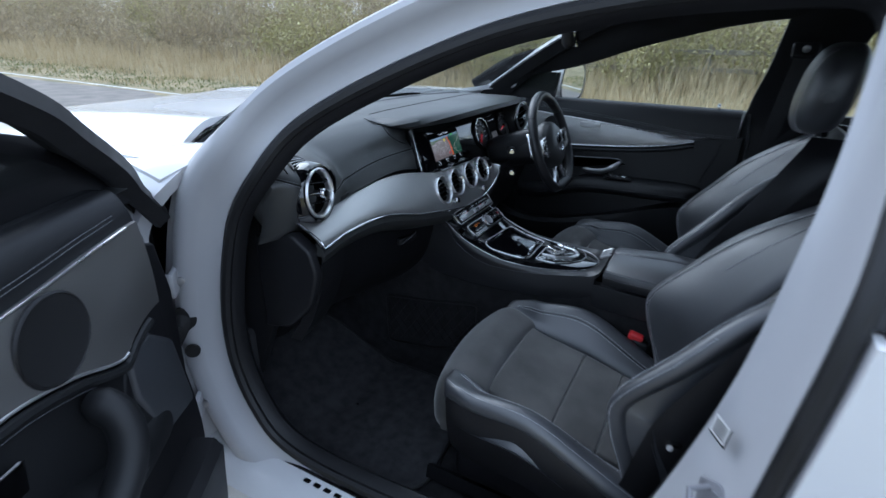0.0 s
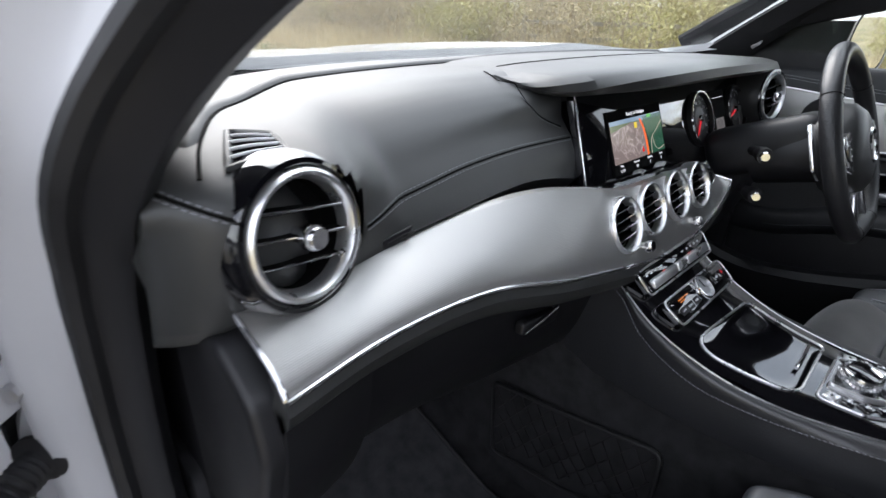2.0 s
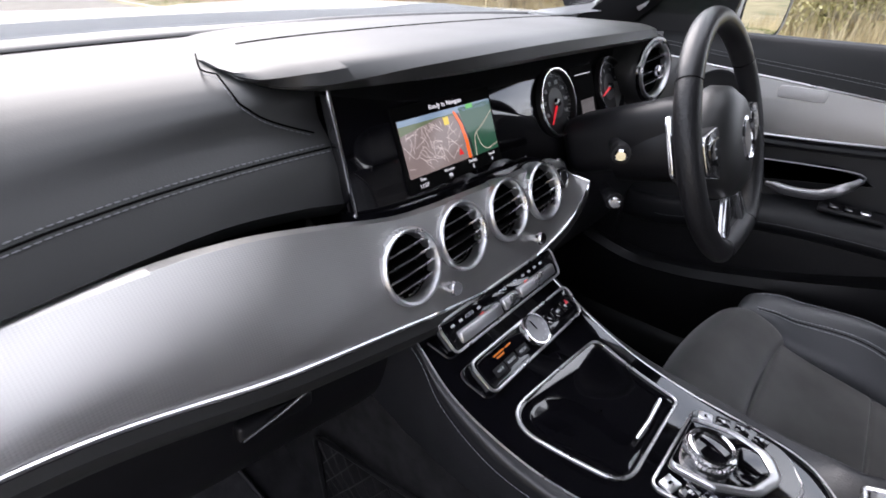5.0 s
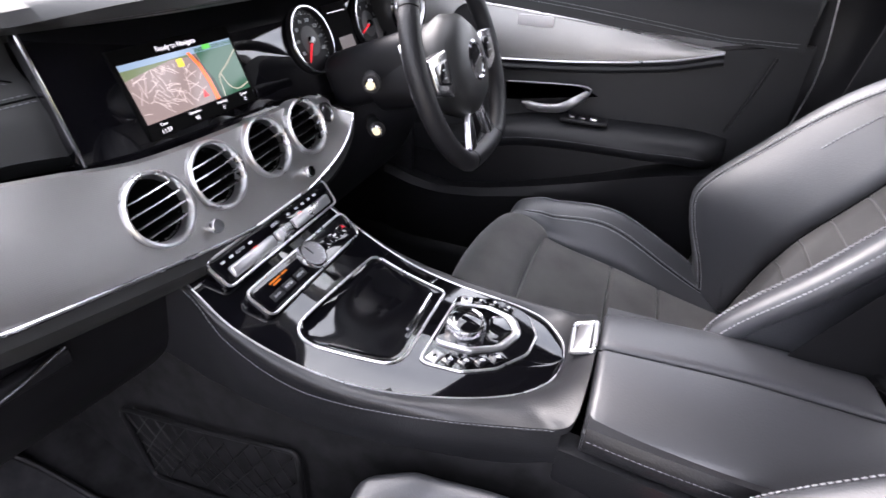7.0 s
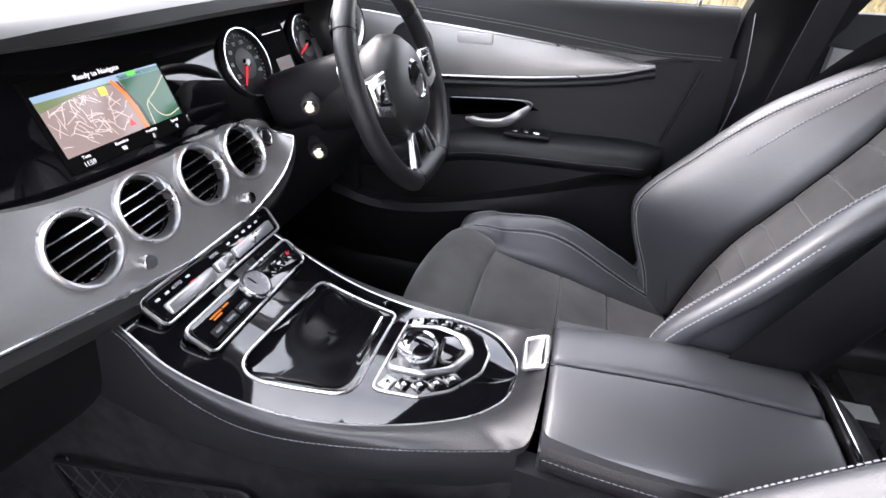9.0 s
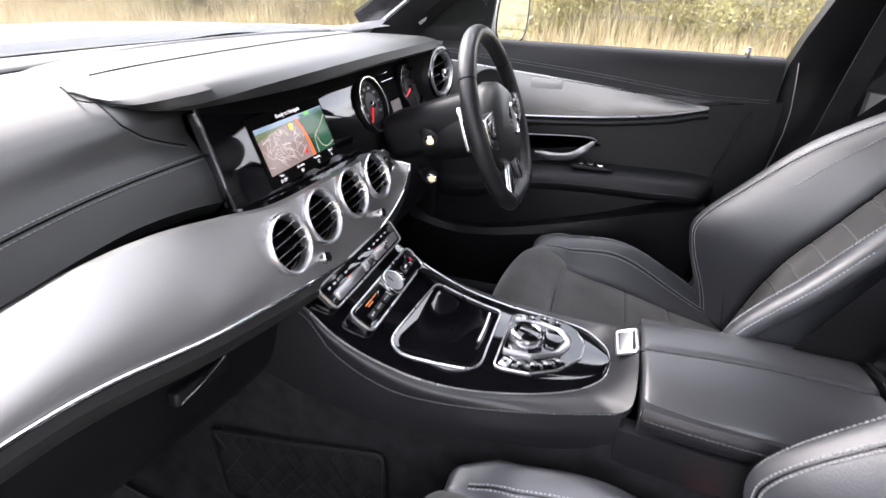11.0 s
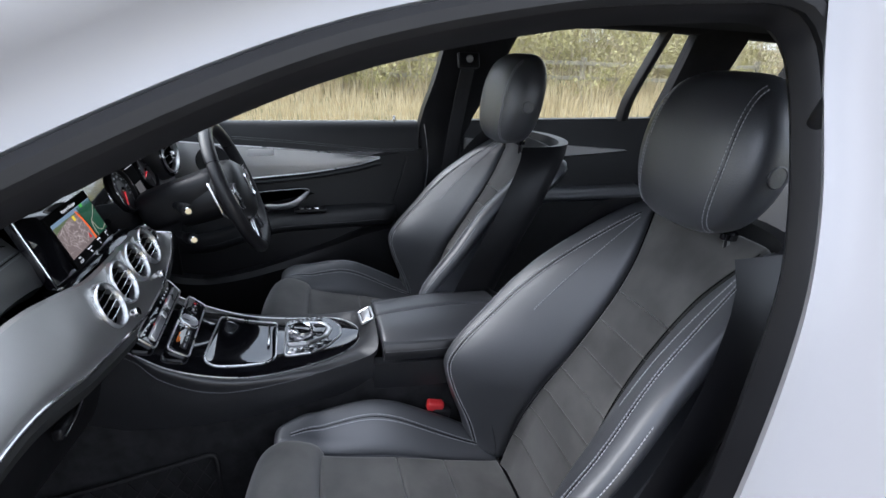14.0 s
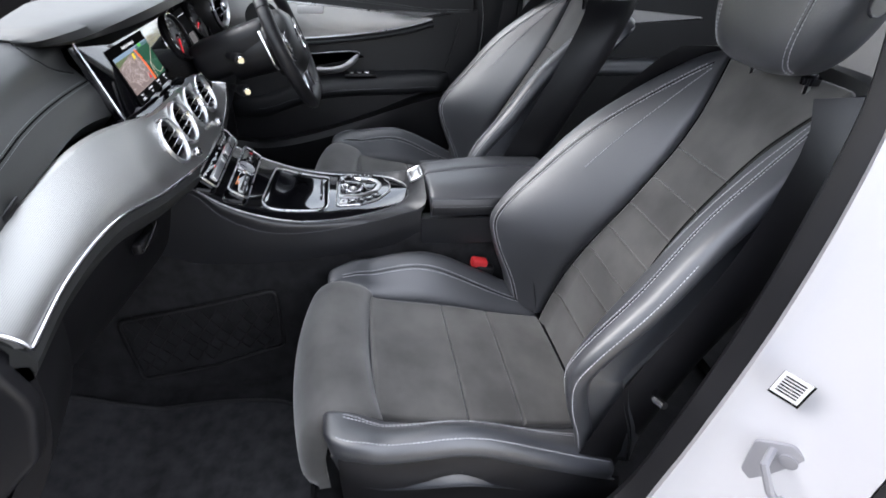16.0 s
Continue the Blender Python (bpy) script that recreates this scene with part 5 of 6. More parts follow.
rest = rounded([(.030, -.382), (.078, -.376), (.084, -.398), (.060, -.416), (.030, -.404)], [.01, .01, .012, .012, .01])
part("hand_rest", plate(rest, .010, .004, 3), GLOSS, tray, "piano black hand rest", on_pad(0, 0, 0) @ pose(0, 0, .598 - cz(0) - .003))
# button rows beside the tray: silver on the passenger side, dark beyond
for k, (x, y, turn) in enumerate(((-.028, -.332, -16), (-.024, -.352, -16), (-.018, -.372, -22), (-.008, -.391, -34), (.006, -.409, -44))):
    part("button", rbox((.020, .0165, .005), .0015, 2), SATIN if k == 0 else GLOSS, ctl, "dark push button" if k else "silver toggle", on_pad(x, y, .003, turn))
    part("symbol", rbox((.006, .0035, .0004), .0001, 1), DARK if k == 0 else PRINT, ctl, "", on_pad(x, y, .0058, turn))
    part("symbol", rbox((.0035, .0012, .0004), .0001, 1), DARK if k == 0 else PRINT, ctl, "", on_pad(x - .001, y - .0035, .0058, turn))
for k, (x, y, turn) in enumerate(((.100, -.333, 12), (.106, -.353, 12), (.111, -.374, 4), (.109, -.396, -14))):
    part("button", rbox((.016, .0165, .005), .0015, 2), SATIN if k == 0 else GLOSS, ctl, "dark push button" if k else "silver toggle", on_pad(x, y, .003, turn))
    part("symbol", rbox((.005, .0035, .0004), .0001, 1), DARK if k == 0 else PRINT, ctl, "", on_pad(x, y, .0058, turn))

# armrest with two lids
ARM_Z = lambda y: .640 + .014 * math.sin(min(1, (-.52 - y) / .2) * 1.57) - .006 * max(0, (-.70 - y) / .15)  # noqa: E731
ARM_L = lambda y: lerp(-y, [.52, .6, .7, .85], [-.080, -.088, -.092, -.090])  # noqa: E731
def lid_at(u, v):
    x = ARM_L(v) + (.133 - ARM_L(v)) * u
    return np.array([x, v, ARM_Z(v) - .022 * (abs(x - .026) / .112) ** 3.2]), np.array([0, 0, 1.0])


for x0, x1, lab in ((0, .545, "black leather armrest lid"), (.560, 1, "black leather armrest lid")):
    w = .22 * (x1 - x0)
    raw("armrest_lid", *pillow(lambda a, v: lid_at(x0 + (x1 - x0) * a / w, v), (0, w), (-.842, -.530), .009, .03, 14, 22), LEATHER, cons, lab)
for s in (-1, 1):
    ex = lambda y: ARM_L(y) - .004 if s < 0 else .137  # noqa: E731
    P = surf(lambda y, t: (ex(y) + s * .006 * math.sin(t * 3.14), y, .628 - .040 * t), np.linspace(-.532, -.846, 14), np.linspace(0, 1, 6))
    sheet("armrest_side", P, (-s * .03, 0, 0), CONSOLE, cons, "black leather armrest box side")
    stitches("stitching", [(ex(y) + s * .0058, y, .613) for y in np.linspace(-.535, -.842, 34)], cons, .0068, .00075)
    P = surf(lambda y, t: (ex(y) + s * .006 - s * .012 * t, y, .583 - .075 * t), np.linspace(-.508, -.95, 16), np.linspace(0, 1, 5))
    sheet("lower_side", P, (-s * .03, 0, 0), CONSOLE, cons, "black leather console side")
rel_z = lambda y: lerp(-y, [.47, .50, .527], [.602, .621, .636])  # noqa: E731
tube("release_frame", [(x, y, rel_z(y)) for x, y in rounded([(.034, -.497), (.094, -.494), (.090, -.522), (.030, -.524)], .004)], .0036, SATIN, cons, "bright armrest release", closed=True)
part("release_button", rbox((.052, .022, .005), .002, 2), SATIN, cons, "satin armrest release button", pose(.062, -.509, rel_z(-.509) - .001, -27))
rear = [np.array([x, -.850, ARM_Z(-.85) + .003 - .022 * (abs(x - .026) / .112) ** 3.2]) for x in np.linspace(-.096, .140, 20)]
tube("rear_strip", [(-.099, -.850, .592)] + rear + [(.143, -.850, .592)], .0045, SHINY, cons, "bright strip behind the armrest", flat=.8)
P = np.array([[(CX + .008 + (.118 - .012 * t) * math.cos(a), -.856 - .085 * t, .50 + (.142 - .10 * t ** 2) * math.sin(a) ** .35) for a in np.linspace(0.02, 3.12, 24)] for t in np.linspace(0, 1, 8)])
sheet("rear_block", P, (0, 0, -.02), PLASTIC, cons, "black rear end of the console")

# floor mat
# paler than the cabin carpet: light from the open door put into the colour
MAT = material("lit_mat_carpet", (0.036, 0.036, 0.039), 0.97, spec=0.15, bump=0.9, bump_scale=600, var=0.3, var_scale=30)
mat_t = thing("floor_mat", (-.42, .0, .17), "black carpet floor mat with a sewn edge", "floor mat")
MO = [tuple(p) for p in spline([(-.64, -.22), (-.45, -.235), (-.25, -.20), (-.20, -.05), (-.21, .2), (-.26, .40), (-.45, .44), (-.62, .40), (-.67, .1)], 90, closed=True)]
fz = lambda y: .162 + .30 * max(0, (y - .12) / .5) ** 1.1  # noqa: E731
c0 = np.mean(MO, 0)
P = np.array([[(c0[0] + (x - c0[0]) * k, c0[1] + (y - c0[1]) * k, fz(c0[1] + (y - c0[1]) * k)) for k in np.linspace(.02, 1, 8)] for x, y in MO + MO[:1]])
sheet("carpet", P, (0, 0, -.008), MAT, mat_t, "black carpet")
tube("sewn_edge", [(x, y, fz(y)) for x, y in MO], .005, RUBBER, mat_t, "black sewn edge", closed=True)

# storage net on the tunnel side
net = thing("storage_net", (-.145, .0, .27), "black elastic net pocket on the tunnel side", "net")
def net_pt(y, z):
    return np.array([CX - .133 - .022 * ((.60 - z) / .46) - .012 * math.sin(math.pi * min(1, max(0, (z - .27) / .17))), y, z])


corner = [(-.166, .435), (-.166, .272), (.0, .225), (.175, .20), (.18, .385), (.02, .405)]
tube("cord", [net_pt(y, z) for y, z in rounded(corner, .018, 5)], .0042, RUBBER, net, "black elastic cord", closed=True)
for k in range(22):
    y0 = -.30 + .036 * k
    for sgn in (1, -1):
        seg = []
        for t in np.linspace(0, 1, 10):
            z = .22 + .20 * t
            y = y0 + sgn * .14 * (t - .5)
            if -.160 < y < .172 and z < .43 - .10 * (y + .16) and z > .265 - .16 * (y + .16):
                seg.append(net_pt(y, z))
        if len(seg) > 2:
            tube("strand", seg, .0013, RUBBER, net, seg=5)

# ---- steering wheel ----
wheel = thing("steering_wheel", (.37, -.21, .88), "black leather flat-bottomed steering wheel with satin spokes", "steering wheel")
WM = facing((.37, -.212, .880), (0, -.94, .342), (0, .342, .94))
R = .170
loop = []
for a in np.linspace(0, 2 * math.pi, 120, endpoint=False):
    x, y = R * math.cos(a), R * math.sin(a)
    if y < -.150:
        y = -.150 - (-.150 - y) * .25
    loop.append((x, y, 0))
def rim_arc(name, a0, a1, mat, label):
    idx = [i % 120 for i in range(int(a0 / 3), int(a1 / 3) + 1)]
    r = [.0165] * len(idx)
    r[0] = r[-1] = .0155
    return tube(name, [loop[i] for i in idx], r, mat, wheel, label, seg=16, M=WM)


PERF = material("perforated_leather", (.012, .012, .0135), .42, bump=.9, bump_scale=330, kind="voronoi", var=.1, var_scale=20)
WHEEL = material("black_wheel_leather", (.012, .012, .0135), .38, spec=.7, bump=.3, bump_scale=500, kind="voronoi", var=.15, var_scale=12, rough_var=.05)
rim_arc("rim_top", 36, 144, WHEEL, "smooth black leather rim")
rim_arc("rim_side", 144, 246, PERF, "perforated leather grip")
rim_arc("rim_bottom", 246, 294, WHEEL, "smooth black leather rim")
rim_arc("rim_side", 294, 396, PERF, "perforated leather grip")
for i in (12, 48, 82, 98):
    p = np.array(loop[i])
    turned("joint_ring", [(.0166, -.0008), (.0174, 0), (.0166, .0008)], DARK, wheel, "", WM @ facing(tuple(p), (-p[1], p[0], 0.0001), (0, 0, 1)), 20)
hubm = raw("airbag_cover", *lathe([(0, .030), (.040, .029), (.064, .023), (.080, .009), (.086, -.015), (.072, -.05)], 40), PAD, wheel, "black leather hub", WM @ Matrix.Diagonal((1.0, 1.0, 1.0, 1)) @ pose(0, -.005, .0))
em = turned("emblem_ring", [(.0255, .0295), (.029, .0325), (.033, .0295), (.029, .028)], CHROME, wheel, "plain round chrome emblem", WM @ pose(0, -.003, .0), 40)
turned("emblem_disc", [(.0258, .0275), (.0258, .0298), (0, .0305)], GLOSS, em, "", WM @ pose(0, -.003, .0), 32)
SP_A = material("spoke_plastic", (.016, .016, .018), .4, var=.1)
for s in (-1, 1):
    sp = part("spoke", plate(rounded([(s * .055, .032), (s * .158, .030), (s * .158, -.022), (s * .055, -.038)][::s], .010), .018, .005, 3), SP_A, wheel, "black side spoke", WM @ pose(0, 0, -.008))
    part("bezel", plate(rounded([(s * .078, .034), (s * .152, .030), (s * .148, -.020), (s * .092, -.040)][::s], .010), .004, .0015, 2), CHROME, sp, "satin switch bezel", WM @ pose(0, 0, .010))
    part("switch_pad", plate(rounded([(s * .088, .021), (s * .138, .018), (s * .134, -.010), (s * .097, -.019)][::s], .008), .004, .001, 2), GLOSS, sp, "black switches", WM @ pose(0, 0, .0125))
    for k in range(2):
        part("symbol", rbox((.008, .002, .0003), .0001, 1), PRINT, sp, "", WM @ pose(s * .113, .008 - .012 * k, .0166))
    low = [(s * .022, -.082), (s * .034, -.078), (s * .068, -.132), (s * .062, -.152), (s * .040, -.156)][::s]
    part("lower_spoke", plate(rounded(low, .006), .010, .003, 2), CHROME, wheel, "satin lower spoke", WM @ pose(0, 0, -.004))
    low = [(s * .0, -.060), (s * .018, -.060), (s * .040, -.150), (s * .0, -.152)][::s]
    pd = part("shift_paddle", plate(rounded([(s * .078, .055), (s * .128, .062), (s * .135, -.02), (s * .098, -.05)][::s], .012), .005, .0015, 2), CHROME, wheel, "satin shift paddle", WM @ pose(0, 0, -.038))
part("spoke_infill", plate(rounded([(-.02, -.055), (.02, -.055), (.045, -.152), (-.045, -.152)], .006), .008, .002, 2), GLOSS, wheel, "piano black spoke infill", WM @ pose(0, 0, -.010))
raw("column", *lathe([(0, -.16), (.05, -.16), (.062, -.05), (.055, -.03), (0, -.03)], 32), PLASTIC, wheel, "black column collar", WM)
# stalks left of the wheel
for z, ln, nm in ((.855, .085, "gear_stalk"), (.775, .07, "column_stalk")):
    st = thing(nm, (.26, -.08, z), "black column stalk with bright end button", "stalk")
    tube("lever", spline([(.33, -.06, z - .005), (.29, -.085, z), (.335 - ln, -.105, z + .003)], 12), [.010] * 6 + [.012, .0135, .0145, .015, .015, .014], PLASTIC, st, "black lever", seg=14)
    turned("end_button", [(.009, -.002), (.0095, .006), (.007, .009), (0, .009)], SHINY, st, "bright end button", facing((.335 - ln, -.105, z + .003), (-1, -.35, .05)), 24)

# ---- seats ----
def quilt(S, e0, e1, vr, r=.008, depth=.04, nu=12, nv=24):
    """A padded panel on S(u, v) between the edges u = e0(v) and u = e1(v)."""
    vm = (vr[0] + vr[1]) / 2
    w = abs(e1(vm) - e0(vm))
    return pillow(lambda a, v: S(e0(v) + (e1(v) - e0(v)) * a / w, v), (0, w), vr, r, depth, nu, nv)


BZ = [.34, .45, .55, .62, .734, .83, .90, .96, 1.0]
BACK_Y = [-.775, -.800, -.818, -.835, -.893, -.952, -.993, -1.030, -1.055]
BACK_F = [.05, .100, .153, .173, .143, .122, .078, .030, -.005]
BACK_K = [.92, .96, 1.0, 1.02, 1.0, .93, .84, .72, .55]
SUEDE_W = lambda z: lerp(z, [.36, .435, .527, .6, .7, .8, .88, .93, .985], [.148, .140, .118, .094, .074, .070, .080, .098, .125])  # noqa: E731
BACK_W = lambda z: .262 * lerp(z, BZ, BACK_K)  # noqa: E731


def front_seat(cx, label, dz=0.0, rest_y=-1.03, rest_z=1.112):
    seat = thing("front_seat", (cx, -.6, .15), label, "car seat", "front seats")

    def with_normal(P, flip):
        def f(u, v):
            e = .004
            p = P(u, v)
            n = np.cross(P(u + e, v) - P(u - e, v), P(u, v + e) - P(u, v - e))
            n /= np.linalg.norm(n) + 1e-12
            return p, n * (1 if n @ flip > 0 else -1)
        return f

    def cushion(u, v):
        """Cushion: u across from the seat's centre, v = distance behind the front lip along the top."""
        z = lerp(v, [-.03, 0, .03, .08, .13, .3, .42, .55], [.43, .492, .514, .503, .470, .428, .398, .372])
        b = max(0, (abs(u) - .150) / .10)
        bol = lerp(v, [0, .06, .14, .25, .38, .48, .55], [.0, .012, .058, .088, .060, .025, .0])
        z = z + bol * (1 - math.cos(min(1.1, b) * math.pi)) / 2 - max(0, b - .9) ** 2 * .055 - .006 * (min(1, abs(u) / .15)) ** 3
        return np.array([cx + u, -.262 - v, z + dz])

    C = with_normal(cushion, np.array([0, 0, 1.0]))

    def lip(u, v):
        """Front thigh pad, rolled over the lip."""
        a = [(-.225, .33), (-.222, .40), (-.232, .46), (-.256, .502), (-.295, .517), (-.345, .499), (-.378, .468)]
        q = spline(a, 60)
        k = int(round(np.clip(v / .24, 0, 1) * 59))
        t = q[min(k + 1, 59)] - q[max(k - 1, 0)]
        n = np.array([0, t[1], -t[0]])
        n /= np.linalg.norm(n) + 1e-9
        curve = .022 * (u / .19) ** 2
        return np.array([cx + u, q[k][0] - curve, q[k][1] + dz - .5 * curve]), n * (1 if n[2] >= -.2 else -1)

    def sunk(S, d):
        def f(u, v):
            p, n = S(u, v)
            return p - n * d, n
        return f

    def seam_line(S, us, lift, name="stitching", **kw):
        pts = []
        for u, v in us:
            p, n = S(u, v)
            pts.append(p + n * lift)
        if name == "seam":
            return tube("seam", pts, .0011, DARK, seat, seg=5)
        return stitches(name, pts, seat, .0062, .0010, THREAD)

    raw("cushion_foam", *pillow(sunk(C, .014), (-.235, .235), (.03, .52), .02, .06, 26, 26), LEATHER, seat, "black leather cushion cover")
    raw("thigh_pad", *pillow(lip, (-.186, .186), (.0, .24), .022, .02, 18, 28), SUEDE, seat, "black microfibre thigh pad")
    for v0, v1 in ((.118, .275), (.2765, .380), (.3815, .51)):
        raw("cushion_centre", *quilt(C, lambda v: -.160 + .02 * max(0, v - .3), lambda v: .160 - .02 * max(0, v - .3), (v0, v1), .006, .03, 18, 12), SUEDE, seat, "black microfibre cushion panel")
    for s in (-1, 1):
        wide = .280 if s * cx > 0 else .258
        inner = lambda v: s * (.163 - .02 * max(0, v - .3))  # noqa: E731
        outer = lambda v: s * lerp(v, [.015, .05, .10, .20, .40, .53], [.205, wide - .030, wide - .010, wide, wide - .002, wide - .012])  # noqa: E731
        raw("cushion_bolster", *quilt(C, inner, outer, (.020, .53), .024, .05, 16, 30), LEATHER, seat, "black leather cushion bolster")
        for off in (-.0035, .0035):
            seam_line(C, [(s * (lerp(v, [.06, .12, .25, .50], [.186, .206, .214, .192]) + off), v) for v in np.linspace(.06, .50, 60)], .0014)
        seam_line(C, [(s * lerp(v, [.06, .12, .25, .50], [.186, .206, .214, .192]), v) for v in np.linspace(.06, .50, 60)], .0, "seam")
        if wide > .26:
            seam_line(C, [(outer(v) - s * .020, v) for v in np.linspace(.05, .51, 60)], .0008)
        # valance below the bolster
        P = []
        for v in np.linspace(.05, .53, 16):
            a = C(outer(v) - s * .006, v)[0]
            P.append([a + np.array([s * o, 0, d]) for o, d in ((-.006, -.022), (.002, -.045), (.0, -.09), (-.012, -.15), (-.03, -.20))])
        sheet("valance", np.array(P), (-s * .025, 0, 0), PLASTIC, seat, "black plastic seat valance")
        P = surf(lambda y, t: (cx + s * (.20 + .01 * t), y, .165 + .035 * (1 - t)), np.linspace(-.24, -.86, 8), np.linspace(0, 1, 4))
        sheet("seat_rail", P, (-s * .02, 0, -.012), PLASTIC, seat, "black seat rail")
    part("cushion_base", rbox((.44, .48, .15), .03, 3), PLASTIC, seat, "black seat base", pose(cx, -.56, .29))

    def back(u, z):
        """Backrest: u across, z = height of the point."""
        c, e = SUEDE_W(z), BACK_W(z)
        t = max(0, (abs(u) - c * .9) / (e - c * .9))
        rise = math.sin(min(1, t / .90) * math.pi / 2) ** 1.35
        y = lerp(z, BZ, BACK_Y) + lerp(z, BZ, BACK_F) * rise - max(0, t - .86) ** 2 * 1.3
        return np.array([cx + u, y, z + dz])

    B = with_normal(back, np.array([0, 1.0, .2]))
    raw("backrest_foam", *quilt(sunk(B, .016), lambda z: -BACK_W(z) * .9, lambda z: BACK_W(z) * .9, (.37, .985), .02, .05, 30, 30), LEATHER, seat, "black leather backrest cover")
    for z0, z1 in ((.365, .4595), (.4605, .5495), (.5505, .6095), (.6105, .6645), (.6655, .7195), (.7205, .7745), (.7755, .8295), (.8305, .99)):
        raw("backrest_centre", *quilt(B, lambda z: -SUEDE_W(z), lambda z: SUEDE_W(z), (z0, z1), .0035, .05, 18, 8 if z1 < .9 else 18), SUEDE, seat, "black microfibre backrest panel")
    RIDGE_U = lambda z: BACK_W(z) * lerp(z, [.40, .50, .62, .75, .85, .95], [.80, .82, .83, .80, .76, .74])  # noqa: E731
    for s in (-1, 1):
        raw("backrest_bolster", *quilt(B, lambda z: s * (SUEDE_W(z) + .003), lambda z: s * BACK_W(z), (.37, .995), .022, .07, 22, 40), LEATHER, seat, "black leather backrest bolster")
        line = [(s * RIDGE_U(z), z) for z in np.linspace(.40, .965, 80)]
        for off in (-.004, .004):
            seam_line(B, [(u + s * off, z) for u, z in line], .0014)
        seam_line(B, line, .0, "seam")
        outer_line = [(s * BACK_W(z) * .955, z) for z in np.linspace(.42, .80, 60)]
        seam_line(B, outer_line, -.0005)
        seam_line(B, [(s * (SUEDE_W(z) + .62 * (RIDGE_U(z) - SUEDE_W(z))), z) for z in np.linspace(.76, .96, 30)], .0012)
        seam_line(B, [(s * (SUEDE_W(z) + .001), z) for z in np.linspace(.40, .98, 80)], -.001, "seam")
    # shell behind
    P = []
    for z in np.linspace(.33, .99, 24):
        row = []
        for a in np.linspace(0, math.pi, 18):
            row.append((cx + BACK_W(z) * math.cos(a), lerp(z, BZ, BACK_Y) + .060 - .160 * math.sin(a) ** .6, z + dz))
        P.append(row)
    sheet("back_shell", np.array(P), (0, .03, 0), PLASTIC, seat, "black plastic seat back shell")

    # headrest: domed cushion, wider above, with a stitched seam towards each side
    HW, HD, HH2 = .136, .068, .122

    def rest_pt(x, y, zz):
        k = 1 - .10 * max(0, zz / HH2) ** 2 - .17 * max(0, -zz / HH2) ** 1.6
        return (cx + x * k, rest_y + y + .012 * (x / HW) ** 2 - .16 * zz, rest_z + zz)

    ex = lambda c, p: math.copysign(abs(c) ** p, c)  # noqa: E731
    V, nu, nv = [], 56, 32
    for i in range(nv + 1):
        t = -math.pi / 2 + math.pi * i / nv
        top_k = .62 if t > 0 else .46
        for k in range(nu):
            a = 2 * math.pi * k / nu
            V.append(rest_pt(HW * ex(math.cos(t), top_k) * ex(math.cos(a), .72), HD * ex(math.cos(t), top_k) * ex(math.sin(a), .80), HH2 * ex(math.sin(t), .82)))
    F = [(i * nu + k, i * nu + (k + 1) % nu, (i + 1) * nu + (k + 1) % nu, (i + 1) * nu + k) for i in range(nv) for k in range(nu)]
    hr = raw("headrest", V, F, LEATHER, seat, "black leather headrest")
    for s in (-1, 1):
        for off in (.086, .093):
            pts = []
            for t in np.linspace(-1.44, 1.36, 70):
                cc = abs(math.cos(t)) ** (.62 if t > 0 else .46)
                ca = (off / (HW * cc)) ** (1 / .72)
                if ca < .98:
                    yy = HD * cc * (1 - ca * ca) ** .40
                    pts.append(np.array(rest_pt(off * s, yy + .0010, HH2 * 1.003 * math.copysign(abs(math.sin(t)) ** .82, t))))
            stitches("stitching", pts, hr, .0062, .0010, THREAD)
            if off > .09:
                tube("seam", [p - np.array([s * .0035, .0012, 0]) for p in pts], .0011, DARK, hr)
        tube("headrest_post", [(cx + s * .06, rest_y - .01, .955 + dz), (cx + s * .06, rest_y - .005, rest_z - .09)], .006, SHINY, seat, "chrome headrest post")
        turned("post_collar", [(.014, -.004), (.014, .006), (.010, .009), (.007, .009)], GLOSS, seat, "black post collar", pose(cx + s * .06, rest_y - .008, .985 + dz), 20)
    turned("headrest_button", [(.017, -.002), (.017, .0012), (.0150, .002), (.0140, .0010), (0, .0012)], LEATHER, hr, "round release button", facing((cx - HW * .995, rest_y + .012, rest_z - .012), (-1, 0, 0)), 28)
    return seat


front_seat(-.375, "black leather and microfibre passenger seat with pale stitching")
front_seat(.375, "black leather and microfibre driver's seat with pale stitching", .015, -.985, 1.118)

# rear bench
bench = thing("rear_bench", (0, -1.9, .2), "black leather rear bench in shade", "car seat")
raw("cushion", *pillow(lambda u, v: ((u, v, .50 + .03 * math.cos((v + 1.55) * 3)), (0, .1, 1)), (-.64, .64), (-2.0, -1.50), .05, .12, 20, 14), LEATHER, bench)
raw("backrest", *pillow(lambda u, v: ((u, -1.98 - .30 * (v - .5), v), (0, 1, .25)), (-.64, .64), (.50, .98), .05, .08, 20, 14), LEATHER, bench)

# buckle and lever by the passenger seat
bk = thing("seat_belt_buckle", (-.105, -.655, .33), "black belt buckle with red release button", "buckle")
part("housing", rbox((.028, .048, .085), .008, 3), PLASTIC, bk, "black housing", pose(-.108, -.655, .415, 12))
part("button", rbox((.024, .040, .022), .005, 3), RED, bk, "red release button", pose(-.107, -.648, .462, 12))
part("slot", rbox((.004, .022, .016), .002, 2), DARK, bk, "", pose(-.123, -.657, .425, 12))
tube("stem", [(-.11, -.69, .22), (-.109, -.67, .37)], .012, PLASTIC, bk)
lv = thing("seat_lever", (-.655, -.80, .55), "black seat release lever with bright tip", "lever")
tube("bar", [(-.645, -.79, .585), (-.668, -.772, .60), (-.685, -.775, .605)], .006, CHROME, lv)

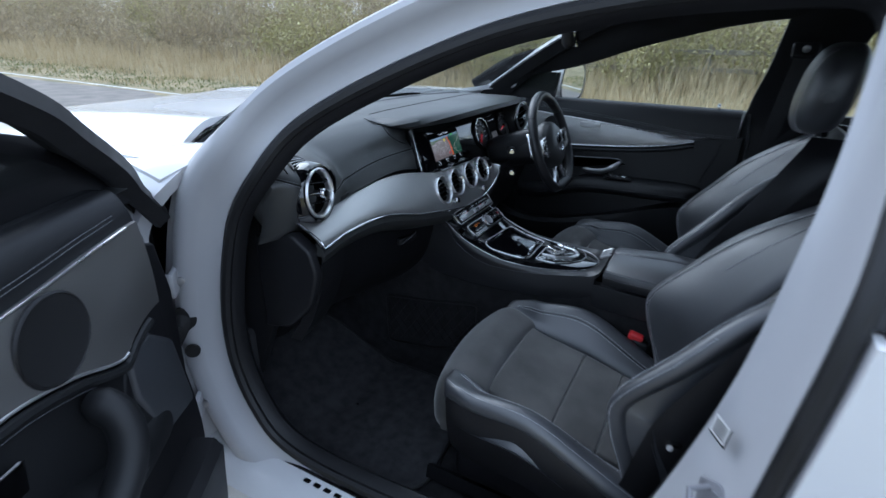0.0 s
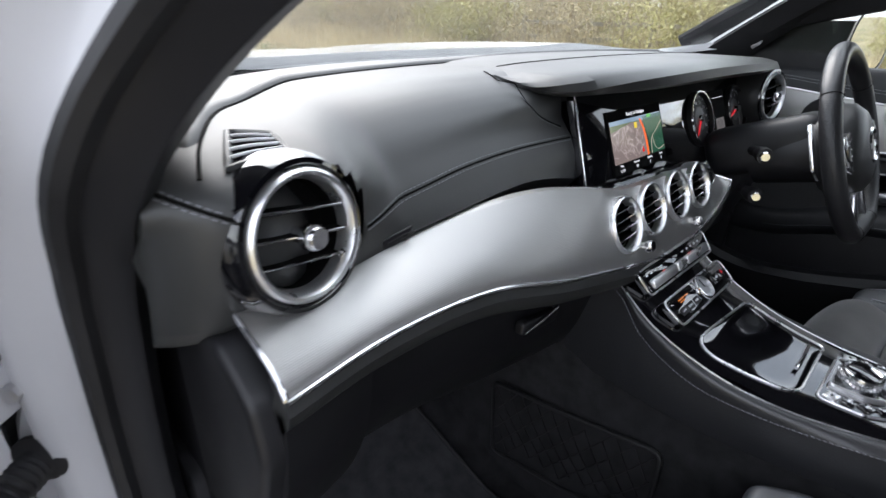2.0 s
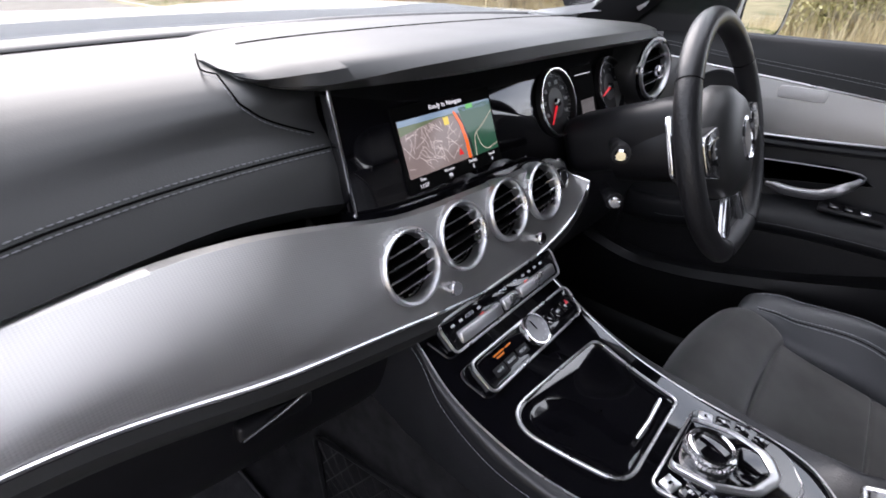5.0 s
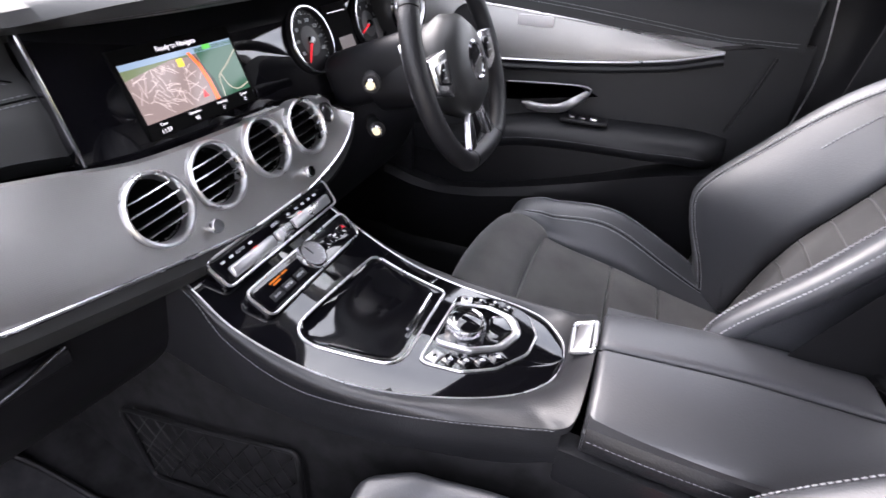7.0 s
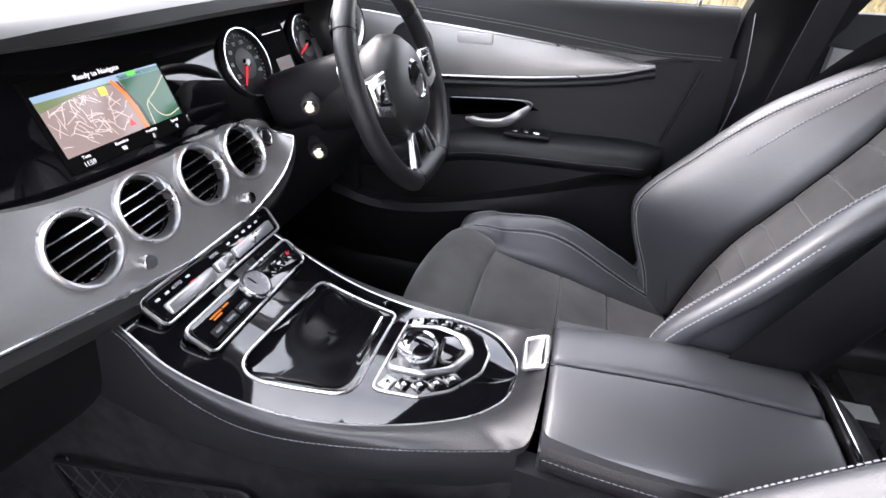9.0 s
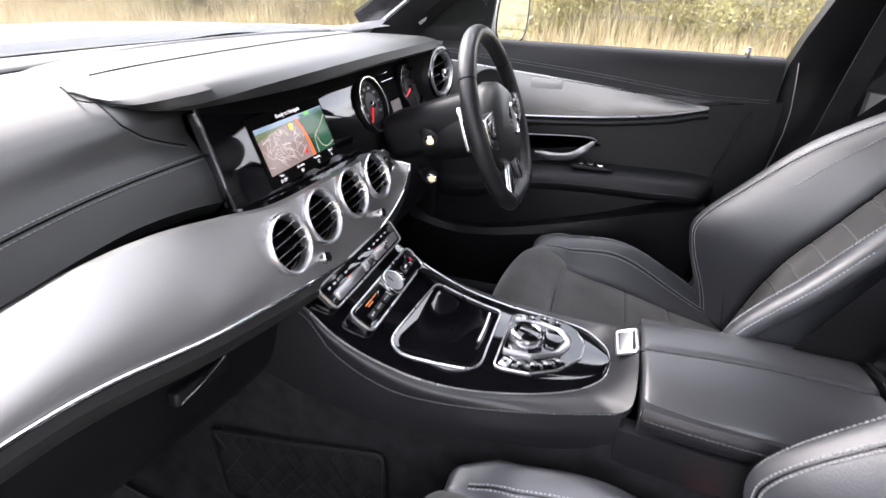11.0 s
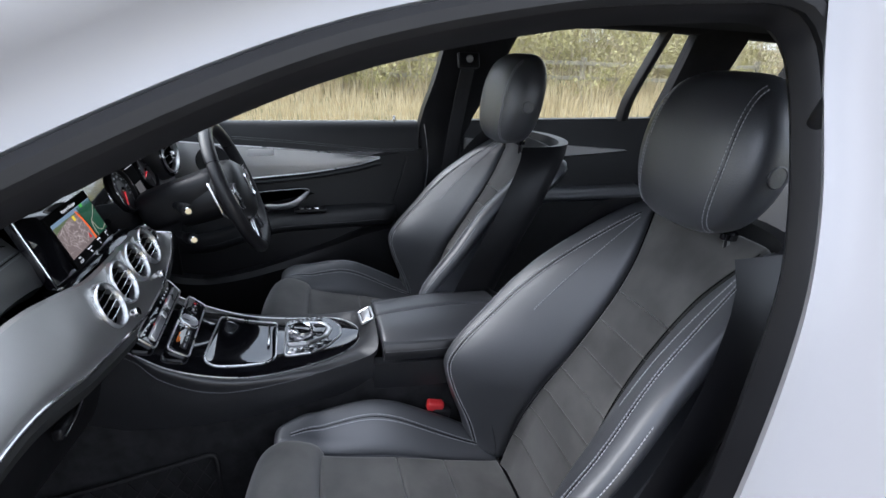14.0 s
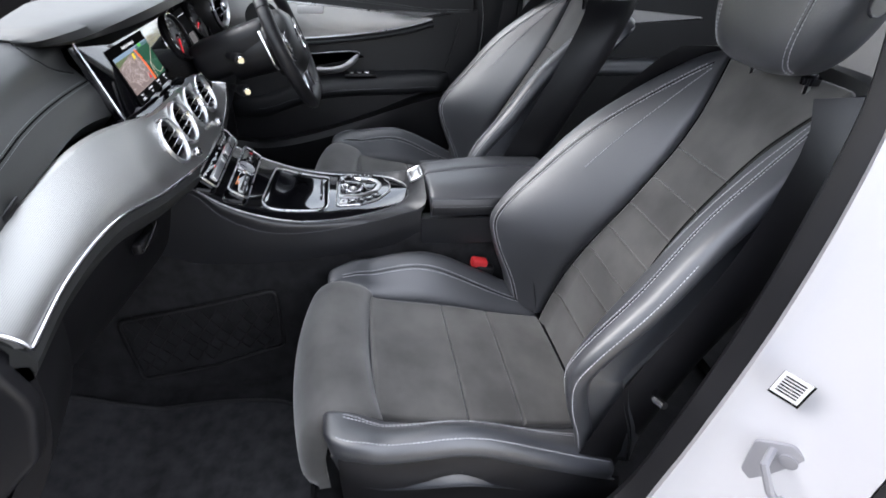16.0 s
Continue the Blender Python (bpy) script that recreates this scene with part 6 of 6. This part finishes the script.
# seat belts on the B pillars
for s in (-1, 1):
    sb2 = thing("seat_belt", (s * .74, -.92, .5), "black belt webbing hanging on the pillar", "seat belt", "seat belts")
    pts = spline([(s * .64, -.93, 1.20), (s * .67, -.905, 1.0), (s * .70, -.88, .75), (s * .715, -.85, .5), (s * .715, -.83, .26)], 30)
    P = np.array([[p + np.array([0, d, 0]) for d in np.linspace(-.024, .024, 4)] for p in pts])
    sheet("webbing", P, (s * .002, 0, 0), BELT, sb2, "black webbing")
    part("guide", rbox((.02, .075, .05), .008, 3), PLASTIC, sb2, "black belt guide", pose(s * .645, -.93, 1.21, 0, s * 20, 0))
    turned("bolt", [(.011, -.004), (.011, .004), (.008, .006), (0, .006)], STEEL, sb2, "", facing((s * .632, -.93, 1.215), (-s, 0, -.4)), 20)
tg = thing("belt_tongue", (.70, -.84, .70), "steel belt tongue on the webbing", "belt tongue")
part("plate", rbox((.004, .04, .055), .0015, 2), STEEL, tg, "steel plate", pose(.695, -.868, .71, 0, 6, 10))

# ---- doors ----
HANDLE = material("satin_handle", (.42, .42, .43), .38, metal=.9)
BADGE = material("satin_badge", (.62, .61, .60), .45, metal=.3, bump=.4, bump_scale=900, kind="voronoi")


def door_inner(side, y, z):
    """Depth of the inner panel: distance from the car's middle at that place."""
    x = lerp(z, [.26, .34, .46, .58, .64, .72, .80, .88, .94, .985], [.775, .765, .755, .765, .775, .785, .795, .803, .815, .838])
    return x


def front_door(side, M, label, open_door=False):
    d = thing("front_door", (side * .85, -.3, .3) if not open_door else (-1.15, 0, .3), label, "car door", "front doors")
    shell = M
    if open_door:
        M = M @ Matrix.Translation((.06, -.055, .018))
    q = lambda x, y, z: (side * x, y, z)  # noqa: E731

    def panel(name, f, us, vs, th, mat, lab="", at=None):
        return sheet(name, surf(f, us, vs), (side * th, 0, 0), mat, d, lab, at or M)

    Y0, Y1 = .17, -.835
    rear = lambda z: lerp(z, [.26, .5, .8, .985], [-.70, -.76, -.82, -.80])  # noqa: E731
    fr = lambda z: lerp(z, [.26, .5, .8, .985], [.15, .17, .15, .06 if side > 0 else .135])  # noqa: E731
    F0 = .10 if side > 0 else .132
    # upper belt roll
    panel("belt_roll", lambda u, t: q(lerp(t, [0, .15, .5, 1], [.850, .832, .812, .800]), fr(.985) + (rear(.97) - fr(.985)) * u, lerp(t, [0, .15, .5, 1], [.984, .985, .955, .895 + .0]) - .0 * u - (0.0 if t < .4 else .055 * (u - .45) * (t - .4))), np.linspace(0, 1, 30), np.linspace(0, 1, 12), .03, DOORPAD, "black leather belt roll")
    up = lambda y: lerp(-y, [-.1, .0, .083, .2, .35, .5, .62, .657], [.935, .928, .920, .911, .898, .882, .868, .864])  # noqa: E731
    lo = lambda y: lerp(-y, [-.1, .0, .1, .185, .40, .565, .657], [.80, .798, .797, .799, .815, .838, .862])  # noqa: E731
    if open_door:
        lo = lambda y: lerp(-y, [-.14, -.09, -.05, -.02, .08, .18, .40, .565, .657], [.786, .779, .762, .744, .782, .806, .818, .838, .862])  # noqa: E731
    panel("trim_wing", lambda u, t: q(.798 - .008 * t - .004 * math.sin(t * 3.14), F0 - (F0 + .657) * u, up(F0 - (F0 + .657) * u) + (lo(F0 - (F0 + .657) * u) - up(F0 - (F0 + .657) * u)) * t), np.linspace(0, 1, 50), np.linspace(0, 1, 10), .02, ALU, "ribbed aluminium door trim")
    tube("trim_edge", [q(.790, y, lo(y)) for y in np.linspace(F0 if side > 0 else .03, -.657, 50)], .0026, SATIN, d, "bright trim edge", M=M)
    tube("trim_edge", [q(.796, y, up(y)) for y in np.linspace(.10, -.657, 50)], .0022, SATIN, d, "bright trim edge", M=M)
    for o in (.010, .017):
        stitches("stitching", [q(.799, y, up(y) + o + .012) for y in np.linspace(.08, -.79, 70)], d, M=M)
    # middle panel
    panel("middle_panel", lambda u, t: q(.806 - .018 * t - .0 * u, fr(.8) + (rear(.8) - fr(.8)) * u, lerp(fr(.8) + (rear(.8) - fr(.8)) * u, [-.9, -.66, -.565, -.40, -.185, .2], [.90, .866, .842, .819, .803, .80]) * (1 - t) + .60 * t), np.linspace(0, 1, 40), np.linspace(0, 1, 16), .05, DOORPAD, "black leather door panel")
    tube("roll_below_trim", [q(.792, y, lo(y) - .016) for y in np.linspace(.10, -.66, 50)], .0085, DOORPAD, d, "black leather roll", M=M)
    # armrest
    A = spline([(.10, .60), (-.05, .61), (-.16, .645), (-.25, .672), (-.35, .683), (-.5, .688), (-.64, .690), (-.715, .682)], 50)
    W = np.interp(np.linspace(0, 1, 50), [0, .2, .45, .8, .95, 1], [.012, .05, .088, .098, .085, .03])
    P = []
    for (y, z), w in zip(A, W):
        P.append([q(.800 - w * math.sin(a) ** .7 * 1.0, y, z - .036 + .038 * math.cos(a)) for a in np.linspace(.02, math.pi, 16)])
    sheet("armrest", np.array(P), (side * .004, 0, 0), DOORPAD, d, "black leather armrest", M)
    stitches("stitching", [q(.800 - w - .001, y, z - .036) for (y, z), w in list(zip(A, W))[8:48]], d, M=M)
    part("window_switch", rbox((.045, .11, .010), .004, 2), PLASTIC, d, "window switches", M @ pose(side * .752, -.40, .690, 0, 0, 0))
    for k in range(3):
        part("switch_cap", rbox((.018, .018, .008), .003, 2), CHROME if k == 2 else GLOSS, d, "", M @ pose(side * .745, -.37 - .026 * k, .697))
    # inner handle in its dished recess
    rec = part("handle_recess", plate(rounded([(-.195, .745), (-.37, .757), (-.395, .748), (-.36, .705), (-.26, .695), (-.20, .715)], [.02, .015, .02, .03, .03, .02]), .004, .001), PLASTIC, d, "black dished recess", M @ Matrix(((0, 0, -side, side * .786), (1, 0, 0, 0), (0, 1, 0, 0), (0, 0, 0, 1))))
    tube("inner_handle", [q(x, y, z) for x, y, z in spline([(.780, -.24, .702), (.765, -.29, .701), (.750, -.34, .712), (.748, -.375, .735), (.768, -.395, .750)], 20)], [.004, .005] + [.0085] * 14 + [.008, .007, .006, .005], HANDLE, d, "satin pull handle", seg=12, M=M, flat=1.3)
    tube("recess_edge", [q(.781, y, z) for y, z in spline([(-.20, .750), (-.30, .757), (-.385, .760), (-.40, .748), (-.375, .715), (-.32, .697)], 30)], .0018, HANDLE, rec, M=M)
    bd = part("speaker_badge", plate(rounded([(-.205, .878), (-.290, .878), (-.290, .902), (-.205, .902)], .008), .003, .001), BADGE, d, "small satin speaker badge", M @ Matrix(((0, 0, -side, side * .792), (1, 0, 0, 0), (0, 1, 0, 0), (0, 0, 0, 1))))
    # speaker in the trim
    sp = facing(q(.792, -.092, .862 - (.010 if open_door else 0)), (-side, 0, 0)) @ Matrix.Scale(1.2 if open_door else 1, 4)
    spk = turned("speaker_grille", [(.050, -.01), (.052, .0), (.050, .004), (.047, .003), (0, .005)], material("speaker_mesh", (.015, .015, .016), .55, bump=.9, bump_scale=700, kind="voronoi"), d, "round black speaker grille", M @ sp)
    turned("grille_ring", [(.0515, -.002), (.054, .002), (.0515, .0045), (.049, .002)], PLASTIC, spk, "black lip", M @ sp)
    if open_door:
        # moulded front end, speaker lobe and pull grip
        end = rounded([(.120, .90), (.160, .885), (.182, .785), (.172, .53), (.160, .465), (.178, .36), (.12, .258), (-.05, .258), (-.03, .62), (.03, .742), (.09, .777), (.132, .784), (.112, .84)], [.01, .012, .02, .02, .01, .02, .02, .01, .02, .02, .02, .008, .03])
        X = M @ Matrix(((0, 0, 1, -.862), (1, 0, 0, 0), (0, 1, 0, 0), (0, 0, 0, 1)))
        ep = part("end_panel", plate(end[::-1], .068, .006, 3), PLASTIC, d, "black moulded front end of the door panel", X)
        lobe = rounded([(.02, .742), (.08, .755), (.145, .70), (.176, .53), (.156, .470), (.11, .475), (.06, .55), (.02, .66)], .03)
        part("lobe", plate(lobe[::-1], .076, .010, 4), LEATHER, ep, "black moulded lobe", X)
        grip = spline([(-.792, -.070, .735), (-.752, -.072, .715), (-.735, -.085, .675), (-.733, -.115, .635), (-.738, -.165, .600), (-.75, -.23, .585)], 30)
        tube("pull_grip", grip, [.014, .019] + [.024] * 28, DOORPAD, d, "black leather pull grip", seg=18, M=M, flat=1.2)
        stitches("stitching", [p + np.array([.010, .020, -.004]) for p in grip[3:]], d, M=M)
        stitches("stitching", [(-.790, y, lo(y) - .028) for y in np.linspace(-.05, -.60, 50)], d, M=M)
    # lower panel with pocket
    panel("lower_panel", lambda u, t: q(.793 - .012 * math.sin(t * 3.14), fr(.6 - .34 * t) + (rear(.6 - .34 * t) - fr(.6 - .34 * t)) * u, .62 - .36 * t), np.linspace(0, 1, 30), np.linspace(0, 1, 12), .05, PLASTIC, "black lower door panel")
    pk = spline([(.12, .49), (-.02, .455), (-.15, .468), (-.30, .505), (-.45, .552), (-.58, .60), (-.70, .632)], 50)
    P = []
    for y, z in pk:
        P.append([q(x, y, zz) for x, zz in spline([(.790, z - .004), (.735, z), (.718, z - .012), (.722, z - .07), (.735, max(.27, z - .20)), (.770, .262)], 12)])
    sheet("door_pocket", np.array(P), (side * .012, 0, -.004), PLASTIC, d, "black door pocket")
    for o in d.children:
        if o.name.startswith("door_pocket"):
            o.data.transform(M)
    tube("end_rib", [q(.786, y, z) for y, z in ((-.755, .865), (-.735, .79), (-.705, .70))], .0035, PLASTIC, d, M=M)
    # outer skin and frame
    panel("skin", lambda u, t: q(.905 - .02 * max(0, t - .8) * 2 + .0 * u, .26 - 1.14 * u, .25 + .73 * t), np.linspace(0, 1, 10), np.linspace(0, 1, 16), .012, WHITE, "white door skin", shell)
    panel("shut_face", lambda u, t: q(.80 + .10 * u, rear(.26 + .7 * t) - .02 - .02 * u, .26 + .72 * t), np.linspace(0, 1, 5), np.linspace(0, 1, 14), .004, JAMB, "white shut face", shell)
    edge = lambda z: lerp(z, [.27, .55, .66, .735, .82, .885, .96], [.215, .222, .230, .248, .268, .256, .25])  # noqa: E731
    if open_door:
        panel("door_flange", lambda u, t: q(.86 - .010 * math.sin(u * 3.14) ** 2, .02 + (edge(.27 + .69 * t) - .02) * u, .27 + .69 * t), np.linspace(0, 1, 12), np.linspace(0, 1, 24), .03, JAMB, "white inner door flange", shell)
        panel("belt_cap", lambda u, t: q(.775 + .09 * t, .13 - .95 * u, .992 + .004 * t), np.linspace(0, 1, 12), np.linspace(0, 1, 3), .002, PAD, "black window sill cap", shell)
    else:
        panel("hinge_face", lambda u, t: q(.80 + .10 * u, fr(.26 + .7 * t) + .03 + .03 * u, .26 + .72 * t), np.linspace(0, 1, 5), np.linspace(0, 1, 14), .004, JAMB, "white hinge face", shell)
    return d


front_door(1, Matrix(), "closed driver's door with aluminium trim and armrest")
part("lock_pin", rbox((.012, .012, .030), .004, 2), CHROME, bpy.data.objects["front_door"], "lock pin", pose(.838, -.717, .992))
HINGE = Vector((-.87, .285, 0))
OPEN = Matrix.Translation(HINGE) @ pose(0, 0, 0, 0, 0, -64) @ Matrix.Translation(-HINGE)
pdoor = front_door(-1, OPEN, "open passenger door with speaker and aluminium trim", True)
# its window frame, mirror triangle and glass
side_l = lambda z: -(.845 - max(0, z - .97) * .46)  # noqa: E731
fp = spline([(.29, .905), (.185, 1.015), (.037, 1.112), (-.07, 1.175), (-.30, 1.265), (-.52, 1.32), (-.75, 1.345), (-.86, 1.31), (-.87, 1.1), (-.85, .985)], 60)
P = np.array([[(side_l(z + dz) - o, y + dy, z + dz) for o, dy, dz in ((-.02, -.03, -.035), (-.035, -.015, -.018), (-.02, .0, .0), (.015, .005, .006), (.02, -.02, -.025))] for y, z in fp])
sheet("window_frame", P, (.01, 0, 0), RUBBER, pdoor, "black window frame with seals", OPEN)
P = np.array([[(side_l(z) , y, z) for z in np.linspace(.975, lerp(y, [-.85, -.75, -.55, -.34, -.16, 0, .13], [1.30, 1.335, 1.30, 1.235, 1.13, 1.07, .99]), 6)] for y in np.linspace(.09, -.84, 16)])
g = sheet("window", P, (-.004, 0, 0), GLASS, pdoor, "clear door window", OPEN)
g.visible_shadow = False
part("mirror_triangle", plate([(.235, .94), (-.12, .985), (-.12, 1.14), (.02, 1.10), (.15, 1.02)], .02, .004), PLASTIC, pdoor, "black mirror triangle", OPEN @ Matrix(((0, 0, 1, -.835), (1, 0, 0, 0), (0, 1, 0, 0), (0, 0, 0, 1))))

# rear door inner panel on the far side
rd = thing("rear_door", (.84, -1.3, .3), "closed rear door with aluminium trim in shade", "car door")
P = surf(lambda u, t: (.838 - .045 * math.sin(min(1, t * 2.2) * 1.57), -.97 - 1.0 * u, .99 + .01 * u - .72 * t), np.linspace(0, 1, 24), np.linspace(0, 1, 20))
sheet("inner_panel", P, (.04, 0, 0), DOORPAD, rd, "black leather rear door panel")
P = surf(lambda u, t: (.786, -.98 - .70 * u, .93 - .055 * u + (.845 + .028 * u ** 2 - .93 + .055 * u) * t), np.linspace(0, 1, 24), np.linspace(0, 1, 6))
sheet("trim_wing", P, (.02, 0, 0), ALU, rd, "ribbed aluminium trim")
tube("trim_edge", [(.784, -.98 - .70 * u, .845 + .028 * u ** 2) for u in np.linspace(0, 1, 24)], .003, CHROME, rd)
P = np.array([[(.80 - .07 * math.sin(a) ** .7, y, .70 + .03 * math.cos(a)) for a in np.linspace(.02, 3.12, 12)] for y in np.linspace(-1.15, -1.75, 14)])
sheet("armrest", P, (.004, 0, 0), LEATHER, rd, "black leather armrest")
part("lock_pin", rbox((.012, .012, .03), .004, 2), CHROME, rd, "lock pin", pose(.84, -1.83, 1.005))

# outer skins of the driver's side
P = surf(lambda u, t: (.905 + .02 * max(0, t - .8) * -2, .28 - 3.0 * u, .1 + .88 * t), np.linspace(0, 1, 16), np.linspace(0, 1, 10))
sheet("side_panel", P, (.02, 0, 0), WHITE, car, "white body side")
P = surf(lambda u, t: (-.905, -1.86 - .9 * u, .1 + .88 * t), np.linspace(0, 1, 8), np.linspace(0, 1, 8))
sheet("side_panel", P, (-.02, 0, 0), WHITE, car, "white body side")

# door mirrors
def door_mirror(M, s, label):
    C = Matrix.Translation((s * .985, -.10, 1.038))
    M = M @ C @ pose(0, 0, 0, 0, 0, -26 * s) @ C.inverted()
    mr = thing("door_mirror", M @ Vector((s * 1.0, -.05, 1.0)), label, "mirror", "door mirrors")
    prof = spline([(-.11, -.055), (.06, -.06), (.10, -.02), (.10, .05), (.05, .075), (-.08, .07), (-.125, .02)], 40, closed=True)
    V, k = [], len(prof)
    for y, sc in ((-.012, .98), (.0, 1.0), (.05, .98), (.10, .80), (.125, .5), (.13, .1)):
        V += [(s * .985 + .70 * a * sc, -.10 + y, 1.038 + 1.2 * b * sc) for a, b in prof]
    F = [(i * k + j, i * k + (j + 1) % k, (i + 1) * k + (j + 1) % k, (i + 1) * k + j) for i in range(5) for j in range(k)] + [tuple(range(5 * k, 6 * k))]
    raw("housing", V, F, WHITE, mr, "white mirror housing", M)
    V = [(s * .985 + .70 * a * .97, -.108, 1.038 + 1.2 * b * .97) for a, b in prof] + [(s * .985 + .70 * a * .97, -.100, 1.038 + 1.2 * b * .97) for a, b in prof]
    F = [tuple(range(k))[::-1], tuple(range(k, 2 * k))] + [(j, (j + 1) % k, k + (j + 1) % k, k + j) for j in range(k)]
    raw("bezel", V, F, PLASTIC, mr, "black mirror bezel", M)
    V = [(s * .985 + .70 * a * .88, -.1105, 1.038 + 1.2 * b * .88) for a, b in prof] + [(s * .985 + .70 * a * .88, -.104, 1.038 + 1.2 * b * .88) for a, b in prof]
    raw("glass", V, F, MIRROR, mr, "mirror glass", M)
    part("arm", rbox((.09, .05, .03), .01, 3), PLASTIC, mr, "black mirror arm", M @ pose(s * .91, -.05, .975))
    return mr


door_mirror(Matrix(), 1, "white driver's door mirror")
door_mirror(OPEN, -1, "white passenger door mirror on the open door")
part("mirror_triangle", plate([(.16, .975), (-.070, .975), (-.085, 1.09), (.05, 1.09)], .02, .004), PLASTIC, car, "black mirror triangle", Matrix(((0, 0, 1, .825), (1, 0, 0, 0), (0, 1, 0, 0), (0, 0, 0, 1))))

# rear-view mirror and sun visor
rv = thing("rear_view_mirror", (0, -.33, 1.24), "black rear-view mirror under the windscreen top", "mirror")
part("housing", rbox((.24, .035, .065), .015, 4), PLASTIC, rv, "black mirror housing", pose(.02, -.335, 1.245, -10, 0, 12))
part("glass", rbox((.22, .004, .052), .002, 2), MIRROR, rv, "mirror glass", pose(.017, -.353, 1.242, -10, 0, 12))
tube("stalk", [(.02, -.31, 1.25), (.01, -.30, 1.32), (.0, -.34, 1.37)], .014, PLASTIC, rv)
for s in (-1, 1):
    vs = thing("sun_visor", (s * .33, -.43, 1.36), "black sun visor folded against the headliner", "sun visor", "sun visors")
    part("flap", rbox((.38, .15, .018), .008, 3), HEADLINER, vs, "black fabric flap", pose(s * .33, -.43, 1.352, 6))

# striker, sticker, hinge, harness on the open side
stk = thing("door_striker", (-.80, -.84, .66), "steel door striker on the B pillar", "striker")
ZINC = material("dull_zinc", (.30, .30, .32), .45, metal=.4, rough_var=.05, var_scale=40, bump=.1, bump_scale=200)
SM = facing((-.812, -.842, .636), (-.62, .78, 0))
part("base_plate", plate(rounded([(-.032, -.030), (.0, -.048), (.034, -.028), (.036, .026), (.0, .046), (-.034, .026)], .010), .005, .002), ZINC, stk, "grey steel base", SM)
tube("loop", [np.array(SM @ Vector(p)) for p in ((.016, -.026, .003), (.020, -.026, .034), (.0, .0, .040), (-.016, .026, .034), (-.014, .026, .003))], .005, ZINC, stk, "grey steel loop")
turned("bolt", [(.010, .004), (.010, .007), (.006, .008), (0, .006)], ZINC, stk, "", SM @ pose(.004, .022, 0), 16)
lab = thing("sticker", (-.80, -.83, .75), "small white printed sticker on the pillar", "sticker")
LM = facing((-.788, -.826, .752), (-.62, .78, 0)) @ pose(0, 0, .0015, 0, 0, -8)
part("border", rbox((.033, .038, .0005), .0002, 1), DARK, lab, "", LM @ pose(.001, -.002, -.0004))
part("paper", rbox((.030, .034, .0006), .0002, 1), PAPER, lab, "", LM)
for k in range(6):
    part("bar", rbox((.022, .0022, .0004), .0001, 1), DARK, lab, "", LM @ pose(0, .011 - .0044 * k, .0005))
for z, nm in ((.735, "upper"), (.40, "lower")):
    hg = thing("hinge_bracket", (-.85, .25, z), "white painted hinge bracket on the pillar", "hinge", "hinges on the pillar")
    part("leaf", rbox((.06, .012, .055), .004, 2), JAMB, hg, "", pose(-.852, .243, z, 0, 0, 42))
    part("arm", rbox((.10, .03, .035), .008, 3), JAMB, hg, "", pose(-.905, .25, z, 0, 0, 12))
    turned("bolt", [(.010, 0), (.010, .008), (.007, .009), (0, .009)], STEEL, hg, "", facing((-.842, .236, z), (-.7, -.7, 0)), 6)
hn = thing("door_harness", (-.86, .25, .60), "black ribbed rubber cable boot between pillar and door", "cable boot")
hp = spline([(-.843, .262, .625), (-.875, .235, .620), (-.915, .215, .600), (-.93, .22, .56)], 60)
tube("boot", hp, [.017 + .004 * (k % 3 == 0) for k in range(60)], RUBBER, hn, "ribbed black boot", seg=16)
turned("collar", [(.030, -.002), (.030, .004), (.02, .006), (0, .006)], RUBBER, hn, "", facing((-.842, .258, .63), (-.7, -.7, 0)))
gr = turned("grommet", [(.017, -.003), (.017, .003), (.012, .002), (0, .002)], RUBBER, car, "black rubber grommet", facing((-.842, .245, .548), (-.7, -.7, 0)))
# rear coat hook handle
gh = thing("grab_handle", (.64, -1.3, 1.33), "black folding grab handle", "handle")
tube("bar", spline([(.655, -1.22, 1.345), (.635, -1.24, 1.33), (.635, -1.36, 1.33), (.655, -1.38, 1.345)], 20), .008, PLASTIC, gh)
